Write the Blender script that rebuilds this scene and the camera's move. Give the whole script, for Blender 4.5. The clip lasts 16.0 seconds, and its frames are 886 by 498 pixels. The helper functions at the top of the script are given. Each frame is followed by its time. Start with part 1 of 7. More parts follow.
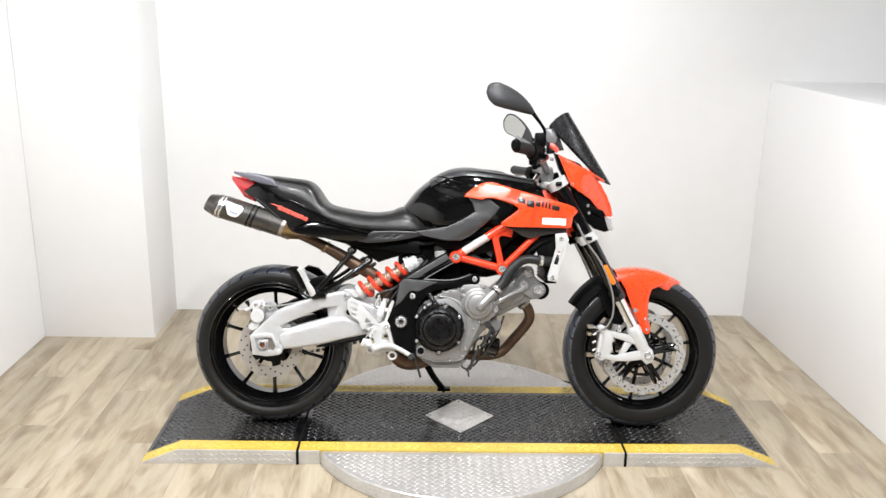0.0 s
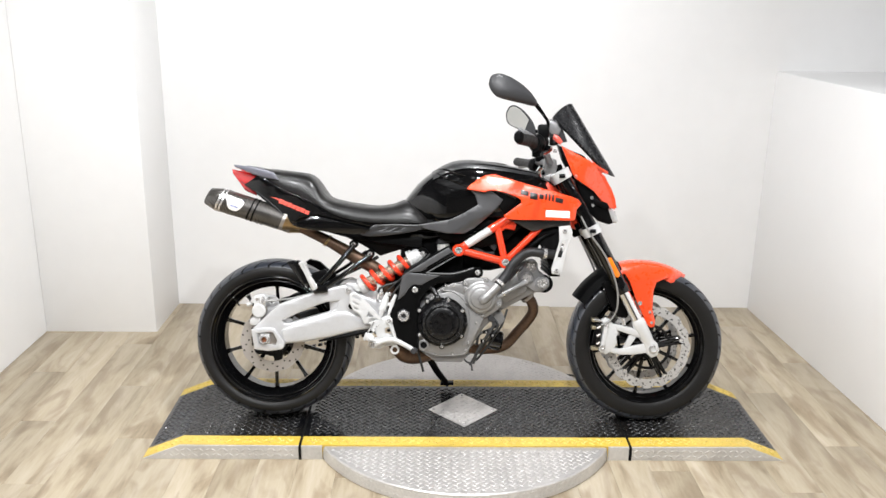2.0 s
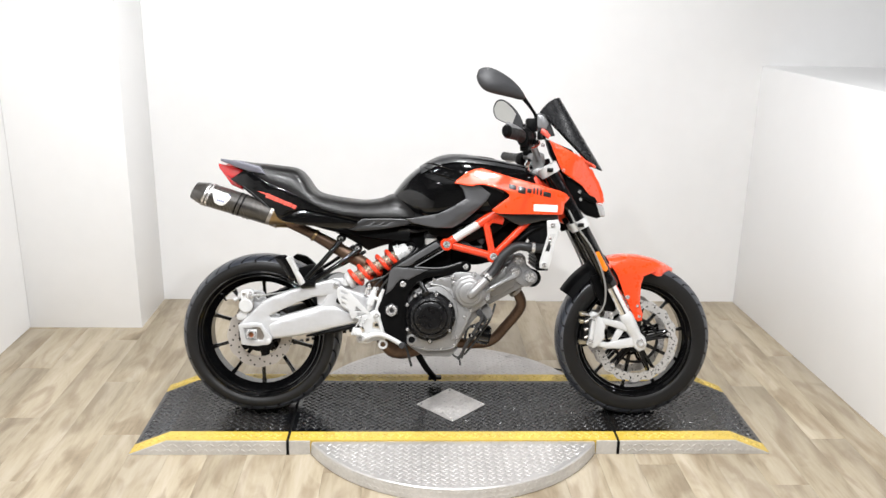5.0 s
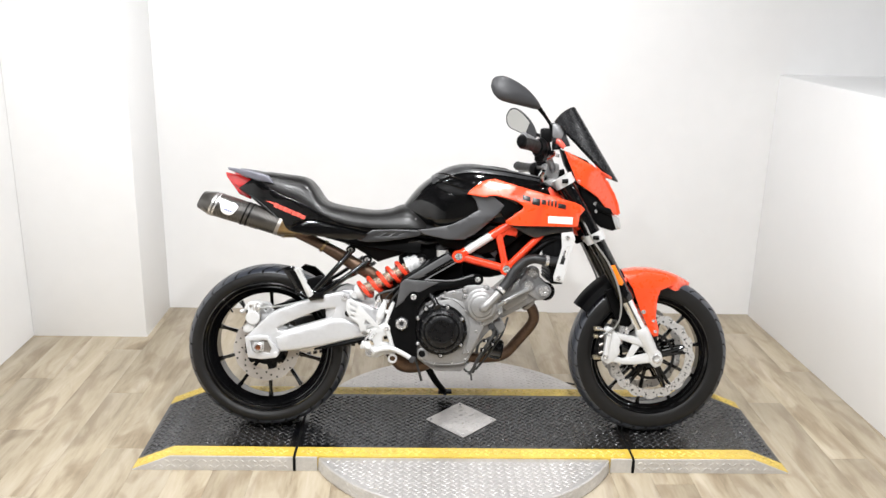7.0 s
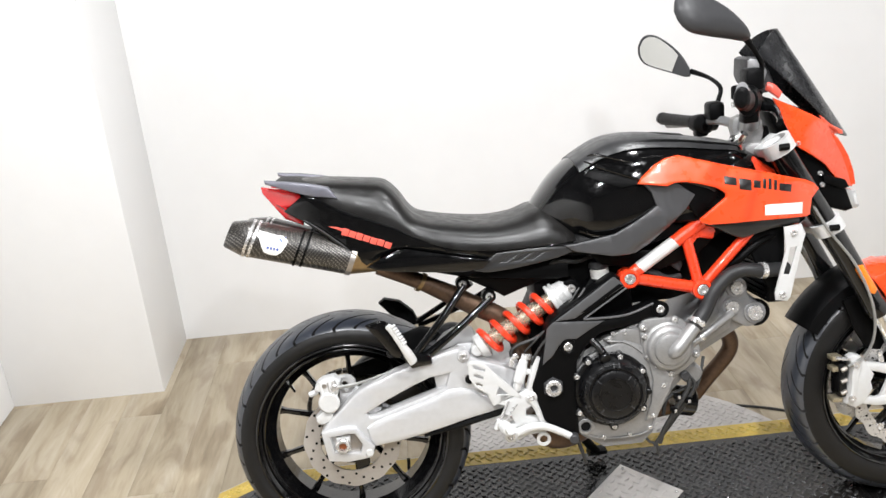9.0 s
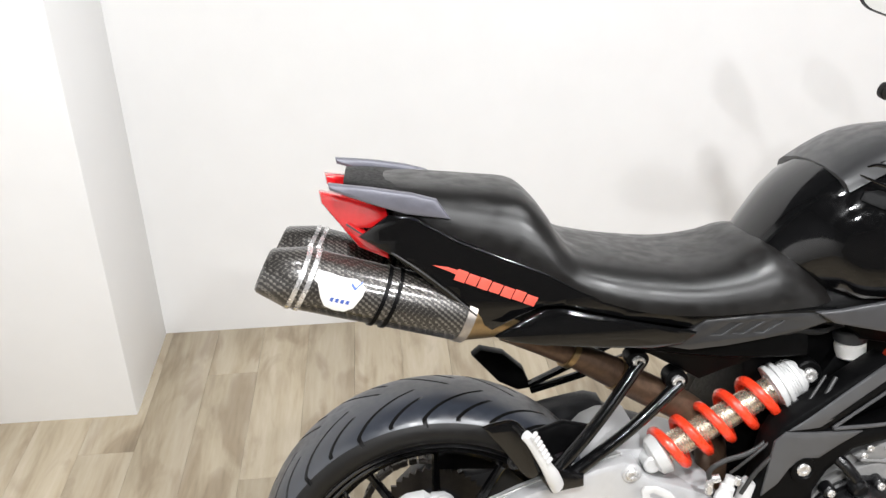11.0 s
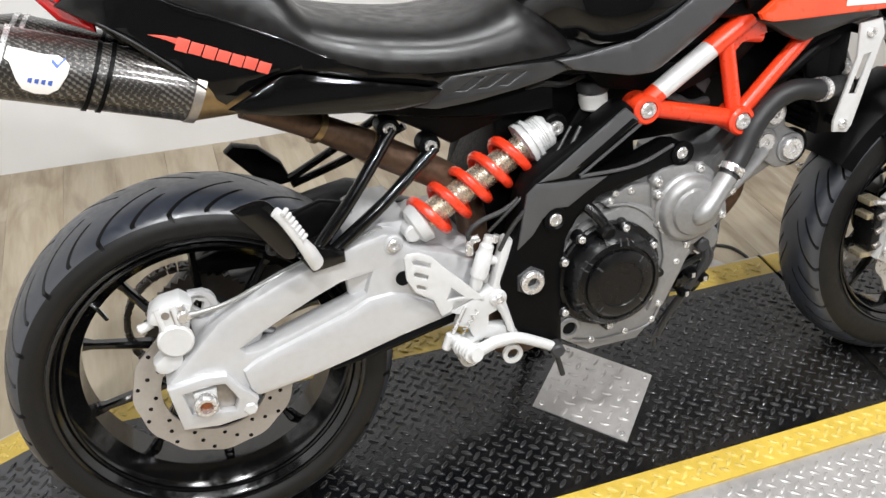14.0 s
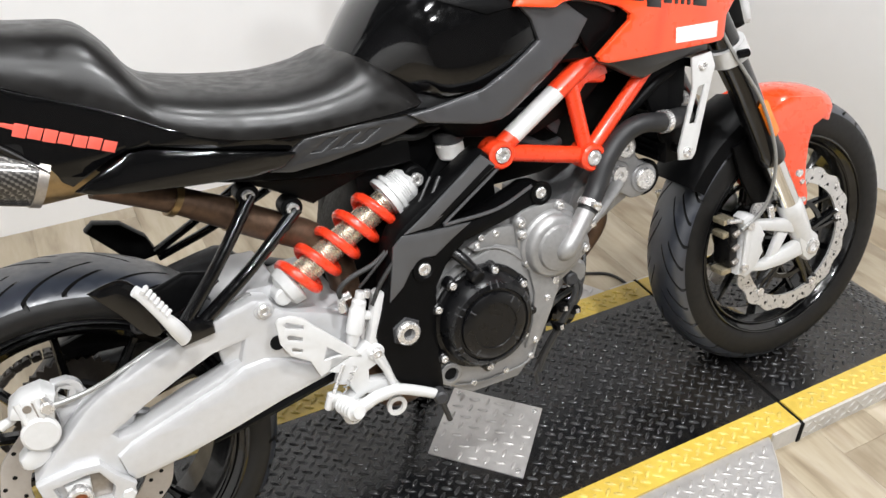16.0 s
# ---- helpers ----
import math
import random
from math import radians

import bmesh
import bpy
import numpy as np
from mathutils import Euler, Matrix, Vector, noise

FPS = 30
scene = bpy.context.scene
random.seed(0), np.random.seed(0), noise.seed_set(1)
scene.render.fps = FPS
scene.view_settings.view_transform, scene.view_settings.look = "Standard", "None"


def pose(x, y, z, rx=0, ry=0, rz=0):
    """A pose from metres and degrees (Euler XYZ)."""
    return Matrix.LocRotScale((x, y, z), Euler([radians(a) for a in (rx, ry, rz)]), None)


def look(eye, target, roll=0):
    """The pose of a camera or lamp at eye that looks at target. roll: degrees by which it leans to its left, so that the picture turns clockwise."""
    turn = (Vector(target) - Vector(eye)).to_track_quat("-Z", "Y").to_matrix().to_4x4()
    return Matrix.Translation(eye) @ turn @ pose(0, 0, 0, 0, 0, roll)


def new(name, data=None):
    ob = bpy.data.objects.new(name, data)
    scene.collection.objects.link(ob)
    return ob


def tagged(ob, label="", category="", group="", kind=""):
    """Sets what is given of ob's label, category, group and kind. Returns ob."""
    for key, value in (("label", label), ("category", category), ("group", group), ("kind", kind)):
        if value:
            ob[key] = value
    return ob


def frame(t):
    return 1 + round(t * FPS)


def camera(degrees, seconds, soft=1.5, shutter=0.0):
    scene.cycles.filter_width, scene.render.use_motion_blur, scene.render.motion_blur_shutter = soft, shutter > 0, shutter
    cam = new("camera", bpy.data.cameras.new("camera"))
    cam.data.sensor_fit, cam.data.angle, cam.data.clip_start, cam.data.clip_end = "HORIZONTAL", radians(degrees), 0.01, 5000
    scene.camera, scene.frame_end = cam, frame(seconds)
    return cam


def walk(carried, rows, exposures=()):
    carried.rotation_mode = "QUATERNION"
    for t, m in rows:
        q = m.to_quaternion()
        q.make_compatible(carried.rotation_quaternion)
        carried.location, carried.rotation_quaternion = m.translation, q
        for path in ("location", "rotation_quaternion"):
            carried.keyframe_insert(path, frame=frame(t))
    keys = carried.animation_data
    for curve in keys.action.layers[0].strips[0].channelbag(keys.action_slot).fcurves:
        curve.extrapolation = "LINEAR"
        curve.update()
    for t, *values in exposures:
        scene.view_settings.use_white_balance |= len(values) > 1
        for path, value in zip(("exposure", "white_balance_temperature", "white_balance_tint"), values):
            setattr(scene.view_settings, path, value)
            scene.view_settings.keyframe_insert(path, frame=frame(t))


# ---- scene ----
cam = camera(54.6, 16.0)
PATH = [
    (0, (-0.162, -3.104, 1.657), (-0.111, -1.185, 1.096), 1.2),
    (0.5, (-0.168, -3.105, 1.651), (-0.121, -1.185, 1.093), 0.9),
    (1, (-0.166, -3.1, 1.647), (-0.119, -1.181, 1.087), 1.0),
    (1.5, (-0.159, -3.09, 1.655), (-0.108, -1.173, 1.087), 0.7),
    (2, (-0.158, -3.076, 1.654), (-0.115, -1.163, 1.075), 0.9),
    (2.5, (-0.16, -3.077, 1.652), (-0.097, -1.162, 1.079), 1.0),
    (3, (-0.156, -3.072, 1.648), (-0.092, -1.16, 1.068), 1.1),
    (5.5, (-0.169, -3.069, 1.647), (-0.09, -1.161, 1.053), 1.1),
    (6, (-0.165, -3.058, 1.644), (-0.11, -1.155, 1.031), 1.3),
    (6.5, (-0.166, -3.04, 1.648), (-0.114, -1.135, 1.042), 0.2),
    (7, (-0.187, -2.991, 1.652), (-0.123, -1.078, 1.073), 1.4),
    (7.5, (-0.244, -2.874, 1.652), (-0.072, -0.983, 1.025), -0.7),
    (8, (-0.257, -2.578, 1.613), (-0.107, -0.689, 0.975), -0.1),
    (8.5, (-0.343, -2.219, 1.604), (-0.323, -0.359, 0.872), -0.0),
    (9, (-0.543, -1.866, 1.605), (-0.465, -0.019, 0.843), -4.6),
    (9.2, (-0.601, -1.743, 1.582), (-0.52, 0.085, 0.775), -3.4),
    (11.3, (-0.797, -1.0, 1.461), (-0.657, 0.732, 0.469), -0.9),
    (11.5, (-0.785, -1.001, 1.436), (-0.668, 0.693, 0.38), -0.7),
    (12, (-0.77, -1.013, 1.355), (-0.639, 0.527, 0.085), 1.7),
    (12.5, (-0.772, -1.026, 1.314), (-0.658, 0.432, -0.05), 1.7),
    (13, (-0.759, -1.034, 1.333), (-0.438, 0.465, 0.048), 3.2),
    (13.5, (-0.738, -1.043, 1.341), (-0.315, 0.448, 0.077), 2.1),
    (14, (-0.72, -1.043, 1.354), (-0.173, 0.447, 0.136), 1.5),
    (14.5, (-0.709, -1.052, 1.371), (-0.028, 0.436, 0.221), 1.8),
    (15, (-0.702, -1.067, 1.365), (0.045, 0.382, 0.206), 2.1),
    (15.5, (-0.696, -1.067, 1.368), (0.064, 0.381, 0.216), 2.1),
    (16, (-0.671, -1.062, 1.376), (0.101, 0.392, 0.241), 0.6),
]
walk(cam, [(t, look(eye, target, roll)) for t, eye, target, roll in PATH], [(0, 0.02), (2, -0.02), (3, -0.06), (5.5, 0.0), (7, 0.02), (9.2, 0), (11.5, -0.05), (12.5, -0.12), (14.0, -0.20), (15.5, -0.14), (16.0, -0.12)])

# ---- light ----
world = bpy.data.worlds.new("world")
scene.world = world
world.use_nodes = True
world.node_tree.nodes["Background"].inputs["Color"].default_value = (1.0, 0.98, 0.95, 1)
world.node_tree.nodes["Background"].inputs["Strength"].default_value = 0.05
scene.view_settings.exposure = 0.0


def area_lamp(name, place, sx, sy, power, colour=(1, 0.97, 0.93)):
    data = bpy.data.lights.new(name, "AREA")
    data.shape, data.size, data.size_y, data.energy, data.color = "RECTANGLE", sx, sy, power, colour
    ob = new(name, data)
    ob.location = place
    return ob


# the last four are added fill lamps to brighten beyond the half wall
LAMPS = [(-0.95, -2.2, 44), (0.25, -2.2, 50), (-0.95, -1.0, 40), (0.25, -1.0, 46), (-0.95, 0.2, 14), (0.25, 0.2, 24), (2.6, 0.2, 5), (2.6, -1.2, 5), (3.7, 0.2, 5), (3.7, -1.2, 5)]
CEIL = 2.9
for lx, ly, power in LAMPS:
    lamp = area_lamp("ceiling_light_lamp", (lx, ly, CEIL - 0.105), 0.13, 0.13, power, (0.975, 0.985, 1.0))
    lamp.data.shape = "DISK"



# ---- materials ----
def material(name, colour, rough=0.5, metal=0.0, coat=0.0, var=0.0, scale=20.0, bump=0.0, bump_scale=200.0, spec=0.5, random=0.0):
    """A surface with soft variation of its tone at two scales and fine relief."""
    m = bpy.data.materials.new(name)
    m.use_nodes = True
    n, l = m.node_tree.nodes, m.node_tree.links
    b = n["Principled BSDF"]
    b.inputs["Base Color"].default_value = (*colour, 1)
    b.inputs["Roughness"].default_value, b.inputs["Metallic"].default_value = rough, metal
    b.inputs["Coat Weight"].default_value, b.inputs["Coat Roughness"].default_value = coat, 0.04
    b.inputs["Specular IOR Level"].default_value = spec
    co = n.new("ShaderNodeTexCoord")
    if var:
        big, fine, mix, ramp = n.new("ShaderNodeTexNoise"), n.new("ShaderNodeTexNoise"), n.new("ShaderNodeMath"), n.new("ShaderNodeMapRange")
        big.inputs["Scale"].default_value, fine.inputs["Scale"].default_value = scale, scale * 9
        big.inputs["Detail"].default_value, fine.inputs["Detail"].default_value = 3, 4
        mix.operation = "ADD"
        l.new(co.outputs["Object"], big.inputs["Vector"]), l.new(co.outputs["Object"], fine.inputs["Vector"])
        l.new(big.outputs["Fac"], mix.inputs[0]), l.new(fine.outputs["Fac"], mix.inputs[1])
        ramp.inputs["From Min"].default_value, ramp.inputs["From Max"].default_value = 0.6, 1.4
        ramp.inputs["To Min"].default_value, ramp.inputs["To Max"].default_value = 1 - var, 1 + var
        l.new(mix.outputs[0], ramp.inputs["Value"])
        tone = n.new("ShaderNodeVectorMath")
        tone.operation = "SCALE"
        tone.inputs[0].default_value = colour
        out = ramp.outputs[0]
        if random:
            info, rr, mul = n.new("ShaderNodeObjectInfo"), n.new("ShaderNodeMapRange"), n.new("ShaderNodeMath")
            rr.inputs["To Min"].default_value, rr.inputs["To Max"].default_value = 1 - random, 1 + random
            mul.operation = "MULTIPLY"
            l.new(info.outputs["Random"], rr.inputs["Value"])
            l.new(out, mul.inputs[0]), l.new(rr.outputs[0], mul.inputs[1])
            out = mul.outputs[0]
        l.new(out, tone.inputs["Scale"])
        l.new(tone.outputs[0], b.inputs["Base Color"])
        rv = n.new("ShaderNodeMapRange")
        rv.inputs["From Min"].default_value, rv.inputs["From Max"].default_value = 0.35, 0.65
        rv.inputs["To Min"].default_value, rv.inputs["To Max"].default_value = max(rough - 0.06, 0.02), min(rough + 0.08, 1)
        l.new(fine.outputs["Fac"], rv.inputs["Value"])
        l.new(rv.outputs[0], b.inputs["Roughness"])
    if bump:
        t, bn = n.new("ShaderNodeTexNoise"), n.new("ShaderNodeBump")
        t.inputs["Scale"].default_value, t.inputs["Detail"].default_value = bump_scale, 5
        bn.inputs["Strength"].default_value, bn.inputs["Distance"].default_value = bump, 0.002
        l.new(co.outputs["Object"], t.inputs["Vector"])
        l.new(t.outputs["Fac"], bn.inputs["Height"]), l.new(bn.outputs["Normal"], b.inputs["Normal"])
    return m


def plank_material():
    m = bpy.data.materials.new("vinyl_plank")
    m.use_nodes = True
    n, l = m.node_tree.nodes, m.node_tree.links
    b = n["Principled BSDF"]
    co, info, off, mp = n.new("ShaderNodeTexCoord"), n.new("ShaderNodeObjectInfo"), n.new("ShaderNodeVectorMath"), n.new("ShaderNodeMapping")
    off.operation = "ADD"
    sc = n.new("ShaderNodeMath")
    sc.operation, sc.inputs[1].default_value = "MULTIPLY", 37.0
    l.new(info.outputs["Random"], sc.inputs[0])
    l.new(co.outputs["Object"], off.inputs[0]), l.new(sc.outputs[0], off.inputs[1])
    l.new(off.outputs[0], mp.inputs["Vector"])
    mp.inputs["Scale"].default_value = (12, 1.3, 12)
    grain, streak = n.new("ShaderNodeTexNoise"), n.new("ShaderNodeTexNoise")
    grain.inputs["Scale"].default_value, grain.inputs["Detail"].default_value, grain.inputs["Distortion"].default_value = 1.3, 6, 0.6
    streak.inputs["Scale"].default_value, streak.inputs["Detail"].default_value = 9, 4
    l.new(mp.outputs[0], grain.inputs["Vector"]), l.new(mp.outputs[0], streak.inputs["Vector"])
    ramp = n.new("ShaderNodeValToRGB")
    e = ramp.color_ramp.elements
    e[0].position, e[0].color = 0.25, (0.205, 0.160, 0.105, 1)
    e[1].position, e[1].color = 0.74, (0.475, 0.417, 0.33, 1)
    k = ramp.color_ramp.elements.new(0.47)
    k.color = (0.375, 0.314, 0.222, 1)
    mixf = n.new("ShaderNodeMath")
    mixf.operation, mixf.inputs[1].default_value = "MULTIPLY_ADD", 0.24
    shift = n.new("ShaderNodeMath")
    shift.operation, shift.inputs[1].default_value, shift.inputs[2].default_value = "MULTIPLY_ADD", 0.70, 0.03
    l.new(grain.outputs["Fac"], shift.inputs[0])
    l.new(streak.outputs["Fac"], mixf.inputs[0]), l.new(shift.outputs[0], mixf.inputs[2])
    l.new(mixf.outputs[0], ramp.inputs["Fac"])
    # brown blotches and a few knots
    blot, bmap, bfac = n.new("ShaderNodeTexNoise"), n.new("ShaderNodeMapping"), n.new("ShaderNodeMapRange")
    bmap.inputs["Scale"].default_value = (5.0, 1.6, 5.0)
    blot.inputs["Scale"].default_value, blot.inputs["Detail"].default_value, blot.inputs["Distortion"].default_value = 2.0, 4, 1.2
    l.new(off.outputs[0], bmap.inputs["Vector"]), l.new(bmap.outputs[0], blot.inputs["Vector"])
    bfac.inputs["From Min"].default_value, bfac.inputs["From Max"].default_value, bfac.inputs["To Max"].default_value = 0.47, 0.64, 0.85
    l.new(blot.outputs["Fac"], bfac.inputs["Value"])
    tint = n.new("ShaderNodeMix")
    tint.data_type, tint.blend_type = "RGBA", "MULTIPLY"
    l.new(bfac.outputs[0], tint.inputs[0]), l.new(ramp.outputs["Color"], tint.inputs[6])
    tint.inputs[7].default_value = (0.70, 0.655, 0.62, 1)
    vary, rr = n.new("ShaderNodeVectorMath"), n.new("ShaderNodeMapRange")
    vary.operation = "SCALE"
    rr.inputs["To Min"].default_value, rr.inputs["To Max"].default_value = 0.92, 1.08
    l.new(info.outputs["Random"], rr.inputs["Value"])
    l.new(tint.outputs[2], vary.inputs[0]), l.new(rr.outputs[0], vary.inputs["Scale"])
    l.new(vary.outputs[0], b.inputs["Base Color"])
    b.inputs["Roughness"].default_value = 0.42
    bn = n.new("ShaderNodeBump")
    bn.inputs["Strength"].default_value, bn.inputs["Distance"].default_value = 0.25, 0.001
    l.new(streak.outputs["Fac"], bn.inputs["Height"]), l.new(bn.outputs["Normal"], b.inputs["Normal"])
    return m


def carbon_material():
    m = bpy.data.materials.new("carbon_weave")
    m.use_nodes = True
    n, l = m.node_tree.nodes, m.node_tree.links
    b = n["Principled BSDF"]
    co, wave = n.new("ShaderNodeTexCoord"), n.new("ShaderNodeTexWave")
    wave.wave_type, wave.bands_direction = "BANDS", "DIAGONAL"
    wave.inputs["Scale"].default_value, wave.inputs["Distortion"].default_value, wave.inputs["Detail"].default_value = 66, 0.3, 0
    l.new(co.outputs["Object"], wave.inputs["Vector"])
    check = n.new("ShaderNodeTexChecker")
    check.inputs["Scale"].default_value = 230
    l.new(co.outputs["Object"], check.inputs["Vector"])
    mul = n.new("ShaderNodeMath")
    mul.operation = "MULTIPLY"
    l.new(wave.outputs["Fac"], mul.inputs[0]), l.new(check.outputs["Fac"], mul.inputs[1])
    ramp = n.new("ShaderNodeValToRGB")
    ramp.color_ramp.elements[0].color, ramp.color_ramp.elements[1].color = (0.020, 0.018, 0.016, 1), (0.150, 0.138, 0.125, 1)
    l.new(mul.outputs[0], ramp.inputs["Fac"]), l.new(ramp.outputs["Color"], b.inputs["Base Color"])
    b.inputs["Roughness"].default_value, b.inputs["Metallic"].default_value = 0.36, 0.35
    b.inputs["Coat Weight"].default_value, b.inputs["Coat Roughness"].default_value = 0.6, 0.12
    bn = n.new("ShaderNodeBump")
    bn.inputs["Strength"].default_value, bn.inputs["Distance"].default_value = 0.15, 0.0006
    l.new(mul.outputs[0], bn.inputs["Height"]), l.new(bn.outputs["Normal"], b.inputs["Normal"])
    return m


def deck_material():
    """Black painted plate, with grey-brown dust in blotches and scuffs."""
    m = material("black_tread_plate", (0.007, 0.007, 0.0075), 0.28, bump=0.05, bump_scale=300, spec=0.7)
    n, l = m.node_tree.nodes, m.node_tree.links
    b, co = n["Principled BSDF"], n["Texture Coordinate"]
    blot, fine, both, ramp, rough = n.new("ShaderNodeTexNoise"), n.new("ShaderNodeTexNoise"), n.new("ShaderNodeMath"), n.new("ShaderNodeValToRGB"), n.new("ShaderNodeMapRange")
    blot.inputs["Scale"].default_value, blot.inputs["Detail"].default_value, blot.inputs["Distortion"].default_value = 3.2, 5, 0.5
    fine.inputs["Scale"].default_value, fine.inputs["Detail"].default_value = 70, 5
    both.operation, both.inputs[1].default_value = "MULTIPLY_ADD", 0.35
    l.new(co.outputs["Object"], blot.inputs["Vector"]), l.new(co.outputs["Object"], fine.inputs["Vector"])
    l.new(fine.outputs["Fac"], both.inputs[0]), l.new(blot.outputs["Fac"], both.inputs[2])
    e = ramp.color_ramp.elements
    e[0].position, e[0].color = 0.62, (0.0030, 0.0033, 0.0042, 1)
    e[1].position, e[1].color = 0.84, (0.013, 0.011, 0.009, 1)
    l.new(both.outputs[0], ramp.inputs["Fac"]), l.new(ramp.outputs["Color"], b.inputs["Base Color"])
    rough.inputs["From Min"].default_value, rough.inputs["From Max"].default_value = 0.60, 0.90
    rough.inputs["To Min"].default_value, rough.inputs["To Max"].default_value = 0.17, 0.34
    l.new(both.outputs[0], rough.inputs["Value"]), l.new(rough.outputs[0], b.inputs["Roughness"])
    return m


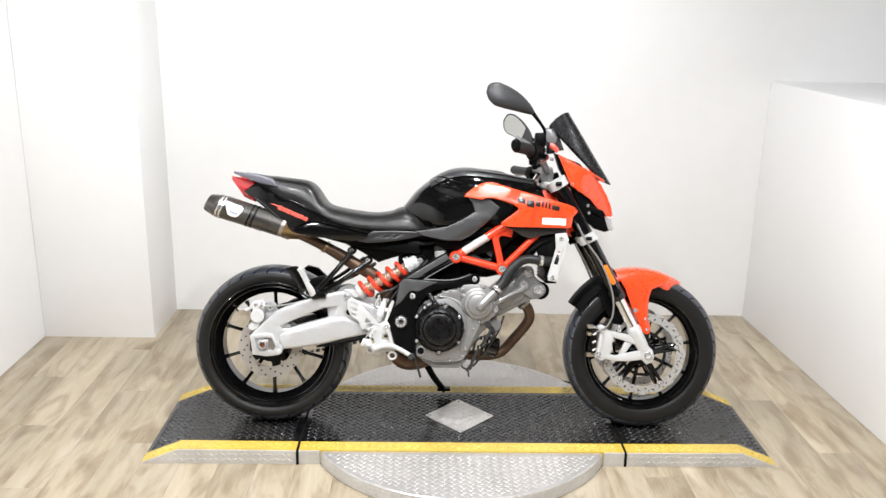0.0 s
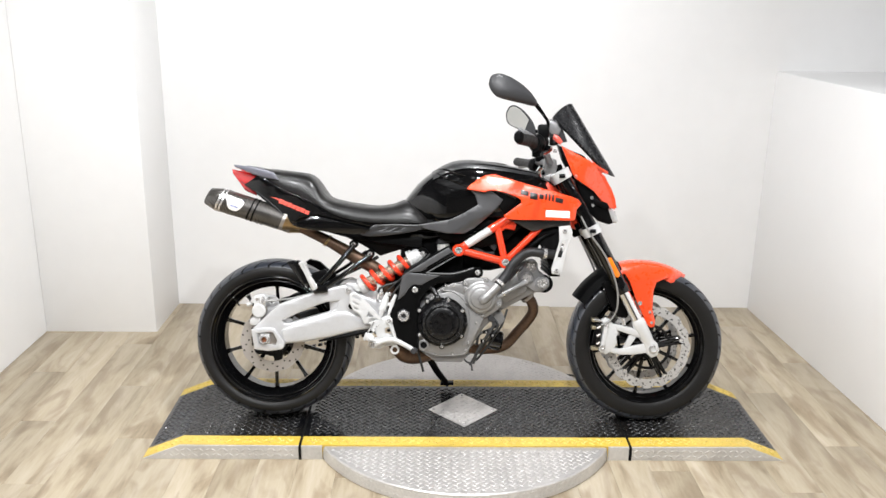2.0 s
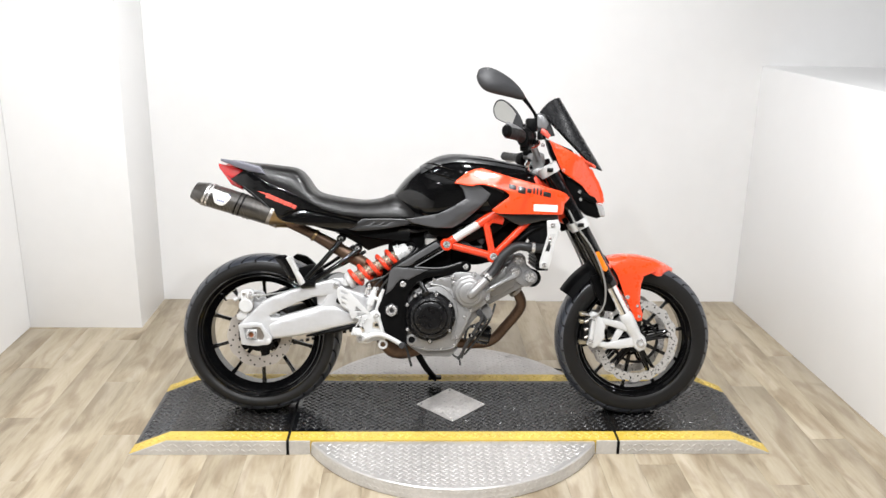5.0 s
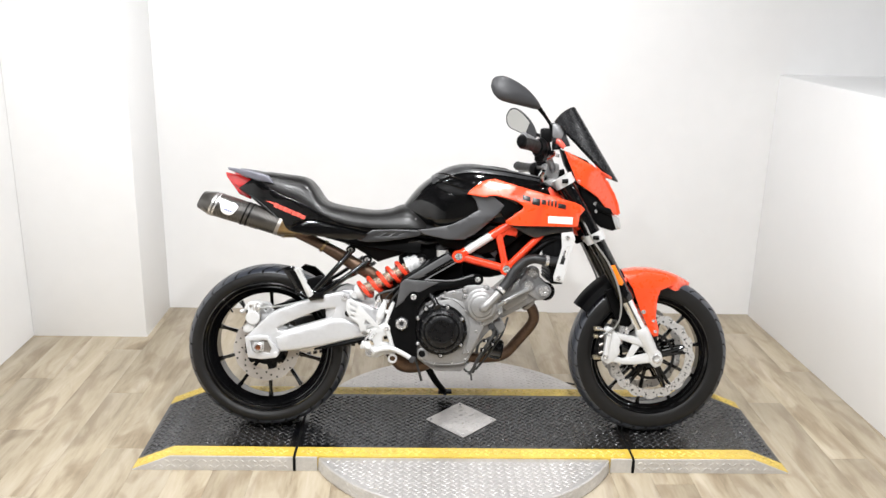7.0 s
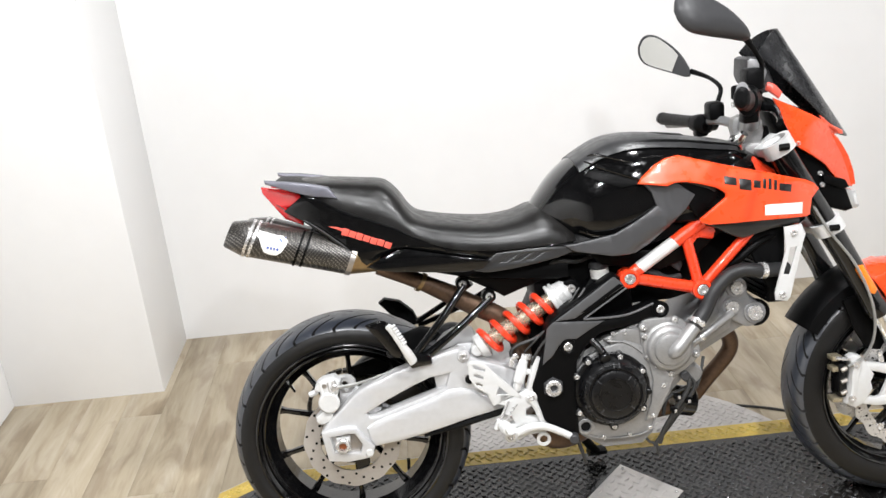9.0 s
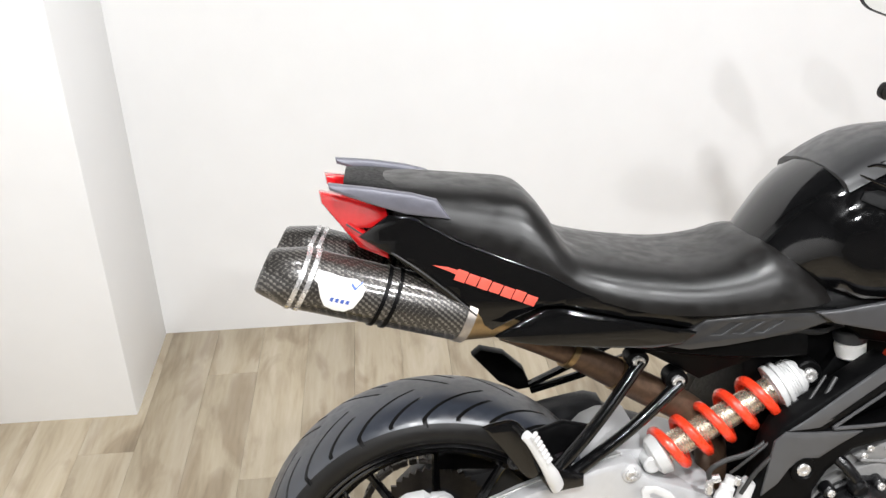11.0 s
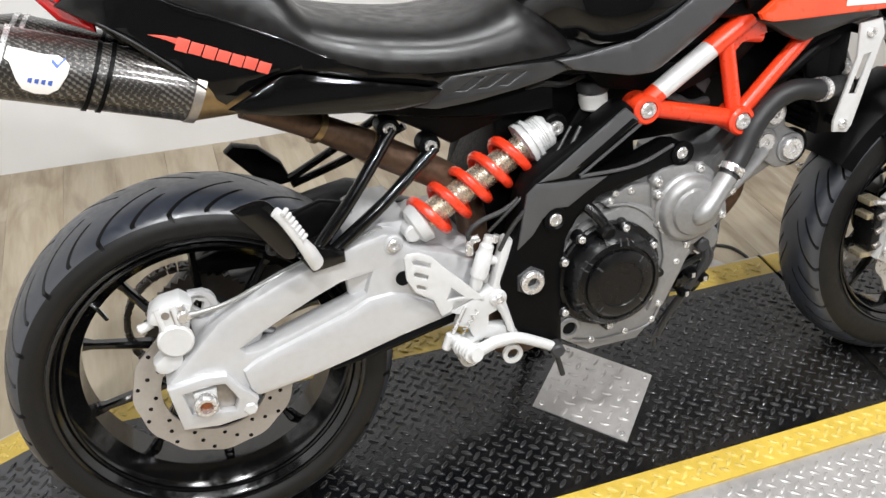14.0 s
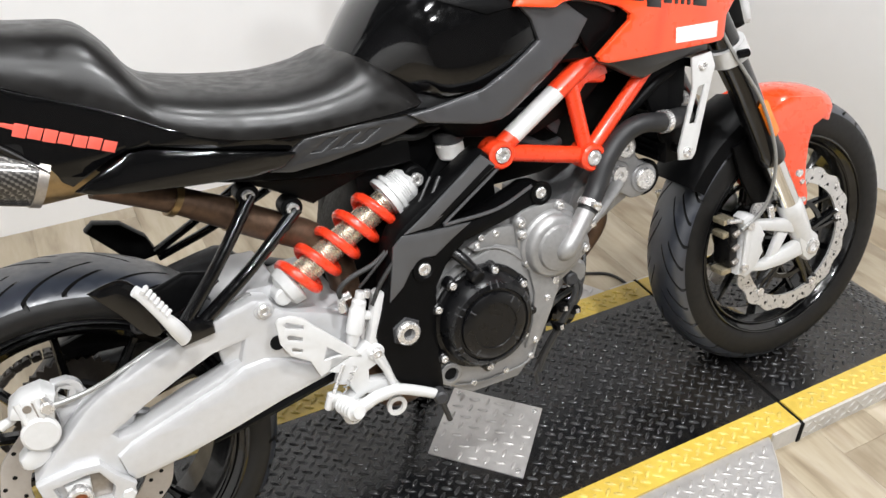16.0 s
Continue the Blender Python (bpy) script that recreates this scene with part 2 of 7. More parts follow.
M = {
    "wall": material("white_wall_paint", (0.795, 0.79, 0.785), 0.55, var=0.02, scale=1.2, bump=0.06, bump_scale=160),
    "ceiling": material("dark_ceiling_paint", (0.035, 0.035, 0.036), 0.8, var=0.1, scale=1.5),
    "far_wall": material("grey_brown_wall_paint", (0.13, 0.12, 0.11), 0.7, var=0.1, scale=1.5),
    "plank": plank_material(),
    "joint": material("floor_joint", (0.28, 0.23, 0.165), 0.8, var=0.1),
    "worn": material("worn_tread_tops", (0.012, 0.012, 0.013), 0.26, 0.0, var=0.5, scale=2.5, spec=0.7),
    "wornyellow": material("worn_yellow_tops", (0.60, 0.45, 0.11), 0.28, 0.0, var=0.35, scale=12),
    "deck": deck_material(),
    # deck plate lightened to stand for the wall's sheen on the ramps
    "lightened": material("lightened_ramp_plate", (0.030, 0.032, 0.038), 0.36, var=0.3, scale=6, bump=0.08, bump_scale=200, spec=1.0),
    "yellow": material("yellow_tread_paint", (0.58, 0.405, 0.06), 0.36, var=0.16, scale=9, bump=0.1, bump_scale=250, spec=0.8),
    "steel": material("bare_tread_steel", (0.52, 0.50, 0.485), 0.34, 0.55, var=0.14, scale=7, bump=0.08, bump_scale=200),
    # slightly paler and far less metallic than the bare tread steel
    "sidesteel": material("pale_side_steel", (0.54, 0.52, 0.49), 0.42, 0.12, var=0.16, scale=9, bump=0.08, bump_scale=200),
    "damper": material("polished_damper_body", (0.74, 0.67, 0.53), 0.25, 0.8, var=0.06, scale=20),
    "gap": material("dark_gap", (0.006, 0.006, 0.006), 0.8, var=0.1, spec=0.1),
    "black": material("gloss_black_paint", (0.0028, 0.0028, 0.003), 0.07, coat=0.25, var=0.1, scale=8, spec=0.35),
    "red": material("orange_red_paint", (0.84, 0.066, 0.012), 0.3, coat=0.8, var=0.03, scale=5),
    "redframe": material("red_frame_enamel", (0.80, 0.050, 0.012), 0.32, coat=0.5, var=0.05, scale=14, bump=0.04),
    "satin": material("satin_dark_plastic", (0.020, 0.020, 0.021), 0.34, var=0.1, scale=6, bump=0.02, spec=0.7),
    "kneegrey": material("grey_knee_plastic", (0.034, 0.034, 0.037), 0.42, var=0.08, scale=14, bump=0.08, bump_scale=700, spec=0.9),
    # bluish sheen on the tread, painted into the rubber's base colour
    "tread": material("sheen_tread_rubber", (0.022, 0.026, 0.036), 0.34, var=0.25, scale=9, bump=0.06, bump_scale=500, spec=1.0),
    "reardisc": material("dull_brake_disc", (0.40, 0.37, 0.34), 0.42, 0.35, var=0.1, scale=18),
    "plastic": material("matt_black_plastic", (0.0022, 0.0022, 0.0024), 0.42, var=0.18, scale=18, bump=0.08, bump_scale=700, spec=0.09),
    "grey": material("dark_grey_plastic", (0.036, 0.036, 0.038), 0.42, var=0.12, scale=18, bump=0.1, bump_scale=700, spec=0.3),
    "hose": material("rubber_hose", (0.016, 0.016, 0.017), 0.5, var=0.15, scale=18, bump=0.05, bump_scale=500, spec=0.4),
    "orangerust": material("orange_rust", (0.26, 0.075, 0.02), 0.75, var=0.35, scale=60, bump=0.2),
    # sheen of the black satin frame, put into a grey base
    "framegrey": material("sheen_grey_frame", (0.085, 0.085, 0.088), 0.36, 0.3, var=0.06, scale=6, bump=0.0),
    "greyalu": material("grey_cast_frame", (0.25, 0.25, 0.255), 0.36, 0.45, var=0.14, scale=20, bump=0.12, bump_scale=350),
    "vinyl": material("black_seat_vinyl", (0.0060, 0.0055, 0.0052), 0.34, var=0.1, scale=5, bump=0.06, bump_scale=900, spec=0.42),
    "rubber": material("tyre_rubber", (0.0070, 0.0066, 0.0064), 0.5, var=0.3, scale=9, bump=0.06, bump_scale=500, spec=0.3),
    "rim": material("black_wheel_enamel", (0.0026, 0.0026, 0.0029), 0.15, coat=0.3, var=0.1, scale=10, spec=0.42),
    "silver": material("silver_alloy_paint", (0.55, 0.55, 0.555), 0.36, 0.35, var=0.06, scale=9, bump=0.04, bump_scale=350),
    "white_alloy": material("pale_cast_alloy", (0.60, 0.60, 0.595), 0.34, 0.15, var=0.05, scale=12, bump=0.03, bump_scale=300),
    "engine": material("grey_engine_casting", (0.29, 0.287, 0.284), 0.40, 0.5, var=0.14, scale=18, bump=0.07, bump_scale=380),
    "darkcover": material("black_engine_cover", (0.0030, 0.0030, 0.0035), 0.30, 0.0, var=0.06, scale=5, bump=0.0, bump_scale=600, spec=0.4),
    "bolt": material("zinc_bolt", (0.66, 0.65, 0.64), 0.24, 0.7, var=0.06, scale=14),
    "chrome": material("chrome", (0.78, 0.78, 0.78), 0.12, 1.0, var=0.04, scale=30),
    "disc": material("brake_disc_steel", (0.56, 0.55, 0.54), 0.30, 0.6, var=0.06, scale=10),
    "wornsteel": material("worn_brake_steel", (0.36, 0.33, 0.30), 0.4, 0.8, var=0.2, scale=25),
    "chaindark": material("oily_chain_steel", (0.045, 0.038, 0.032), 0.42, 0.5, var=0.3, scale=60),
    "bronze": material("heat_tinted_pipe", (0.30, 0.205, 0.10), 0.34, 0.85, var=0.35, scale=9, bump=0.08),
    "rust": material("browned_pipe", (0.11, 0.066, 0.042), 0.45, 0.6, var=0.4, scale=14, bump=0.12),
    "carbon": carbon_material(),
    "glassred": material("red_lamp_lens", (0.55, 0.008, 0.010), 0.08, coat=1.0, var=0.1, scale=20),
    "amber": material("amber_reflector", (0.85, 0.20, 0.01), 0.2, coat=0.8, var=0.12, scale=90),
    "smoke": material("smoked_screen", (0.014, 0.014, 0.015), 0.24, coat=0.2, var=0.06, scale=8),
    "mirror": material("mirror_glass", (0.52, 0.52, 0.50), 0.02, 1.0),
    "gold": material("gold_caliper_parts", (0.46, 0.40, 0.28), 0.32, 0.7, var=0.2, scale=40),
    "white": material("white_sticker", (0.80, 0.78, 0.75), 0.45, var=0.05, scale=30),
    "blue": material("blue_print", (0.06, 0.12, 0.42), 0.45, var=0.05, scale=30),
    "redprint": material("faded_red_print", (0.72, 0.10, 0.07), 0.35, coat=0.5, var=0.15, scale=90),
    "blackprint": material("black_print", (0.012, 0.010, 0.010), 0.35, coat=0.5, var=0.05),
    "bluegrey": material("grey_grab_handle", (0.13, 0.13, 0.155), 0.36, 0.2, var=0.08, scale=20),
    "clear": material("clear_lamp_lens", (0.5, 0.5, 0.5), 0.06, 0.3, coat=1.0, var=0.06, scale=30),
    "lampwhite": material("lamp_housing", (0.7, 0.7, 0.7), 0.5, var=0.02),
    "spring": material("red_spring_enamel", (0.78, 0.045, 0.014), 0.3, coat=0.6, var=0.06, scale=30),
    "cable": material("cable_sheath", (0.02, 0.02, 0.02), 0.45, var=0.1, scale=40),
    "braid": material("braided_hose", (0.30, 0.30, 0.29), 0.4, 0.5, var=0.15, scale=120),
}


# ---- shape helpers ----
def finish(bm, mat, name):
    bmesh.ops.recalc_face_normals(bm, faces=bm.faces)
    for f in bm.faces:
        f.smooth = True
    for e in bm.edges:
        e.smooth = len(e.link_faces) == 2 and e.calc_face_angle(0) < 0.62
    me = bpy.data.meshes.new(name)
    bm.to_mesh(me)
    bm.free()
    for key in mat if isinstance(mat, tuple) else (mat,):
        me.materials.append(M[key])
    return me


LOWERED = True


def drawn_in(bm):
    """Lowers and shortens the motorcycle's upper body: less towards the front, nothing below the seat rails."""
    for v in bm.verts:
        up = min(1.0, max(0.0, (v.co.z - 0.66) / 0.24)) * (1 - min(1.0, max(0.0, (v.co.z - 1.035) / 0.08)))
        fore = min(1.0, max(0.0, (v.co.x - 0.95) / 0.28))
        aft = min(1.0, max(0.0, (0.25 - v.co.x) / 0.40))
        v.co.z -= 0.034 * up * (1 - 0.45 * fore)
        v.co.x += 0.025 * up * aft


def part(name, bm, mat, parent, label=""):
    if LOWERED and parent is not None and "motorcycle" in (parent.name, parent.parent.name if parent.parent else ""):
        drawn_in(bm)
    ob = new(name, finish(bm, mat, name))
    if parent is not None:
        ob.parent = parent
    return tagged(ob, label)


def thing(name, label, category, group="", kind="", m=None):
    ob = tagged(new(name), label, category, group, kind)
    if m is not None:
        ob.matrix_basis = m
    return ob


def box(x0, x1, y0, y1, z0, z1, bevel=0.0, into=None):
    bm = into or bmesh.new()
    vs = [bm.verts.new((x, y, z)) for x in (x0, x1) for y in (y0, y1) for z in (z0, z1)]
    fs = [bm.faces.new([vs[i] for i in q]) for q in ((0, 1, 3, 2), (4, 6, 7, 5), (0, 4, 5, 1), (2, 3, 7, 6), (0, 2, 6, 4), (1, 5, 7, 3))]
    if bevel:
        es = list({e for f in fs for e in f.edges})
        bmesh.ops.bevel(bm, geom=es, offset=bevel, segments=2, affect="EDGES", profile=0.5)
    return bm


def lathe(profile, centre, axis=(0, 1, 0), segs=48, into=None, closed=False):
    """Revolves (along, radius) pairs round an axis through centre."""
    bm = into or bmesh.new()
    a = Vector(axis).normalized()
    q = Vector((0, 1, 0)).rotation_difference(a).to_matrix()
    rings = []
    for s, r in profile:
        if r < 1e-6:
            rings.append([bm.verts.new(Vector(centre) + a * s)])
        else:
            rings.append([bm.verts.new(Vector(centre) + q @ Vector((r * math.cos(k * math.tau / segs), s, r * math.sin(k * math.tau / segs)))) for k in range(segs)])
    pairs = list(zip(rings, rings[1:])) + ([(rings[-1], rings[0])] if closed else [])
    for r0, r1 in pairs:
        for k in range(segs):
            j = (k + 1) % segs
            if len(r0) == 1 and len(r1) == 1:
                continue
            if len(r0) == 1:
                bm.faces.new((r0[0], r1[j], r1[k]))
            elif len(r1) == 1:
                bm.faces.new((r0[k], r0[j], r1[0]))
            else:
                bm.faces.new((r0[k], r0[j], r1[j], r1[k]))
    if not closed:
        for r in (rings[0], rings[-1]):
            if len(r) > 1:
                bm.faces.new(r)
    return bm


def rod(p0, p1, r, r1=None, segs=16, bevel=0.0, into=None):
    p0, p1 = Vector(p0), Vector(p1)
    d, r1 = (p1 - p0).length, r if r1 is None else r1
    b = min(bevel, r * 0.4, r1 * 0.4, d * 0.3)
    prof = [(0, 0), (0, r - b), (b, r), (d - b, r1), (d, r1 - b), (d, 0)] if b else [(0, 0), (0, r), (d, r1), (d, 0)]
    return lathe(prof, p0, p1 - p0, segs, into)


def smooth_line(points, steps=6):
    """A Catmull-Rom line through the points."""
    p = [Vector(v) for v in points]
    if len(p) < 3:
        return p
    p = [2 * p[0] - p[1], *p, 2 * p[-1] - p[-2]]
    out = []
    for i in range(1, len(p) - 2):
        for k in range(steps):
            t = k / steps
            out.append(0.5 * (2 * p[i] + (p[i + 1] - p[i - 1]) * t + (2 * p[i - 1] - 5 * p[i] + 4 * p[i + 1] - p[i + 2]) * t * t + (3 * p[i] - p[i - 1] - 3 * p[i + 1] + p[i + 2]) * t ** 3))
    return out + [p[-2]]


def tube(points, radius, segs=12, steps=6, into=None, flat=1.0):
    """Sweeps a circle along a smooth line; radius may be one number or one per given point."""
    bm = into or bmesh.new()
    line = smooth_line(points, steps)
    n = len(line)
    rad = np.interp(np.linspace(0, 1, n), np.linspace(0, 1, len(radius)), radius).tolist() if isinstance(radius, (list, tuple)) else [radius] * n
    up, rings = None, []
    for i, p in enumerate(line):
        t = (line[min(i + 1, n - 1)] - line[max(i - 1, 0)]).normalized()
        if up is None:
            up = t.orthogonal().normalized()
        up = (up - t * up.dot(t)).normalized()
        side = t.cross(up)
        rings.append([bm.verts.new(p + rad[i] * (math.cos(a) * up + flat * math.sin(a) * side)) for a in (k * math.tau / segs for k in range(segs))])
    for r0, r1 in zip(rings, rings[1:]):
        for k in range(segs):
            j = (k + 1) % segs
            bm.faces.new((r0[k], r0[j], r1[j], r1[k]))
    bm.faces.new(rings[0])
    bm.faces.new(rings[-1])
    return bm


def outline_mesh(outline, holes=(), half=0.01, bevel=0.003, soft=0, crisp=False):
    """A flat body in x and z, half deep either side of y = 0, with bevelled rims and open holes."""
    cu = bpy.data.curves.new("outline", "CURVE")
    cu.dimensions, cu.fill_mode = "2D", "BOTH"
    cu.extrude, cu.bevel_depth, cu.bevel_resolution, cu.offset = max(half - bevel, 0.0002), bevel, 0 if crisp else 1, -bevel
    for k, loop in enumerate((outline, *holes)):
        pts = [Vector((x, z, 0)) for x, z in loop]
        if soft:
            pts = smooth_line([*pts, pts[0]], soft)[:-1]
        sp = cu.splines.new("POLY")
        sp.points.add(len(pts) - 1)
        for p, v in zip(sp.points, pts):
            p.co = (v.x, v.y, 0, 1)
        sp.use_cyclic_u = True
    ob = bpy.data.objects.new("outline", cu)
    me = bpy.data.meshes.new_from_object(ob)
    bm = bmesh.new()
    bm.from_mesh(me)
    bpy.data.objects.remove(ob)
    bpy.data.curves.remove(cu)
    bpy.data.meshes.remove(me)
    bmesh.ops.remove_doubles(bm, verts=bm.verts, dist=1e-5)
    bm.transform(Matrix(((1, 0, 0, 0), (0, 0, -1, 0), (0, 1, 0, 0), (0, 0, 0, 1))))
    return bm


def plate(outline, y0, y1, holes=(), bevel=0.003, soft=0, crisp=False):
    bm = outline_mesh(outline, holes, abs(y1 - y0) / 2, min(bevel, abs(y1 - y0) * 0.45), soft, crisp)
    bm.transform(Matrix.Translation((0, (y0 + y1) / 2, 0)))
    return bm


def panel(outline, depth, thick=0.006, holes=(), bevel=0.002, cuts=0.03, soft=0, crisp=False):
    """A plate cut fine and bent so that its middle follows y = depth(x, z)."""
    bm = outline_mesh(outline, holes, thick / 2, bevel, soft, crisp)
    xs, zs = [v.co.x for v in bm.verts], [v.co.z for v in bm.verts]
    for axis, lo, hi in ((0, min(xs), max(xs)), (2, min(zs), max(zs))):
        n = max(1, int((hi - lo) / cuts))
        for k in range(1, n):
            co, no = [0, 0, 0], [0, 0, 0]
            co[axis], no[axis] = lo + (hi - lo) * k / n, 1
            bmesh.ops.bisect_plane(bm, geom=[*bm.verts, *bm.edges, *bm.faces], plane_co=co, plane_no=no)
    for v in bm.verts:
        v.co.y += depth(v.co.x, v.co.z)
    return bm


def loft(sections, into=None):
    """Skins closed rings of equal length."""
    bm = into or bmesh.new()
    rings = [[bm.verts.new(p) for p in s] for s in sections]
    n = len(rings[0])
    for r0, r1 in zip(rings, rings[1:]):
        for k in range(n):
            j = (k + 1) % n
            bm.faces.new((r0[k], r0[j], r1[j], r1[k]))
    bm.faces.new(rings[0])
    bm.faces.new(rings[-1])
    return bm


def hull_ring(x, top, low, half, shape, shear=0.0):
    """A ring across x: shape gives (share of half width, share of height) from the low middle up to the top middle."""
    side = [(half * w, low + (top - low) * h) for w, h in shape]
    pts = [(-y, z) for y, z in side] + [(y, z) for y, z in reversed(side[1:-1])]
    return [Vector((x + shear * (top - z), y, z)) for y, z in pts]


def resample(rows, n):
    """Rows of numbers (first the place along) on n even smooth steps."""
    rows = np.array(rows, float)
    t = np.linspace(0, len(rows) - 1, n)
    out = []
    for u in t:
        i = min(int(u), len(rows) - 2)
        f = u - i
        p0, p1, p2, p3 = rows[max(i - 1, 0)], rows[i], rows[i + 1], rows[min(i + 2, len(rows) - 1)]
        out.append((0.5 * (2 * p1 + (p2 - p0) * f + (2 * p0 - 5 * p1 + 4 * p2 - p3) * f * f + (3 * p1 - p0 - 3 * p2 + p3) * f ** 3)).tolist())
    return out


def mirrored(bm):
    """A copy on the other side of y = 0."""
    other = bm.copy()
    other.transform(Matrix.Diagonal((1, -1, 1, 1)))
    return other


def bolt(place, r, parent, axis=(0, -1, 0), mat="bolt", name="bolt", label="", deep=0.006, m=None):
    """A round head with a hexagon socket."""
    p, a = Vector(place), Vector(axis).normalized()
    bm = lathe([(0, 0), (0, r), (deep * 0.7, r), (deep, r * 0.8), (deep, r * 0.48), (deep * 0.35, r * 0.42), (deep * 0.35, 0)], p, a, 14)
    if m is not None:
        bm.transform(m)
    return part(name, bm, mat, parent, label)


# ---- the room ----
WX0, WX1, WY0, WY1 = -2.03, 1.617, -5.2, 1.325
LEDGE, TOP = 1.283, 1.78
part("floor", box(WX0 - 0.3, WX1 + 0.5, WY0 - 0.1, WY1 + 0.2, -0.12, -0.004), "joint", None)
floor = tagged(bpy.data.objects["floor"], "worn pale oak plank floor", "floor", "", "structure")
back = part("wall_north", box(WX0 - 0.3, 5.2, WY1, WY1 + 0.15, -0.05, TOP), "wall", None)
tagged(back, "plain white painted back wall", "wall", "", "structure")
west = part("wall_west", box(WX0 - 0.15, WX0, WY0, WY1, -0.05, TOP), "wall", None)
tagged(west, "plain white painted side wall", "wall", "", "structure")
south = part("wall_south", box(WX0 - 0.3, 5.2, WY0 - 0.15, WY0, -0.05, CEIL), "far_wall", None)
tagged(south, "plain dark painted wall", "wall", "", "structure")
bm = box(WX1, 5.0, WY0, WY1, -0.05, LEDGE, 0.012)
for v in bm.verts:
    if v.co.x < 3:
        v.co.x += 0.045 * (WY1 - v.co.y)
east = part("wall_east", bm, "wall", None)
tagged(east, "white painted half wall with a deep flat top", "wall", "", "structure")
far_east = part("wall_far_east", box(5.0, 5.2, WY0, WY1, -0.05, CEIL), "wall", None)
tagged(far_east, "plain white painted wall beyond the half wall", "wall", "", "structure")
pillar = part("pillar", box(WX0, -1.486, 0.919, WY1, -0.05, TOP, 0.006), "wall", None)
tagged(pillar, "square white boxed-in corner pillar", "pillar", "", "structure")
# out of view: dark upper walls added so the deck mirrors little light
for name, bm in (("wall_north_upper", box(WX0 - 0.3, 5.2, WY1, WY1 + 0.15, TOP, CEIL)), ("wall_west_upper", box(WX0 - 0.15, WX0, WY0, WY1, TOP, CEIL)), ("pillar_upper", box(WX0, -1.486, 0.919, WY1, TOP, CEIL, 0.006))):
    tagged(part(name, bm, "ceiling", None), "unseen dark upper wall, added to darken reflections", "wall", "", "structure")
ceil = part("ceiling", box(WX0 - 0.3, 5.2, WY0 - 0.1, WY1 + 0.15, CEIL, CEIL + 0.1), "ceiling", None)
tagged(ceil, "plain dark ceiling", "ceiling", "", "structure")

for lx, ly, power in LAMPS:
    lamp = thing("ceiling_light", "unseen round white ceiling spot, the eastern four added as fill", "ceiling light", "ceiling lights")
    part("housing", lathe([(0, 0), (0, 0.055), (0.06, 0.08), (0.098, 0.08), (0.098, 0.074), (0.094, 0.07), (0.094, 0)], (lx, ly, CEIL - 0.002), (0, 0, -1), 32), "lampwhite", lamp)


# ---- the turntable platform ----
DECK = 0.0545
HX, CREST, HY, STRIPE = 1.178, 1.043, 0.283, 0.069


def deck_z(x):
    return DECK if abs(x) < CREST else DECK * (HX - abs(x)) / (HX - CREST) + 0.002


def treads(inside, step, height, mat, name, parent, size=(0.0128, 0.0043, 0.0032)):
    """Raised lens-shaped bars: columns that lean one way, and between them columns that lean the other."""
    L, w, h = size
    rim = [(-1, 0), (-0.72, -0.62), (-0.25, -1), (0.25, -1), (0.72, -0.62), (1, 0), (0.72, 0.62), (0.25, 1), (-0.25, 1), (-0.72, 0.62)]
    verts, faces = [], []
    for i in range(-80, 81):
        for j in range(-52, 53):
            x, y = i * step * 0.654, (j + 0.5 * (i % 2)) * step * 1.11
            if not inside(x, y):
                continue
            a = radians(-39 if i % 2 else 39)
            c, s = math.cos(a), math.sin(a)
            b = len(verts)
            for share, k in ((1.0, -0.0004), (0.80, h * 0.72), (0.42, h)):
                for u, v in rim:
                    pu, pv = u * L * (share if share == 1 else share * 1.04), v * w * share
                    px, py = x + pu * c - pv * s, y + pu * s + pv * c
                    verts.append((px, py, height(px, py) + k))
            for q in range(10):
                z = (q + 1) % 10
                faces += [(b + q, b + z, b + 10 + z, b + 10 + q), (b + 10 + q, b + 10 + z, b + 20 + z, b + 20 + q)]
            faces.append(tuple(b + 20 + q for q in range(10)))
    me = bpy.data.meshes.new(name)
    me.from_pydata(verts, [], faces)
    me.polygons.foreach_set("use_smooth", [True] * len(me.polygons))
    me.materials.append(M[mat])
    ob = tagged(new(name, me), "", "", "", "stuff")
    ob.parent = parent
    return ob


turntable = thing("turntable", "low round turntable in bare diamond tread steel", "turntable")
R_DISC = 0.592
disc_top = DECK - 0.006
part("disc", lathe([(0, 0), (0, R_DISC), (disc_top - 0.003, R_DISC - 0.004), (disc_top, R_DISC - 0.008), (disc_top, 0)], (0, 0, 0.001), (0, 0, 1), 120), "steel", turntable)
part("rim_band", lathe([(0.002, R_DISC - 0.004), (0.002, R_DISC + 0.0012), (disc_top - 0.004, R_DISC - 0.0026), (disc_top - 0.004, R_DISC - 0.006)], (0, 0, 0.001), (0, 0, 1), 120, closed=True), "sidesteel", turntable, "pale steel rim")
treads(lambda x, y: x * x + y * y < (R_DISC - 0.02) ** 2 and abs(y) > HY + 0.012, 0.0245, lambda x, y: disc_top, "steel", "tread", turntable)
rim_verts, rim_faces = [], []
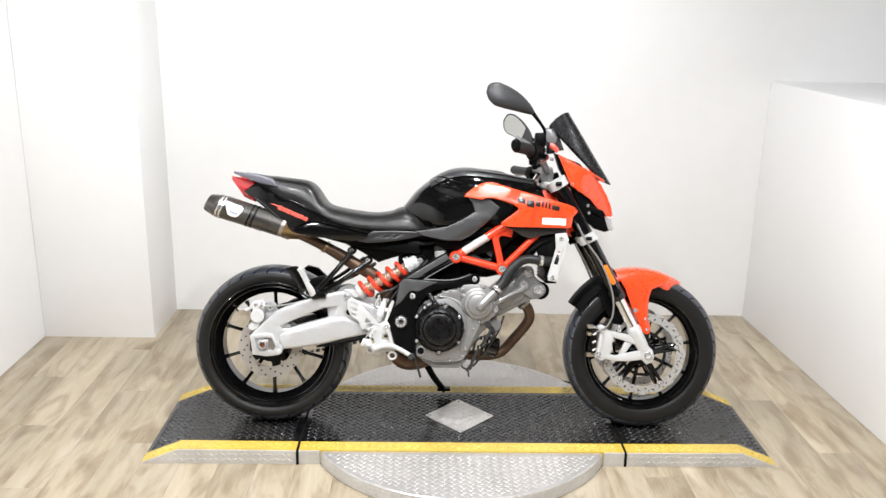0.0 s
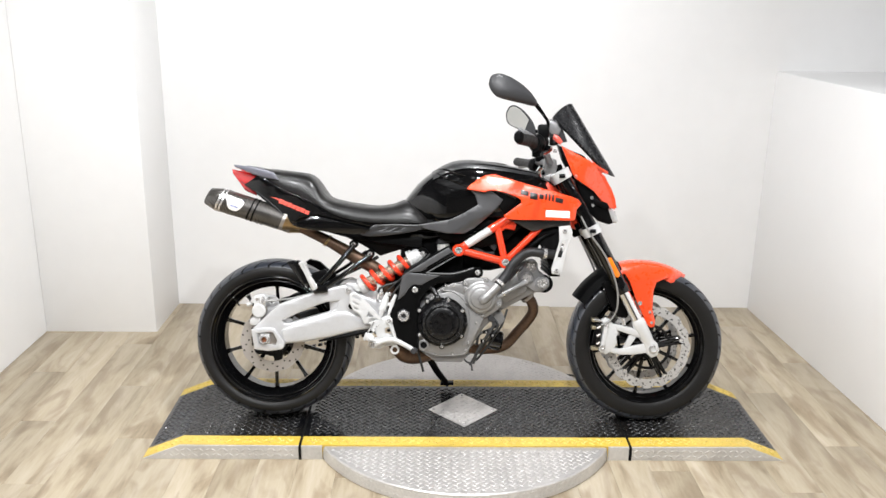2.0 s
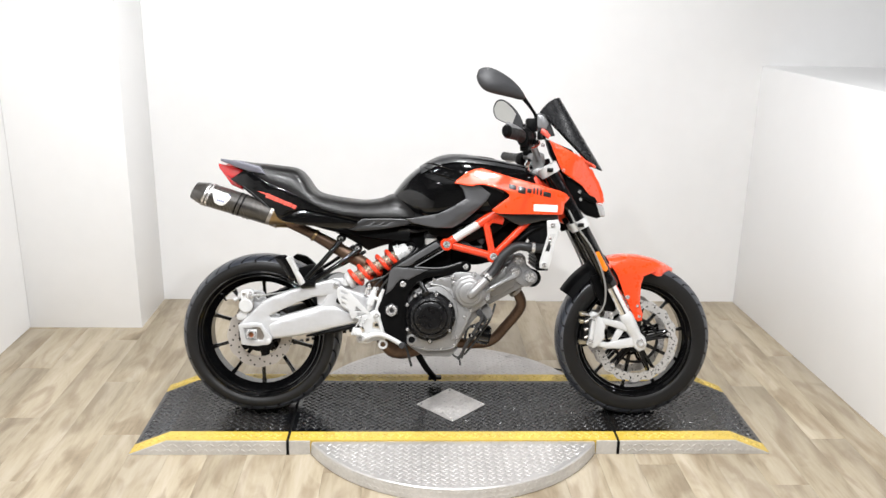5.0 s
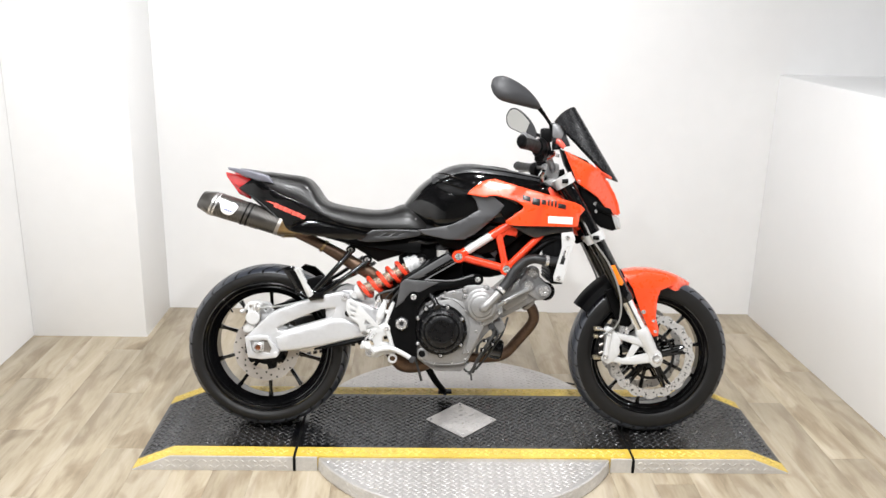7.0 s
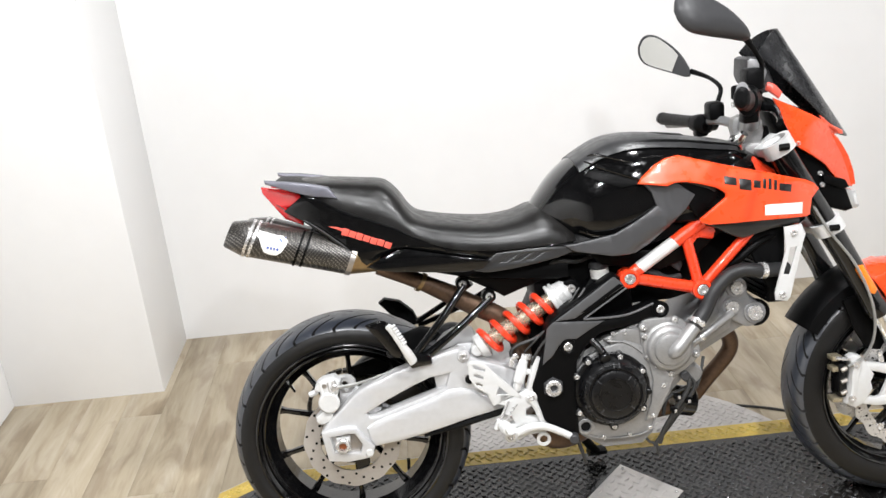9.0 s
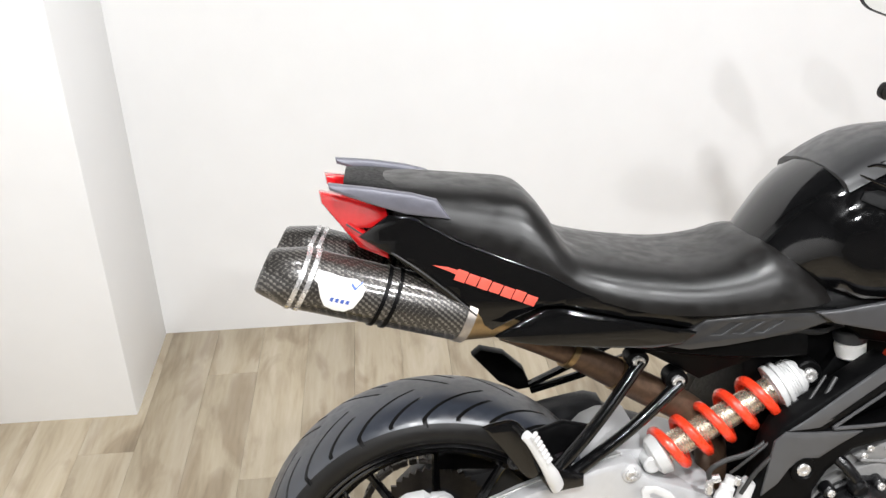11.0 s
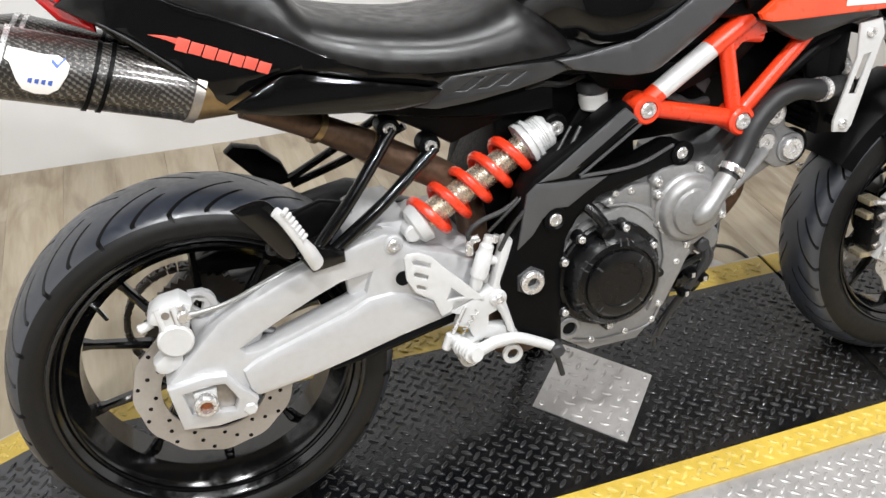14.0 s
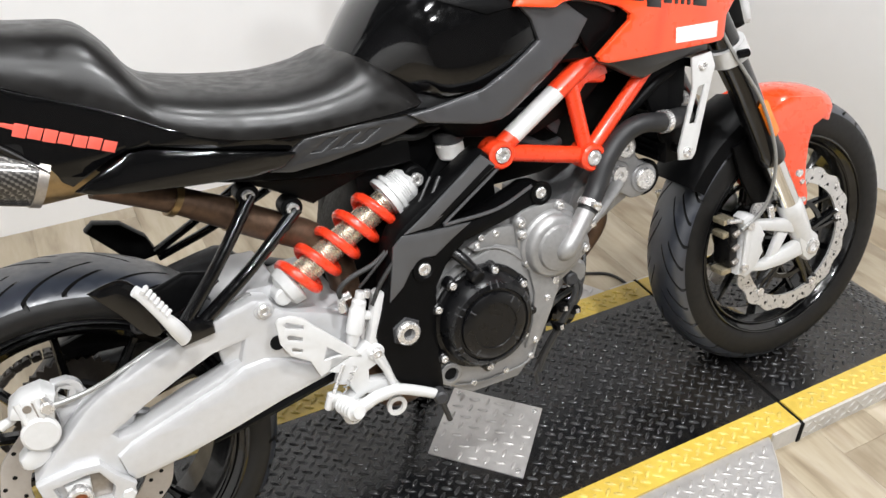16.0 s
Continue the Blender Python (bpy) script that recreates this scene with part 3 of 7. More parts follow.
for k in range(240):
    a = k * math.tau / 240
    for row in (0, 1):
        z, t = 0.016 + 0.019 * row, 1 if (k + row) % 2 else -1
        b = len(rim_verts)
        for u, v, h in ((-0.0075, -0.0060 * t, 0), (0.0022, -0.0018 * t, 0), (0.0075, 0.0060 * t, 0), (-0.0022, 0.0018 * t, 0), (0, 0, 0.0022)):
            aa, rr = a + u / R_DISC, R_DISC + 0.0008 + h - 0.004 * z / disc_top
            rim_verts.append((rr * math.cos(aa), rr * math.sin(aa), z + v))
        rim_faces += [(b + q, b + (q + 1) % 4, b + 4) for q in range(4)]
me = bpy.data.meshes.new("rim_tread")
me.from_pydata(rim_verts, [], rim_faces)
me.materials.append(M["sidesteel"])
tagged(new("rim_tread", me), "", "", "", "stuff").parent = turntable

GAPX = 0.606
for lo, hi, nm, lab in ((-HX, -GAPX - 0.005, "ramp", "black tread plate ramp with yellow edges under the back wheel"),
                        (-GAPX + 0.005, GAPX - 0.005, "platform", "black tread plate platform with yellow edges and a bare steel diamond"),
                        (GAPX + 0.005, HX, "ramp", "black tread plate ramp with yellow edges under the front wheel")):
    deck = thing(nm, lab, "ramp" if nm == "ramp" else "platform", "turntable plates")
    xs = sorted({lo, hi, *(c for c in (-CREST, CREST) if lo < c < hi)})

    def strip(y0, y1, up=0.0, xs=xs):
        bm = bmesh.new()
        rows = [[bm.verts.new((x, y, z)) for y, z in ((y0, 0.0), (y0, deck_z(x) + up), (y1, deck_z(x) + up), (y1, 0.0))] for x in xs]
        for r0, r1 in zip(rows, rows[1:]):
            for k in range(4):
                j = (k + 1) % 4
                bm.faces.new((r0[k], r0[j], r1[j], r1[k]))
        bm.faces.new(rows[0])
        bm.faces.new(rows[-1])
        return bm

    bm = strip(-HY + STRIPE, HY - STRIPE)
    # sloped faces take the lightened copy, sheen put into its colour
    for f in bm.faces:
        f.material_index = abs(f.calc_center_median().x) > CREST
    part("deck_plate", bm, ("deck", "lightened"), deck)
    part("yellow_edge", strip(-HY + 0.006, -HY + STRIPE, 0.0006), "yellow", deck)
    part("yellow_edge", strip(HY - STRIPE, HY - 0.006, 0.0006), "yellow", deck)
    if nm == "ramp":
        for s in (-1, 1):
            part("side_plate", strip(*sorted((s * (HY - 0.006), s * HY)), -0.0015), "sidesteel", deck)
    else:
        for s in (-1, 1):
            for q in (-1, 1):
                part("side_plate", box(*sorted((q * 0.525, q * (GAPX - 0.005))), *sorted((s * (HY - 0.006), s * HY)), 0.0, DECK - 0.001), "sidesteel", deck)
    dia = lambda x, y: abs(x) + abs(y) < 0.15
    ok = lambda x, y, lo=lo, hi=hi: lo + 0.016 < x < hi - 0.016
    treads(lambda x, y: ok(x, y) and abs(y) < HY - STRIPE - 0.012 and not dia(x, y), 0.0245, lambda x, y: deck_z(x), "worn", "tread", deck)
    treads(lambda x, y: ok(x, y) and HY - STRIPE + 0.012 < abs(y) < HY - 0.014, 0.0245, lambda x, y: deck_z(x) + 0.0006, "wornyellow", "edge_tread", deck)
    if nm == "ramp":
        verts, faces = [], []
        for s in (-1, 1):
            for k in range(int((hi - lo) / 0.022)):
                for row in (0, 1):
                    x, z = lo + 0.015 + 0.022 * k, 0.016 + 0.021 * row
                    if x > hi - 0.012 or z > deck_z(x) - 0.012:
                        continue
                    t, b = (1 if (k + row) % 2 else -1), len(verts)
                    for u, v, h in ((-0.0095, -0.0072 * t, 0), (0.0026, -0.0022 * t, 0), (0.0095, 0.0072 * t, 0), (-0.0026, 0.0022 * t, 0), (0, 0, 0.0024)):
                        verts.append((x + u, s * (HY + h), z + v))
                    faces += [(b + q, b + (q + 1) % 4, b + 4) for q in range(4)]
        me = bpy.data.meshes.new("side_tread")
        me.from_pydata(verts, [], faces)
        me.materials.append(M["sidesteel"])
        tagged(new("side_tread", me), "", "", "", "stuff").parent = deck
    else:
        d = part("diamond", outline_mesh([(-0.137, 0), (0, -0.142), (0.137, 0), (0, 0.142)], (), 0.0015, 0.0006), "steel", deck, "bare steel tread diamond")
        d.data.transform(Matrix.Rotation(radians(-90), 4, "X"))
        d.data.transform(Matrix.Translation((0, 0, DECK + 0.0018)))
        treads(lambda x, y: abs(x) + abs(y) < 0.120, 0.032, lambda x, y: DECK + 0.0032, "steel", "diamond_tread", deck)
        for px, py in ((-0.118, 0), (0.118, 0), (0, -0.122), (0, 0.122)):
            bolt((px, py, DECK + 0.003), 0.006, deck, (0, 0, 1), deep=0.003, name="screw")
for q in (-1, 1):
    g = part("rubber_seal", box(q * GAPX - 0.0048, q * GAPX + 0.0048, -HY - 0.003, HY + 0.003, 0.0, DECK - 0.003), "gap", None)
    tagged(g, "black rubber seal in the joint of the platform", "seal", "turntable seals")
cable = thing("floor_cable", "thin black cable lying on the floor beside the platform", "cable")
part("sheath", tube([(0.46, 0.45, 0.0045), (0.52, 0.43, 0.0045), (0.566, 0.41, 0.0045), (0.606, 0.386, 0.0045), (0.622, 0.34, 0.0045), (0.616, 0.288, 0.0045)], 0.0042, 8), "cable", cable)


# ---- the motorcycle: x forward from the back axle, y to its left, z up from the plate ----
bike = thing("motorcycle", "orange-red and black naked motorcycle leaning on its side stand", "motorcycle", m=pose(-0.7497, -0.0347, 0.0624, -12.3, 0.08, -0.52))
AX = Vector((1.07, 0, 0.96))


def steer(angle):
    return Matrix.Translation((-0.006, 0.015, -0.006)) @ Matrix.Translation(AX) @ Matrix.Rotation(radians(angle), 4, Vector((-0.46, 0, 0.888))) @ Matrix.Translation(-AX)


TURN = Matrix.Translation((0.0, -0.026, 0)) @ steer(-0.4)


def fpart(name, bm, mat, parent, label=""):
    """A part that turns with the steering."""
    bm.transform(TURN)
    return part(name, bm, mat, parent, label)


def tyre(centre, profile, periods, sweep, lo, hi, deep=0.008, sheen_band=0.026):
    """A tyre with curved grooves cut into its tread: each runs along the crown and turns outwards to the shoulder."""
    prof = [(-y, r) for y, r in profile] + [(y, r) for y, r in reversed(profile[:-1])]
    line = smooth_line([Vector((y, r, 0)) for y, r in prof], 6)
    top, half = max(p.y for p in line), max(p.x for p in line)
    step = 180.0 / periods
    cols = [0.0, 0.12, 1.40, 1.52] + [1.52 + (step - 1.52) * q / 6 for q in range(1, 6)]
    bm = bmesh.new()
    rings = []
    for k in range(2 * periods):
        for c, off in enumerate(cols):
            ring = []
            for p in line:
                v, r = abs(p.x) / half, p.y
                u = min(1.0, max(0.0, (v - lo) / (hi - lo))) if r > top - 0.048 else 1.0
                a = k * step + off + sweep * u ** 0.80 - 2.5 * max(0.0, u - 0.88) / 0.12
                long = (k + (p.x > 0)) % 2
                if c in (1, 2) and (0.03 if long else 0.36) < u < (0.97 if long else 0.90):
                    r -= deep
                ring.append(bm.verts.new((centre[0] + r * math.cos(radians(a)), p.x, centre[2] + r * math.sin(radians(a)))))
            rings.append(ring)
    for k, r0 in enumerate(rings):
        r1 = rings[(k + 1) % len(rings)]
        for i in range(len(line) - 1):
            f = bm.faces.new((r0[i], r0[i + 1], r1[i + 1], r1[i]))
            cut = any((v.co - Vector(centre)).length < math.hypot(p.x, p.y) - 0.004 for v, p in zip((r0[i], r0[i + 1], r1[i + 1], r1[i]), (line[i], line[i + 1], line[i + 1], line[i])))
            # sheen-tinted rubber on the tread band; groove shade kept as dark rubber
            f.material_index = not cut and min(line[i].y, line[i + 1].y) > top - sheen_band
        bm.faces.new((r0[-1], r0[0], r1[0], r1[-1]))
    return bm


def spoke(centre, a, r0, r1, y0, y1, w0, w1):
    """A tapered flat bar from hub to rim."""
    bm = bmesh.new()
    rows = []
    for t in (0, 0.3, 0.7, 0.9, 1):
        r, w, y = r0 + (r1 - r0) * t, w0 + (w1 - w0) * t, y0 + (y1 - y0) * t
        w *= 1.5 if t == 1 else 1.0
        row = []
        for du, dy in ((-w, -0.7 * w), (-0.5 * w, -1.3 * w), (0.5 * w, -1.3 * w), (w, -0.7 * w), (w, 1.2 * w), (-w, 1.2 * w)):
            row.append(Vector((centre[0] + r * math.cos(a) - du * math.sin(a), y + dy, centre[2] + r * math.sin(a) + du * math.cos(a))))
        rows.append(row)
    return loft(rows)


def ring_plate(centre, y, thick, outer, inner, segs=96, into=None):
    """A flat ring; outer is a function of the angle."""
    bm = into or bmesh.new()
    rows = []
    for k in range(segs):
        a = k * math.tau / segs
        c, s, o = math.cos(a), math.sin(a), outer(a)
        rows.append([bm.verts.new((centre[0] + r * c, yy, centre[2] + r * s)) for r, yy in ((inner, y - thick), (o, y - thick), (o, y + thick), (inner, y + thick))])
    for k in range(segs):
        r0, r1 = rows[k], rows[(k + 1) % segs]
        for i in range(4):
            j = (i + 1) % 4
            bm.faces.new((r0[i], r0[j], r1[j], r1[i]))
    return bm


def dots(centre, y, spots, r, side):
    """Small raised discs whose dark colour stands for shaded holes in a brake disc."""
    bm = bmesh.new()
    for rad, a in spots:
        c = Vector((centre[0] + rad * math.cos(a), y, centre[2] + rad * math.sin(a)))
        lathe([(0, 0), (0, r), (0.0004, r * 0.9), (0.0004, 0)], c, (0, side, 0), 8, bm)
    return bm


def ring_bead(centre, y, r, thick):
    """A thin round bead along a rim."""
    return lathe([(y + thick * math.cos(q * math.tau / 8), r + thick * math.sin(q * math.tau / 8)) for q in range(8)], centre, (0, 1, 0), 120, closed=True)


# back wheel
RW = (0.022, 0.0, 0.301)
rear = part("rear_wheel", lathe([(-0.095, 0.014), (-0.095, 0.034), (-0.07, 0.036), (-0.055, 0.048), (0.055, 0.048), (0.07, 0.055), (0.085, 0.055), (0.085, 0.014)], RW, (0, 1, 0), 40, closed=True), "rim", bike, "black back wheel with ten thin spokes")
part("tyre", tyre(RW, [(0.072, 0.236), (0.081, 0.243), (0.0880, 0.255), (0.087, 0.269), (0.077, 0.283), (0.059, 0.293), (0.034, 0.2985), (0.0, 0.3005)], 17, 21, 0.10, 0.985), ("rubber", "tread"), rear, "black road tyre with curved grooves")
part("rim", lathe([(0.080, 0.2455), (0.080, 0.238), (0.071, 0.233), (0.064, 0.222), (0.052, 0.214), (0.030, 0.196), (-0.030, 0.196), (-0.052, 0.214), (-0.064, 0.222), (-0.071, 0.233), (-0.080, 0.238), (-0.080, 0.2455), (-0.073, 0.2455), (-0.062, 0.232), (-0.03, 0.208), (0.03, 0.208), (0.062, 0.232), (0.073, 0.2455)], RW, (0, 1, 0), 120, closed=True), "rim", rear, "gloss black rim")
for k in range(10):
    part("spoke", spoke(RW, radians(18 + 36 * k), 0.042, 0.194, -0.03 if k % 2 else 0.03, 0.0, 0.008, 0.0055), "rim", rear)
for s in (-1, 1):
    part("rim_bead", ring_bead(RW, 0.0800 * s, 0.2375, 0.0036), "rim", rear)
    part("rim_bead", ring_bead(RW, 0.0650 * s, 0.2225, 0.0040), "rim", rear)
part("valve", rod((-0.135, -0.02, 0.447), (-0.112, -0.055, 0.425), 0.0045, 0.003, 10), "chrome", rear)
disc = part("brake_disc", ring_plate(RW, -0.096, 0.0025, lambda a: 0.120 + 0.0015 * math.cos(12 * a), 0.080), "reardisc", rear, "drilled steel brake disc")
tagged(part("bore_dots", dots(RW, -0.0985, [(0.089 + 0.012 * (k % 3), k * math.tau / 36) for k in range(36)], 0.0035, -1), "gap", disc), kind="stuff")
part("disc_carrier", ring_plate(RW, -0.088, 0.004, lambda a: 0.062 + 0.024 * max(0, math.cos(5 * a)), 0.03), "rim", rear)
sprocket = part("sprocket", ring_plate(RW, 0.098, 0.003, lambda a: 0.098 + 0.004 * math.cos(44 * a), 0.06, 176), "chaindark", bike, "dark oily chain sprocket")
chain_line = [(0.60, 0.098, 0.405), (0.45, 0.098, 0.412), (0.3, 0.098, 0.416), (0.15, 0.098, 0.418), (0.03, 0.098, 0.419)]
chain_line += [(0.103 * math.cos(radians(a)), 0.098, 0.316 + 0.103 * math.sin(radians(a))) for a in range(75, 286, 15)]
chain_line += [(0.03, 0.098, 0.213), (0.2, 0.098, 0.255), (0.4, 0.098, 0.30), (0.60, 0.098, 0.345)]
cl = smooth_line(chain_line, 8)
bm = bmesh.new()
dist, last = 0.0, cl[0]
for p, q in zip(cl, cl[1:]):
    dist += (q - p).length
    if dist > 0.0135:
        dist = 0.0
        d = (q - p).normalized()
        rod(p - Vector((0, 0.009, 0)), p + Vector((0, 0.009, 0)), 0.006, segs=8, into=bm)
        for s in (-0.0075, 0.0075):
            rod(p + Vector((0, s, 0)) - d * 0.007, p + Vector((0, s, 0)) + d * 0.007, 0.0055, 0.0055, 6, into=bm)
part("chain", bm, "chaindark", bike, "dark oiled drive chain")

# swinging arm
ARM = [(-0.044, 0.352), (-0.033, 0.281), (0.017, 0.275), (0.066, 0.279), (0.078, 0.297), (0.151, 0.304), (0.237, 0.320), (0.323, 0.340), (0.382, 0.353), (0.440, 0.366), (0.456, 0.385), (0.456, 0.440), (0.428, 0.455), (0.392, 0.470), (0.345, 0.486), (0.329, 0.497), (0.320, 0.513), (0.297, 0.519), (0.261, 0.512), (0.221, 0.502), (0.182, 0.490), (0.142, 0.478), (0.102, 0.463), (0.062, 0.448), (0.040, 0.434), (0.021, 0.416), (-0.020, 0.376)]
SLOT = [(0.068, 0.384), (0.074, 0.376), (0.096, 0.376), (0.171, 0.398), (0.229, 0.414), (0.262, 0.427), (0.268, 0.445), (0.273, 0.458), (0.226, 0.453), (0.185, 0.438), (0.120, 0.410), (0.088, 0.394)]
BEAM = [(0.064, 0.350), (0.088, 0.364), (0.147, 0.381), (0.230, 0.405), (0.264, 0.420), (0.300, 0.422), (0.331, 0.411), (0.368, 0.392), (0.405, 0.384), (0.430, 0.380), (0.432, 0.370), (0.382, 0.357), (0.323, 0.344), (0.237, 0.324), (0.151, 0.308), (0.082, 0.301), (0.070, 0.315)]
AXSLOT = [(-0.024, 0.339), (-0.016, 0.302), (0.044, 0.294), (0.051, 0.312), (0.036, 0.342), (0.020, 0.344)]


def arm_depth(x, z):
    return -0.110 - 0.022 * min(1, max(0, (0.30 - x) / 0.30))


arm = part("swinging_arm", panel(ARM, arm_depth, 0.044, (SLOT,), 0.008, 0.06), "silver", bike, "silver alloy swinging arm")
# far side painted dark grey to stand for shade; the arm is silver
part("arm_side", mirrored(panel(ARM, arm_depth, 0.044, (SLOT,), 0.008, 0.06)), "grey", arm, "far side of the silver arm, darkened for shade")
part("lower_beam", panel(BEAM, lambda x, z: arm_depth(x, z) - 0.009, 0.044, (), 0.010, 0.06), "silver", arm, "broad lower beam with a raised face")
part("slot_web", panel([(0.236, 0.458), (0.240, 0.412), (0.280, 0.420), (0.282, 0.462)], lambda x, z: arm_depth(x, z) + 0.010 - 0.45 * (x - 0.236), 0.012, (), 0.003, 0.02), "silver", arm)
part("slot_web", panel([(0.060, 0.388), (0.066, 0.366), (0.098, 0.374), (0.104, 0.386), (0.082, 0.392)], lambda x, z: arm_depth(x, z) + 0.002 + 0.35 * (x - 0.07), 0.012, (), 0.003, 0.02), "silver", arm)
part("slot_bridge", rod((0.104, -0.118, 0.394), (0.120, -0.110, 0.382), 0.0055, segs=8), "greyalu", arm)
# black disc on the face stands for a shaded hole
part("arm_bore_dot", rod((0.322, -0.1322, 0.440), (0.322, -0.1340, 0.440), 0.0120, segs=20), "gap", arm)
part("arm_bridge", box(0.33, 0.45, -0.118, 0.118, 0.37, 0.47, 0.02), "silver", arm)
part("top_gusset", plate([(0.25, 0.488), (0.272, 0.512), (0.300, 0.524), (0.345, 0.522), (0.36, 0.495), (0.34, 0.470), (0.28, 0.475)], -0.100, 0.06, (), 0.010), "silver", arm, "cast cross member with the shock mount")
RIMS = [(-0.044, 0.352), (-0.033, 0.279), (0.017, 0.273), (0.066, 0.279), (0.080, 0.304), (0.056, 0.332), (0.040, 0.356), (0.010, 0.360)]
part("end_rim", plate(RIMS, -0.167, -0.148, (AXSLOT,), 0.004), "silver", arm, "raised rim round the axle slot")
# floor in a darker steel, the slot's shade put into its colour
part("slot_floor", plate(AXSLOT, -0.153, -0.146, (), 0.001), "wornsteel", arm)
part("axle_block", plate([(-0.011, 0.335), (-0.008, 0.302), (0.021, 0.299), (0.023, 0.336)], -0.164, -0.150, (), 0.003), "white_alloy", arm)
part("axle_nut", lathe([(0.004, 0.0105), (0, 0.0155), (0.010, 0.0175), (0.018, 0.0175), (0.022, 0.0145), (0.022, 0.0100), (0.004, 0.0095)], (0.005, -0.158, 0.318), (0, -1, 0), 24, closed=True), "bolt", arm, "hollow axle nut")
part("axle_bore", lathe([(0, 0), (0, 0.0102), (0.006, 0.0102), (0.006, 0.0)], (0.005, -0.1615, 0.318), (0, -1, 0), 20), "orangerust", arm, "rusty axle bore")
part("adjuster_bolt", rod((0.066, -0.170, 0.292), (0.066, -0.145, 0.292), 0.0105, segs=6, bevel=0.002), "white_alloy", arm)
part("axle", rod((0.005, -0.150, 0.316), (0.005, 0.17, 0.316), 0.011), "bolt", arm)
part("chain_guard", plate([(0.02, 0.436), (0.12, 0.466), (0.34, 0.478), (0.42, 0.44), (0.42, 0.36), (0.30, 0.37), (0.15, 0.405), (0.03, 0.412)], 0.066, 0.080, (), 0.004), "plastic", arm, "black plastic chain guard")
part("chain_slider", tube([(0.20, -0.128, 0.306), (0.30, -0.125, 0.328), (0.44, -0.12, 0.360)], [0.004, 0.010, 0.012], 8), "plastic", arm, "black rubber strip")
part("bolt_boss", rod((0.310, -0.128, 0.499), (0.310, -0.1355, 0.499), 0.0165, 0.0155, 24, 0.003), "silver", arm)
bolt((0.310, -0.1350, 0.499), 0.010, arm, name="arm_bolt")
HUG = [(0.150, 0.500), (0.235, 0.528), (0.262, 0.545), (0.255, 0.562), (0.215, 0.572), (0.165, 0.556)]
part("hugger", panel(HUG, lambda x, z: -0.088, 0.018, (), 0.006, 0.04), "plastic", bike, "black plastic tyre hugger")
bolt((0.137, -0.097, 0.513), 0.0105, bpy.data.objects["hugger"], mat="grey", deep=0.010)

# back brake caliper
cal = part("rear_caliper", plate([(-0.046, 0.468), (-0.030, 0.478), (-0.003, 0.482), (0.012, 0.470), (0.006, 0.448), (-0.001, 0.420), (-0.012, 0.403), (-0.034, 0.408), (-0.040, 0.430), (-0.038, 0.446), (-0.052, 0.452)], -0.150, -0.104, (), 0.007), "white_alloy", bike, "pale alloy brake caliper")
part("piston_body", lathe([(0, 0), (0, 0.0255), (0.006, 0.0255), (0.009, 0.022), (0.009, 0)], (-0.019, -0.146, 0.421), (0, -1, 0), 28), "white_alloy", cal)
for x in (-0.026, -0.004):
    # darker spots on the casting stand for shaded pin holes
    part("pin_well_spot", rod((x, -0.149, 0.463), (x, -0.1512, 0.463), 0.0058, segs=14), "wornsteel", cal)
    part("caliper_rib", rod((x - 0.011, -0.147, 0.474), (x - 0.006, -0.150, 0.440), 0.005, 0.004, 10), "white_alloy", cal)
part("slide_pin", rod((-0.066, -0.135, 0.440), (-0.045, -0.135, 0.447), 0.0075, 0.006, 14, 0.002), "white_alloy", cal)
part("bleed_nipple", rod((-0.004, -0.150, 0.475), (0.004, -0.152, 0.452), 0.005, segs=10), "bolt", cal)
part("mount", plate([(-0.056, 0.384), (-0.040, 0.398), (-0.022, 0.401), (-0.012, 0.388), (-0.020, 0.372), (-0.040, 0.364), (-0.054, 0.370)], -0.146, -0.112, (), 0.008, 3), "white_alloy", cal)
bolt((-0.014, -0.140, 0.400), 0.008, cal)
part("mount_bracket", plate([(0.000, 0.455), (0.008, 0.474), (0.030, 0.474), (0.052, 0.440), (0.050, 0.425), (0.030, 0.405), (0.004, 0.368), (-0.018, 0.368), (0.004, 0.410)], -0.118, -0.100, ([(0.010, 0.452), (0.018, 0.460), (0.027, 0.455), (0.022, 0.440)],), 0.005), "silver", cal)
part("brake_hose", tube([(-0.004, -0.152, 0.458), (0.02, -0.150, 0.458), (0.06, -0.145, 0.462), (0.12, -0.120, 0.470), (0.22, -0.11, 0.50), (0.3, -0.11, 0.52)], [0.0055, 0.0042, 0.0036, 0.0032, 0.003, 0.003], 10), "braid", cal, "pale braided brake hose")
part("banjo", lathe([(0, 0), (0, 0.0095), (0.009, 0.0095), (0.011, 0.007), (0.011, 0)], (-0.002, -0.147, 0.458), (0, -1, 0), 20), "bolt", cal)
# nothing is cut here: a darker patch stands for a shaded slot
part("recess", plate([(-0.020, 0.470), (-0.014, 0.470), (-0.010, 0.446), (-0.016, 0.444)], -0.1512, -0.147, (), 0.001), "wornsteel", cal)
part("bracket_loop", lathe([(-0.006, 0.012), (-0.006, 0.022), (0.006, 0.022), (0.006, 0.012)], (0.024, -0.112, 0.452), (0, 1, 0), 28, closed=True), "silver", cal)

# shock absorber
S0, S1 = Vector((0.340, -0.105, 0.503)), Vector((0.592, -0.100, 0.640))
sd = (S1 - S0).normalized()
sl = (S1 - S0).length
shock = part("shock_absorber", lathe([(0.03, 0), (0.03, 0.017), (0.22, 0.017), (0.22, 0.024), (0.262, 0.024), (0.275, 0.016), (0.275, 0)], S0, sd, 24), "white_alloy", bike, "alloy shock absorber with a red coil spring")
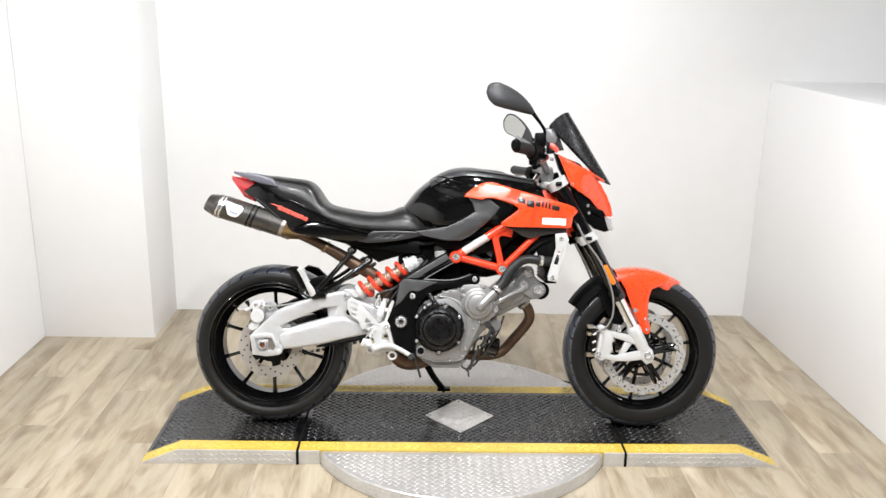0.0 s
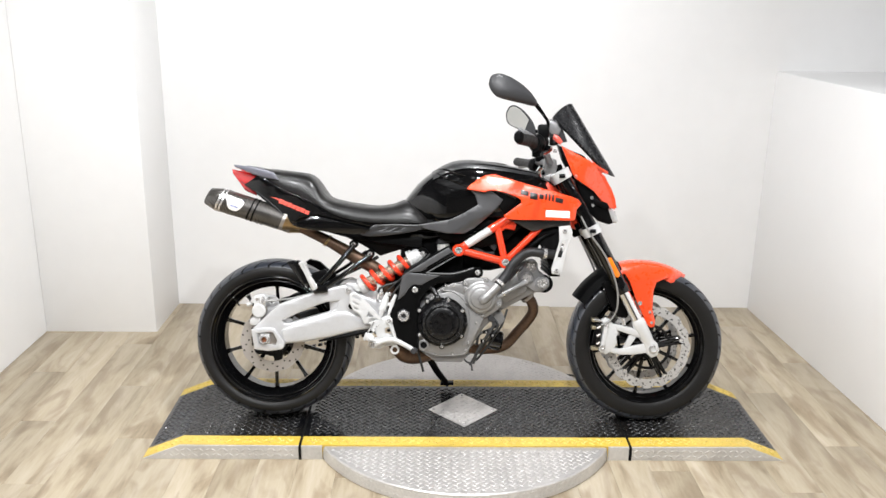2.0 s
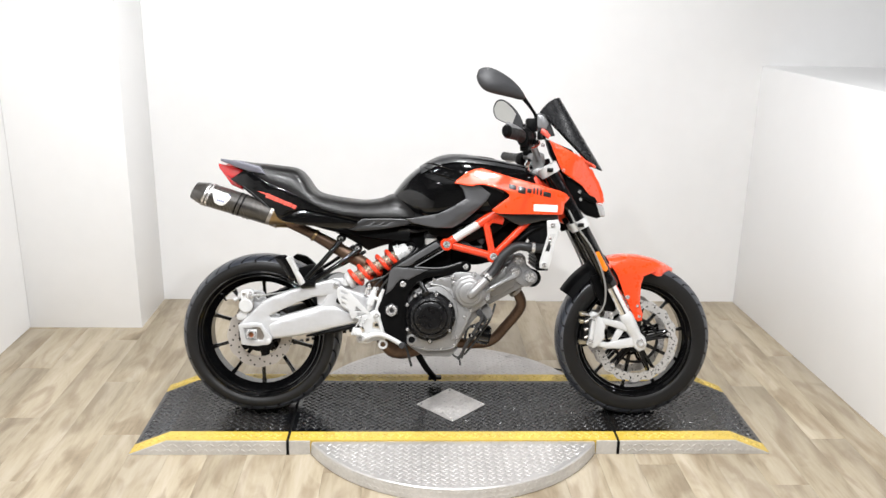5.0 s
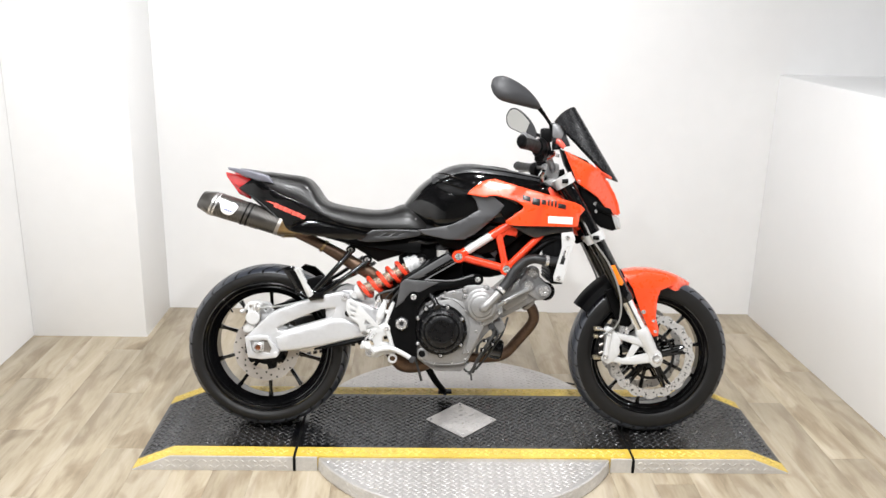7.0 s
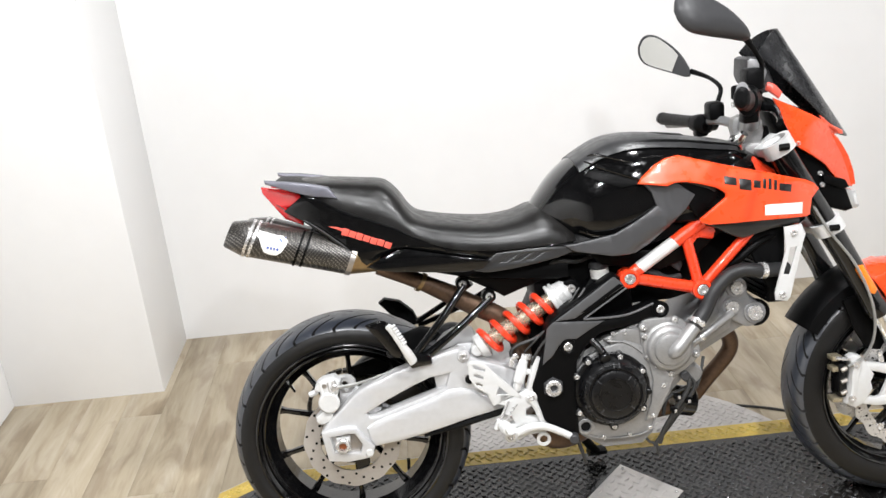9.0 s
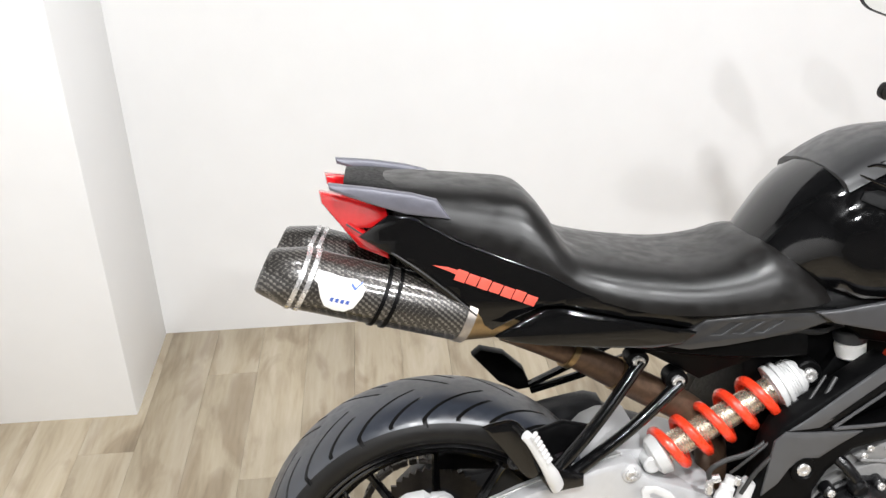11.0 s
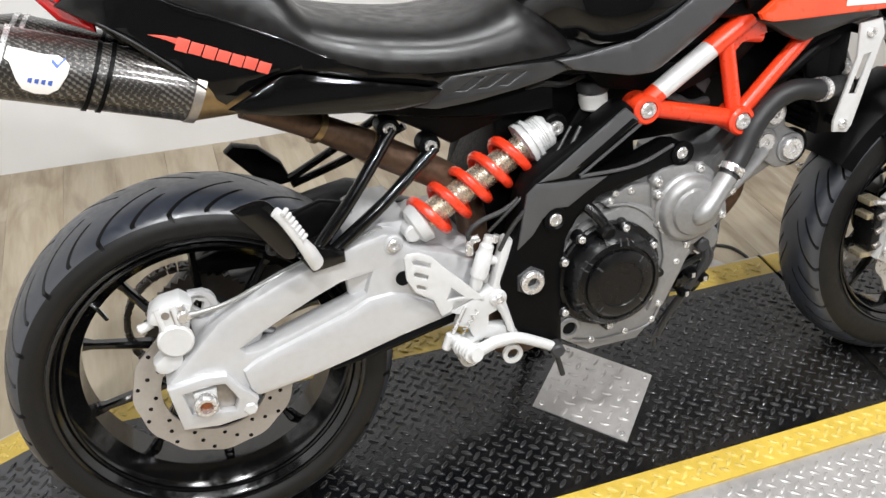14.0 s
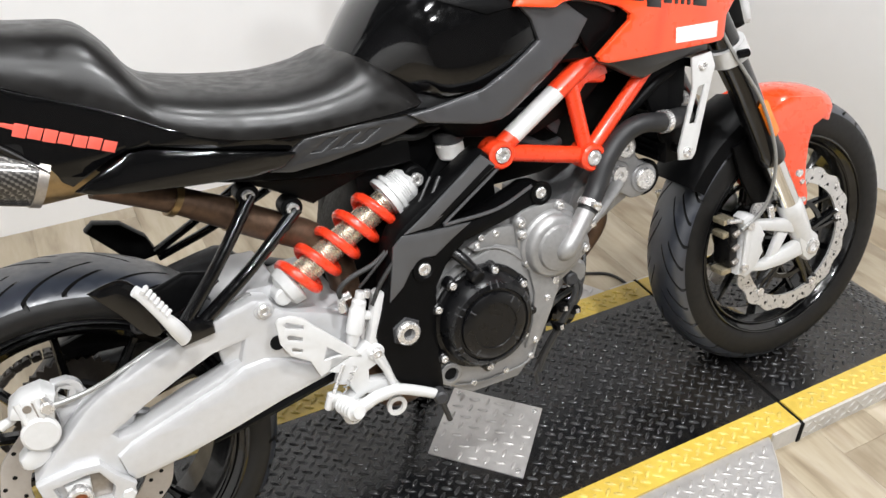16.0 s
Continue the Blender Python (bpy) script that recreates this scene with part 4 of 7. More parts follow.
part("damper_rod", lathe([(0.035, 0), (0.035, 0.0205), *[(0.05 + 0.004 * q + d, 0.0205 + e) for q in range(42) for d, e in ((0, 0), (0.001, 0.0007), (0.003, 0.0007), (0.0039, 0))], (0.222, 0.0205), (0.222, 0)], S0, sd, 20), "damper", shock, "brassy damper body")
part("spring_seat", lathe([(0.010, 0), (0.008, 0.020), (0.014, 0.030), (0.030, 0.0335), (0.034, 0.026), (0.034, 0)], S0, sd, 28), "white_alloy", shock)
part("spring_collar", lathe([(0.222, 0.02), (0.222, 0.0375), (0.229, 0.0375), (0.230, 0.033), (0.233, 0.033), (0.234, 0.0365), (0.240, 0.0365), (0.242, 0.030), (0.262, 0.029), (0.262, 0.02)], S0, sd, 32, closed=True), "white_alloy", shock)
for k in range(4):
    part("thread", lathe([(0.243 + 0.004 * k, 0.028), (0.2445 + 0.004 * k, 0.0312), (0.246 + 0.004 * k, 0.028)], S0, sd, 28, closed=True), "white_alloy", shock)
part("reservoir", rod(S0 + sd * 0.258, S0 + sd * 0.272, 0.0295, 0.024, 24, 0.006), "white_alloy", shock)
part("lower_eye", rod((0.345, -0.128, 0.507), (0.345, -0.085, 0.507), 0.014, segs=20, bevel=0.003), "white_alloy", shock)
part("upper_eye", rod((0.583, -0.116, 0.636), (0.583, -0.065, 0.636), 0.0215, segs=20, bevel=0.003), "plastic", shock)
bolt((0.583, -0.116, 0.636), 0.011, shock, deep=0.008)
u = sd.orthogonal().normalized()
w = sd.cross(u)
if (w * -u.y - u * -w.y).z > 0:
    w = -w
near, pitch, first = math.atan2(-w.y, -u.y), 0.0390, 0.046
coil = []
for k in range(int(4.95 * 16) + 1):
    along = 0.030 + pitch * k / 16
    a = near + (along - first) / pitch * math.tau
    coil.append(S0 + sd * along + (u * math.cos(a) + w * math.sin(a)) * 0.0328)
part("coil_spring", tube(coil, 0.0078, 10, 1), "spring", shock, "bright red coil spring")

# main frame
FRAME = [(0.684, 0.672), (0.714, 0.644), (0.708, 0.632), (0.600, 0.572), (0.640, 0.562), (0.700, 0.568), (0.772, 0.590), (0.795, 0.586), (0.808, 0.572), (0.800, 0.556), (0.780, 0.552), (0.710, 0.540), (0.640, 0.530), (0.600, 0.500), (0.580, 0.470), (0.572, 0.395), (0.574, 0.330), (0.575, 0.284), (0.520, 0.296), (0.490, 0.330), (0.464, 0.416), (0.490, 0.480), (0.506, 0.552), (0.520, 0.578), (0.552, 0.600), (0.600, 0.625), (0.640, 0.648), (0.665, 0.662)]


def frame_depth(x, z):
    """Widest at the arm's pivot, drawn in towards the red tubes."""
    return -0.144 + 0.024 * min(1, max(0, (x - 0.56) / 0.22))


frame_main = part("main_frame", panel(FRAME, frame_depth, 0.052, (), 0.009, 0.04), "plastic", bike, "black cast side frame")
part("frame_side", mirrored(panel(FRAME, frame_depth, 0.052, (), 0.009, 0.04)), "plastic", frame_main)
skin = lambda x, z: frame_depth(x, z) - 0.026
# strut and gusset plates carry the frame's sheen as grey colour
part("frame_strut", panel([(0.678, 0.666), (0.706, 0.642), (0.578, 0.576), (0.530, 0.574)], skin, 0.007, (), 0.003), "framegrey", frame_main, "strut face of the black frame, its sheen in grey")
part("strut_groove", panel([(0.690, 0.648), (0.700, 0.642), (0.606, 0.590), (0.592, 0.588)], lambda x, z: skin(x, z) - 0.0036, 0.001, (), 0.0003), "plastic", frame_main)
part("frame_face", panel([(0.495, 0.470), (0.510, 0.558), (0.527, 0.573), (0.650, 0.562), (0.612, 0.544), (0.580, 0.526), (0.556, 0.528), (0.536, 0.514), (0.520, 0.490)], skin, 0.006, (), 0.0025), "framegrey", frame_main, "gusset face of the black frame, its sheen in grey")
# edge highlights drawn as thin grey tubes
part("frame_edge_glint", tube([(0.600, skin(0.600, 0) - 0.001, 0.571), (0.70, skin(0.7, 0) - 0.001, 0.569), (0.772, skin(0.772, 0), 0.589)], 0.003, 8), "framegrey", frame_main)
part("frame_edge_glint", tube([(0.710, skin(0.710, 0), 0.636), (0.600, skin(0.600, 0), 0.572)], 0.0025, 8), "framegrey", frame_main)
part("pivot_plate", rod((0.517, -0.164, 0.412), (0.517, -0.1725, 0.412), 0.027, 0.026, 6, 0.002), "grey", frame_main)
part("pivot_ring", lathe([(0, 0.008), (0, 0.0195), (0.009, 0.0195), (0.011, 0.017), (0.011, 0.010), (0.002, 0.008)], (0.517, -0.171, 0.412), (0, -1, 0), 28, closed=True), "bolt", frame_main, "bright hollow pivot nut")
for bx, bz, br in ((0.558, 0.509, 0.0105), (0.789, 0.573, 0.010)):
    y0 = skin(bx, bz)
    part("bolt_well", lathe([(0, 0.009), (0, 0.020), (0.005, 0.020), (0.005, 0.014), (0.001, 0.009)], (bx, y0 + 0.001, bz), (0, -1, 0), 24, closed=True), "plastic", frame_main)
    bolt((bx, y0 + 0.001, bz), br, frame_main, deep=0.005)

part("inner_box", plate([(0.47, 0.40), (0.46, 0.52), (0.50, 0.60), (0.50, 0.70), (0.58, 0.75), (0.76, 0.74), (0.78, 0.66), (0.70, 0.60), (0.62, 0.56), (0.58, 0.45), (0.56, 0.40)], -0.072, 0.072, (), 0.008), "plastic", bike)

# red trellis
B1, B2 = Vector((0.717, -0.135, 0.656)), Vector((0.890, -0.135, 0.613))
T1, T2 = Vector((0.858, -0.135, 0.762)), Vector((0.980, -0.135, 0.713))
trellis = part("trellis_frame", rod(B1, B2, 0.0145, segs=20), "redframe", bike, "orange-red tubular trellis frame")
part("trellis_frame_left", mirrored(rod(B1, B2, 0.0145, segs=20)), "redframe", trellis)
for nm, p, q, r, mt in (("trellis_tube", B2, T1, 0.0130, "redframe"), ("trellis_tube", B2, T2 + (T2 - B2) * 0.45, 0.0135, "redframe"),
                        ("trellis_tube", B1 + Vector((0.0, 0, 0)), B1 + (T1 - B1) * 0.22, 0.0170, "redframe"), ("alloy_tube", B1 + (T1 - B1) * 0.21, B1 + (T1 - B1) * 0.83, 0.0172, "white_alloy"),
                        ("trellis_tube", B1 + (T1 - B1) * 0.82, T1 + (T1 - B1) * 0.28, 0.0178, "redframe"), ("trellis_tube", T1 + Vector((-0.01, 0, 0.005)), (0.925, -0.13, 0.752), 0.011, "redframe")):
    part(nm, rod(p, q, r, segs=20), mt, trellis, "bare alloy tube" if mt == "white_alloy" else "")
    part(nm, mirrored(rod(p, q, r, segs=20)), mt, trellis, "bare alloy tube" if mt == "white_alloy" else "")
part("gusset", plate([(0.838, 0.752), (0.872, 0.785), (0.922, 0.790), (0.930, 0.760), (0.885, 0.748), (0.872, 0.730)], -0.143, -0.131, (), 0.003), "redframe", trellis)
for b in (B1, B2):
    part("lug", lathe([(-0.020, 0), (-0.020, 0.0235), (0.020, 0.0235), (0.024, 0.020), (0.024, 0.0155), (0.0190, 0.0145), (0.0190, 0)], b, (0, -1, 0), 28), "redframe", trellis)
    bolt(b + Vector((0, -0.0185, 0)), 0.0135, trellis, deep=0.008)

# engine
CASE = [(0.562, 0.400), (0.560, 0.300), (0.584, 0.272), (0.643, 0.252), (0.750, 0.258), (0.776, 0.300), (0.815, 0.362), (0.848, 0.398), (0.855, 0.440), (0.805, 0.530), (0.745, 0.545), (0.700, 0.534), (0.655, 0.513), (0.600, 0.485), (0.570, 0.440)]
engine = part("engine", plate(CASE, -0.136, 0.150, (), 0.008), "engine", bike, "grey cast two-cylinder engine")
part("crank_cover", plate([(0.566, 0.400), (0.565, 0.305), (0.588, 0.279), (0.645, 0.260), (0.745, 0.266), (0.766, 0.300), (0.796, 0.368), (0.800, 0.410), (0.775, 0.455), (0.735, 0.492), (0.700, 0.505), (0.640, 0.492), (0.600, 0.470), (0.572, 0.432)], -0.152, -0.134, (), 0.006), "engine", engine, "grey cast crankcase cover")
part("upper_cover", plate([(0.648, 0.512), (0.700, 0.534), (0.742, 0.528), (0.738, 0.470), (0.700, 0.497), (0.668, 0.494)], -0.147, -0.132, (), 0.005), "engine", engine)
part("cover_step", plate([(0.738, 0.300), (0.768, 0.306), (0.796, 0.362), (0.812, 0.400), (0.780, 0.440), (0.752, 0.452), (0.762, 0.400), (0.754, 0.345)], -0.158, -0.150, (), 0.004), "engine", engine)
for pts in ([(0.566, 0.30), (0.60, 0.274), (0.66, 0.262), (0.742, 0.270), (0.768, 0.312)], [(0.655, 0.508), (0.700, 0.500), (0.740, 0.470), (0.775, 0.425), (0.792, 0.385)]):
    part("casing_edge", tube([(x, -0.1525, z) for x, z in pts], 0.0022, 8), "engine", engine)
part("sump", plate([(0.575, 0.275), (0.640, 0.232), (0.735, 0.232), (0.765, 0.262), (0.720, 0.262), (0.645, 0.256)], -0.132, 0.10, (), 0.004), "greyalu", engine)
CC = Vector((0.660, -0.140, 0.389))
part("clutch_cover", lathe([(0, 0), (0, 0.0925), (0.018, 0.0925), (0.021, 0.0895), (0.0215, 0.0825), (0.044, 0.0785), (0.0535, 0.072), (0.056, 0.0645), (0.0525, 0.0625), (0.0525, 0.0590), (0.0575, 0.0575), (0.060, 0.052), (0.0605, 0.0395), (0.0585, 0.0385), (0.0585, 0)], CC, (0, -1, 0), 80), "darkcover", engine, "round black clutch cover")
for k in range(6):
    a = radians(25 + 60 * k)
    ca, sa = math.cos(a), math.sin(a)
    for dd in (-0.10, 0.10):
        c2, s2 = math.cos(a + dd), math.sin(a + dd)
        part("cover_rib", rod(CC + Vector((0.0655 * c2, -0.0560, 0.0655 * s2)), CC + Vector((0.0765 * ca + 0.006 * (c2 - ca) * 10, -0.0490, 0.0765 * sa + 0.006 * (s2 - sa) * 10)), 0.0015, segs=6), "grey", engine)
for k in range(4):
    a = radians(48 + 90 * k)
    part("cover_notch", rod(CC + Vector((0.046 * math.cos(a), -0.0600, 0.046 * math.sin(a))), CC + Vector((0.057 * math.cos(a), -0.0580, 0.057 * math.sin(a))), 0.0018, segs=8), "grey", engine)
for px, pz in ((0.575, 0.432), (0.577, 0.341), (0.659, 0.298), (0.731, 0.338), (0.733, 0.432), (0.681, 0.472), (0.604, 0.466)):
    p = Vector((px, -0.150, pz))
    part("boss", rod(p, p + Vector((0, -0.0205, 0)), 0.0115, 0.0100, 16, 0.002), "darkcover", engine)
    bolt(p + Vector((0, -0.0205, 0)), 0.0062, engine, deep=0.004)
part("cover_spigot", rod((0.746, -0.15, 0.380), (0.746, -0.178, 0.380), 0.009, 0.007, 14, 0.002), "darkcover", engine)
part("lower_boss", lathe([(0, 0.010), (0, 0.021), (0.006, 0.021), (0.008, 0.018), (0.008, 0.013), (0.001, 0.012)], (0.592, -0.151, 0.300), (0, -1, 0), 24, closed=True), "engine", engine)
part("boss_bore", rod((0.592, -0.150, 0.300), (0.592, -0.1535, 0.300), 0.0135, segs=20), "gap", engine)
plug = part("filler_plug", rod((0.640, -0.165, 0.480), (0.645, -0.185, 0.474), 0.0135, segs=20, bevel=0.003), "darkcover", engine, "black filler plug")
part("plug_handle", tube([(0.612, -0.150, 0.520), (0.626, -0.165, 0.507), (0.640, -0.176, 0.488)], [0.0095, 0.0095, 0.0085], 12), "darkcover", plug)
for bx, by, bz in ((0.575, -0.152, 0.292), (0.635, -0.152, 0.266), (0.699, -0.152, 0.268), (0.750, -0.152, 0.280), (0.664, -0.147, 0.511), (0.700, -0.147, 0.524), (0.672, -0.147, 0.524), (0.806, -0.152, 0.402), (0.786, -0.158, 0.386), (0.758, -0.158, 0.312)):
    bolt((bx, by, bz), 0.0056, engine, deep=0.004)
WP = Vector((0.803, -0.150, 0.480))
part("pump_flange", plate([(0.734, 0.536), (0.752, 0.552), (0.815, 0.552), (0.848, 0.536), (0.872, 0.495), (0.882, 0.458), (0.868, 0.438), (0.830, 0.410), (0.802, 0.402), (0.780, 0.418), (0.746, 0.448), (0.738, 0.478)], -0.152, -0.132, (), 0.005, 3), "engine", engine)
part("water_pump", lathe([(0, 0), (0, 0.0625), (0.006, 0.061), (0.009, 0.0565), (0.018, 0.0545), (0.024, 0.048), (0.025, 0.041), (0.030, 0.038), (0.034, 0.028), (0.035, 0.0)], WP, (0, -1, 0), 56), "engine", engine, "grey domed water pump cover")
for bx, bz in ((0.744, 0.533), (0.746, 0.512), (0.752, 0.460), (0.805, 0.413), (0.870, 0.455), (0.820, 0.545)):
    part("pump_boss", rod((bx, -0.150, bz), (bx, -0.156, bz), 0.0105, 0.0095, 16, 0.002), "engine", engine)
    bolt((bx, -0.156, bz), 0.0066, engine, deep=0.004)
part("pump_elbow", tube([(0.804, -0.172, 0.470), (0.812, -0.184, 0.479), (0.838, -0.178, 0.505), (0.868, -0.168, 0.534)], [0.014, 0.0175, 0.0168, 0.0168], 18), "engine", engine)
part("hose_clamp", lathe([(-0.006, 0.0185), (-0.006, 0.0208), (0.006, 0.0208), (0.006, 0.0185)], (0.870, -0.168, 0.538), (0.63, 0.2, 0.74), 24, closed=True), "bolt", engine)
part("clamp_screw", rod((0.862, -0.188, 0.548), (0.880, -0.184, 0.540), 0.0045, segs=10), "bolt", engine)
part("water_hose", tube([(0.862, -0.170, 0.528), (0.892, -0.160, 0.563), (0.915, -0.155, 0.603), (0.950, -0.152, 0.637), (0.985, -0.158, 0.653), (1.030, -0.160, 0.648), (1.100, -0.135, 0.640)], 0.0175, 16), "hose", engine, "black rubber water hose")
part("thin_pipe", tube([(0.855, -0.148, 0.478), (0.895, -0.146, 0.500), (0.935, -0.132, 0.520), (0.972, -0.110, 0.535)], [0.011, 0.009, 0.009, 0.012], 12), "engine", engine)
part("pipe_collar", rod((0.880, -0.147, 0.493), (0.890, -0.146, 0.498), 0.0125, segs=16, bevel=0.002), "bolt", engine)
part("front_cylinder", plate([(0.835, 0.425), (0.890, 0.425), (0.985, 0.478), (1.050, 0.510), (1.045, 0.560), (0.985, 0.610), (0.930, 0.580), (0.850, 0.510)], -0.088, 0.10, (), 0.012), "greyalu", engine, "front cylinder and head")
part("cylinder_step", plate([(0.860, 0.470), (0.900, 0.455), (0.975, 0.495), (0.985, 0.540), (0.945, 0.575), (0.890, 0.530)], -0.100, -0.086, (), 0.005), "engine", engine)
part("head_cover", plate([(0.940, 0.560), (0.950, 0.530), (0.985, 0.512), (1.012, 0.496), (1.040, 0.500), (1.058, 0.525), (1.046, 0.555), (1.022, 0.572), (1.016, 0.598), (1.002, 0.618), (0.975, 0.616), (0.960, 0.590)], -0.104, -0.086, (), 0.006, 3), "greyalu", engine)
part("head_rubber", rod((1.042, -0.084, 0.528), (1.042, -0.100, 0.528), 0.034, segs=32, bevel=0.004), "plastic", engine)
for bx, bz, br in ((0.977, 0.551, 0.0165), (1.034, 0.531, 0.0195), (0.990, 0.598, 0.0175)):
    part("cap_seat", rod((bx, -0.102, bz), (bx, -0.108, bz), br + 0.008, segs=28, bevel=0.003), "greyalu", engine)
    part("cam_cap", lathe([(0, 0), (0, br), (0.005, br), (0.007, br * 0.92), (0.007, br * 0.35), (0.004, br * 0.3), (0.004, 0)], (bx, -0.107, bz), (0, -1, 0), 28), "bolt", engine, "bright round cap")
part("starter", rod((0.868, -0.125, 0.395), (0.868, 0.02, 0.395), 0.027, segs=10, bevel=0.006), "engine", engine)
part("sensor", rod((0.842, -0.138, 0.402), (0.842, -0.155, 0.402), 0.012, segs=12, bevel=0.003), "grey", engine)
part("rear_cylinder", plate([(0.600, 0.480), (0.690, 0.510), (0.740, 0.555), (0.735, 0.640), (0.640, 0.660), (0.585, 0.580)], -0.090, 0.10, (), 0.01), "plastic", engine)
part("throttle_body", plate([(0.70, 0.57), (0.84, 0.572), (0.92, 0.59), (1.02, 0.66), (1.07, 0.76), (0.86, 0.765), (0.74, 0.70), (0.68, 0.62)], -0.070, 0.08, (), 0.015), "plastic", engine)
part("relay", plate([(0.815, 0.700), (0.838, 0.712), (0.862, 0.672), (0.852, 0.650), (0.836, 0.664)], -0.105, -0.085, (), 0.003), "grey", engine, "dark grey relay box")
part("fuel_hose", tube([(0.745, -0.10, 0.665), (0.785, -0.115, 0.655), (0.815, -0.118, 0.640), (0.850, -0.112, 0.640)], 0.009, 10), "hose", engine)
for pts, r in (([(0.845, -0.140, 0.408), (0.850, -0.150, 0.375), (0.820, -0.150, 0.325), (0.790, -0.140, 0.270), (0.778, -0.13, 0.228)], 0.0060),
               ([(0.852, -0.130, 0.400), (0.868, -0.140, 0.372), (0.840, -0.142, 0.330), (0.805, -0.135, 0.285), (0.765, -0.13, 0.222)], 0.0045),
               ([(0.868, -0.125, 0.370), (0.830, -0.120, 0.352), (0.800, -0.128, 0.338), (0.790, -0.13, 0.300)], 0.0050),
               ([(0.905, -0.10, 0.430), (0.885, -0.12, 0.375), (0.855, -0.12, 0.325), (0.83, -0.11, 0.285), (0.79, -0.11, 0.235)], 0.0040),
               ([(0.740, -0.12, 0.252), (0.752, -0.13, 0.235), (0.770, -0.13, 0.226), (0.775, -0.13, 0.200)], 0.0035)):
    part("harness", tube(pts, r, 8), "cable", engine)
for x, z in ((0.822, 0.352), (0.812, 0.318), (0.846, 0.340)):
    part("connector", box(x - 0.009, x + 0.009, -0.158, -0.140, z - 0.006, z + 0.006, 0.002), "plastic", engine)
    part("connector_pin", box(x - 0.002, x + 0.004, -0.160, -0.157, z - 0.004, z + 0.004), "bolt", engine)
part("oil_filter", rod((0.838, -0.06, 0.310), (0.890, -0.06, 0.300), 0.038, segs=28, bevel=0.006), "rim", engine, "black oil filter")
part("front_header", tube([(0.975, 0.0, 0.480), (1.008, 0.008, 0.445), (1.014, 0.025, 0.395), (0.960, 0.045, 0.318), (0.905, 0.045, 0.262), (0.83, 0.03, 0.252), (0.75, 0.0, 0.262)], 0.0205, 16), "rust", bike, "browned front exhaust pipe")
part("header_clamp", lathe([(-0.006, 0.019), (-0.006, 0.027), (0.006, 0.027), (0.006, 0.019)], (0.992, 0.003, 0.464), (0.6, 0.1, -0.7), 24, closed=True), "wornsteel", bike)
part("collector", tube([(0.75, 0.0, 0.262), (0.66, -0.01, 0.258), (0.58, -0.035, 0.240), (0.52, -0.055, 0.252), (0.47, -0.05, 0.31)], [0.022, 0.026, 0.034, 0.038, 0.03], 16), "rust", bike, "browned exhaust collector")

# exhaust under the seat
part("link_pipe", tube([(0.46, -0.05, 0.40), (0.462, -0.06, 0.465), (0.448, -0.068, 0.525), (0.412, -0.070, 0.570), (0.34, -0.071, 0.612), (0.27, -0.075, 0.655), (0.20, -0.083, 0.697), (0.125, -0.090, 0.737)], [0.025, 0.025, 0.025, 0.025, 0.024, 0.022, 0.020], 18), "rust", bike, "browned link pipe")
for c, dr in (((0.302, -0.073, 0.636), (-0.07, -0.004, 0.042)), ((0.225, -0.080, 0.682), (-0.07, -0.008, 0.042))):
    part("pipe_band", lathe([(-0.005, 0.022), (-0.005, 0.0268), (0.005, 0.0268), (0.005, 0.022)], c, dr, 28, closed=True), "bronze", bike)
MD = Vector((-0.350, -0.02, 0.118)).normalized()


def silencer(side, parent, label):
    base = Vector((0.095, -0.092 * side, 0.748 + 0.013 * side))
    d = Vector((MD.x, MD.y * side, MD.z))
    can = part("silencer", lathe([(0.033, 0.03), (0.033, 0.0465), (0.29, 0.0495), (0.29, 0.03)], base, d, 56), "carbon", parent, label)
    part("inlet_cone", lathe([(-0.060, 0.0), (-0.060, 0.0225), (-0.035, 0.024), (0.014, 0.040), (0.034, 0.0465), (0.034, 0)], base, d, 40), "bronze", can, "heat-tinted cone")
    part("end_cap", lathe([(0.288, 0.0), (0.288, 0.0495), (0.302, 0.0490), (0.345, 0.036), (0.349, 0.032), (0.347, 0.029), (0.320, 0.027), (0.320, 0)], base, d, 48), "carbon", can, "tapered end cap")
    for s, ww, rr in ((0.029, 0.013, 0.0485), (0.150, 0.006, 0.0505), (0.168, 0.006, 0.0508), (0.281, 0.007, 0.0512), (0.294, 0.007, 0.0510)):
        part("band", lathe([(s, rr - 0.003), (s, rr), (s + ww, rr), (s + ww, rr - 0.003)], base, d, 56, closed=True), ("wornsteel" if ww > 0.01 else "bolt") if ww != 0.006 else "plastic", can)
    return can, base, d


can, base, d = silencer(1, bike, "carbon fibre silencer with a torn white sticker")
silencer(-1, bike, "carbon fibre silencer")


def on_can(s, a, r=0.0500):
    """A place on the right silencer's skin."""
    u = d.cross(Vector((0, 0, 1))).normalized()
    v = u.cross(d).normalized()
    if u.y > 0:
        u = -u
    return base + d * s + (u * math.cos(a) + v * math.sin(a)) * r


def wrap(rows, name, mat, parent, label="", r=0.0500):
    """A sheet laid on the silencer; rows of (along, low angle, high angle)."""
    bm = bmesh.new()
    vs = [[bm.verts.new(on_can(s, radians(a0 + (a1 - a0) * k / 6), r)) for k in range(7)] for s, a0, a1 in rows]
    for r0, r1 in zip(vs, vs[1:]):
        for k in range(6):
            bm.faces.new((r0[k], r0[k + 1], r1[k + 1], r1[k]))
    return part(name, bm, mat, parent, label)


wrap([(0.279, 20, 40), (0.273, 16, 38), (0.261, -8, 38), (0.251, -24, 36), (0.235, -30, 35), (0.219, -28, 37), (0.209, -16, 30), (0.203, 8, 24)], "sticker", "white", can, "torn white sticker", 0.0503)
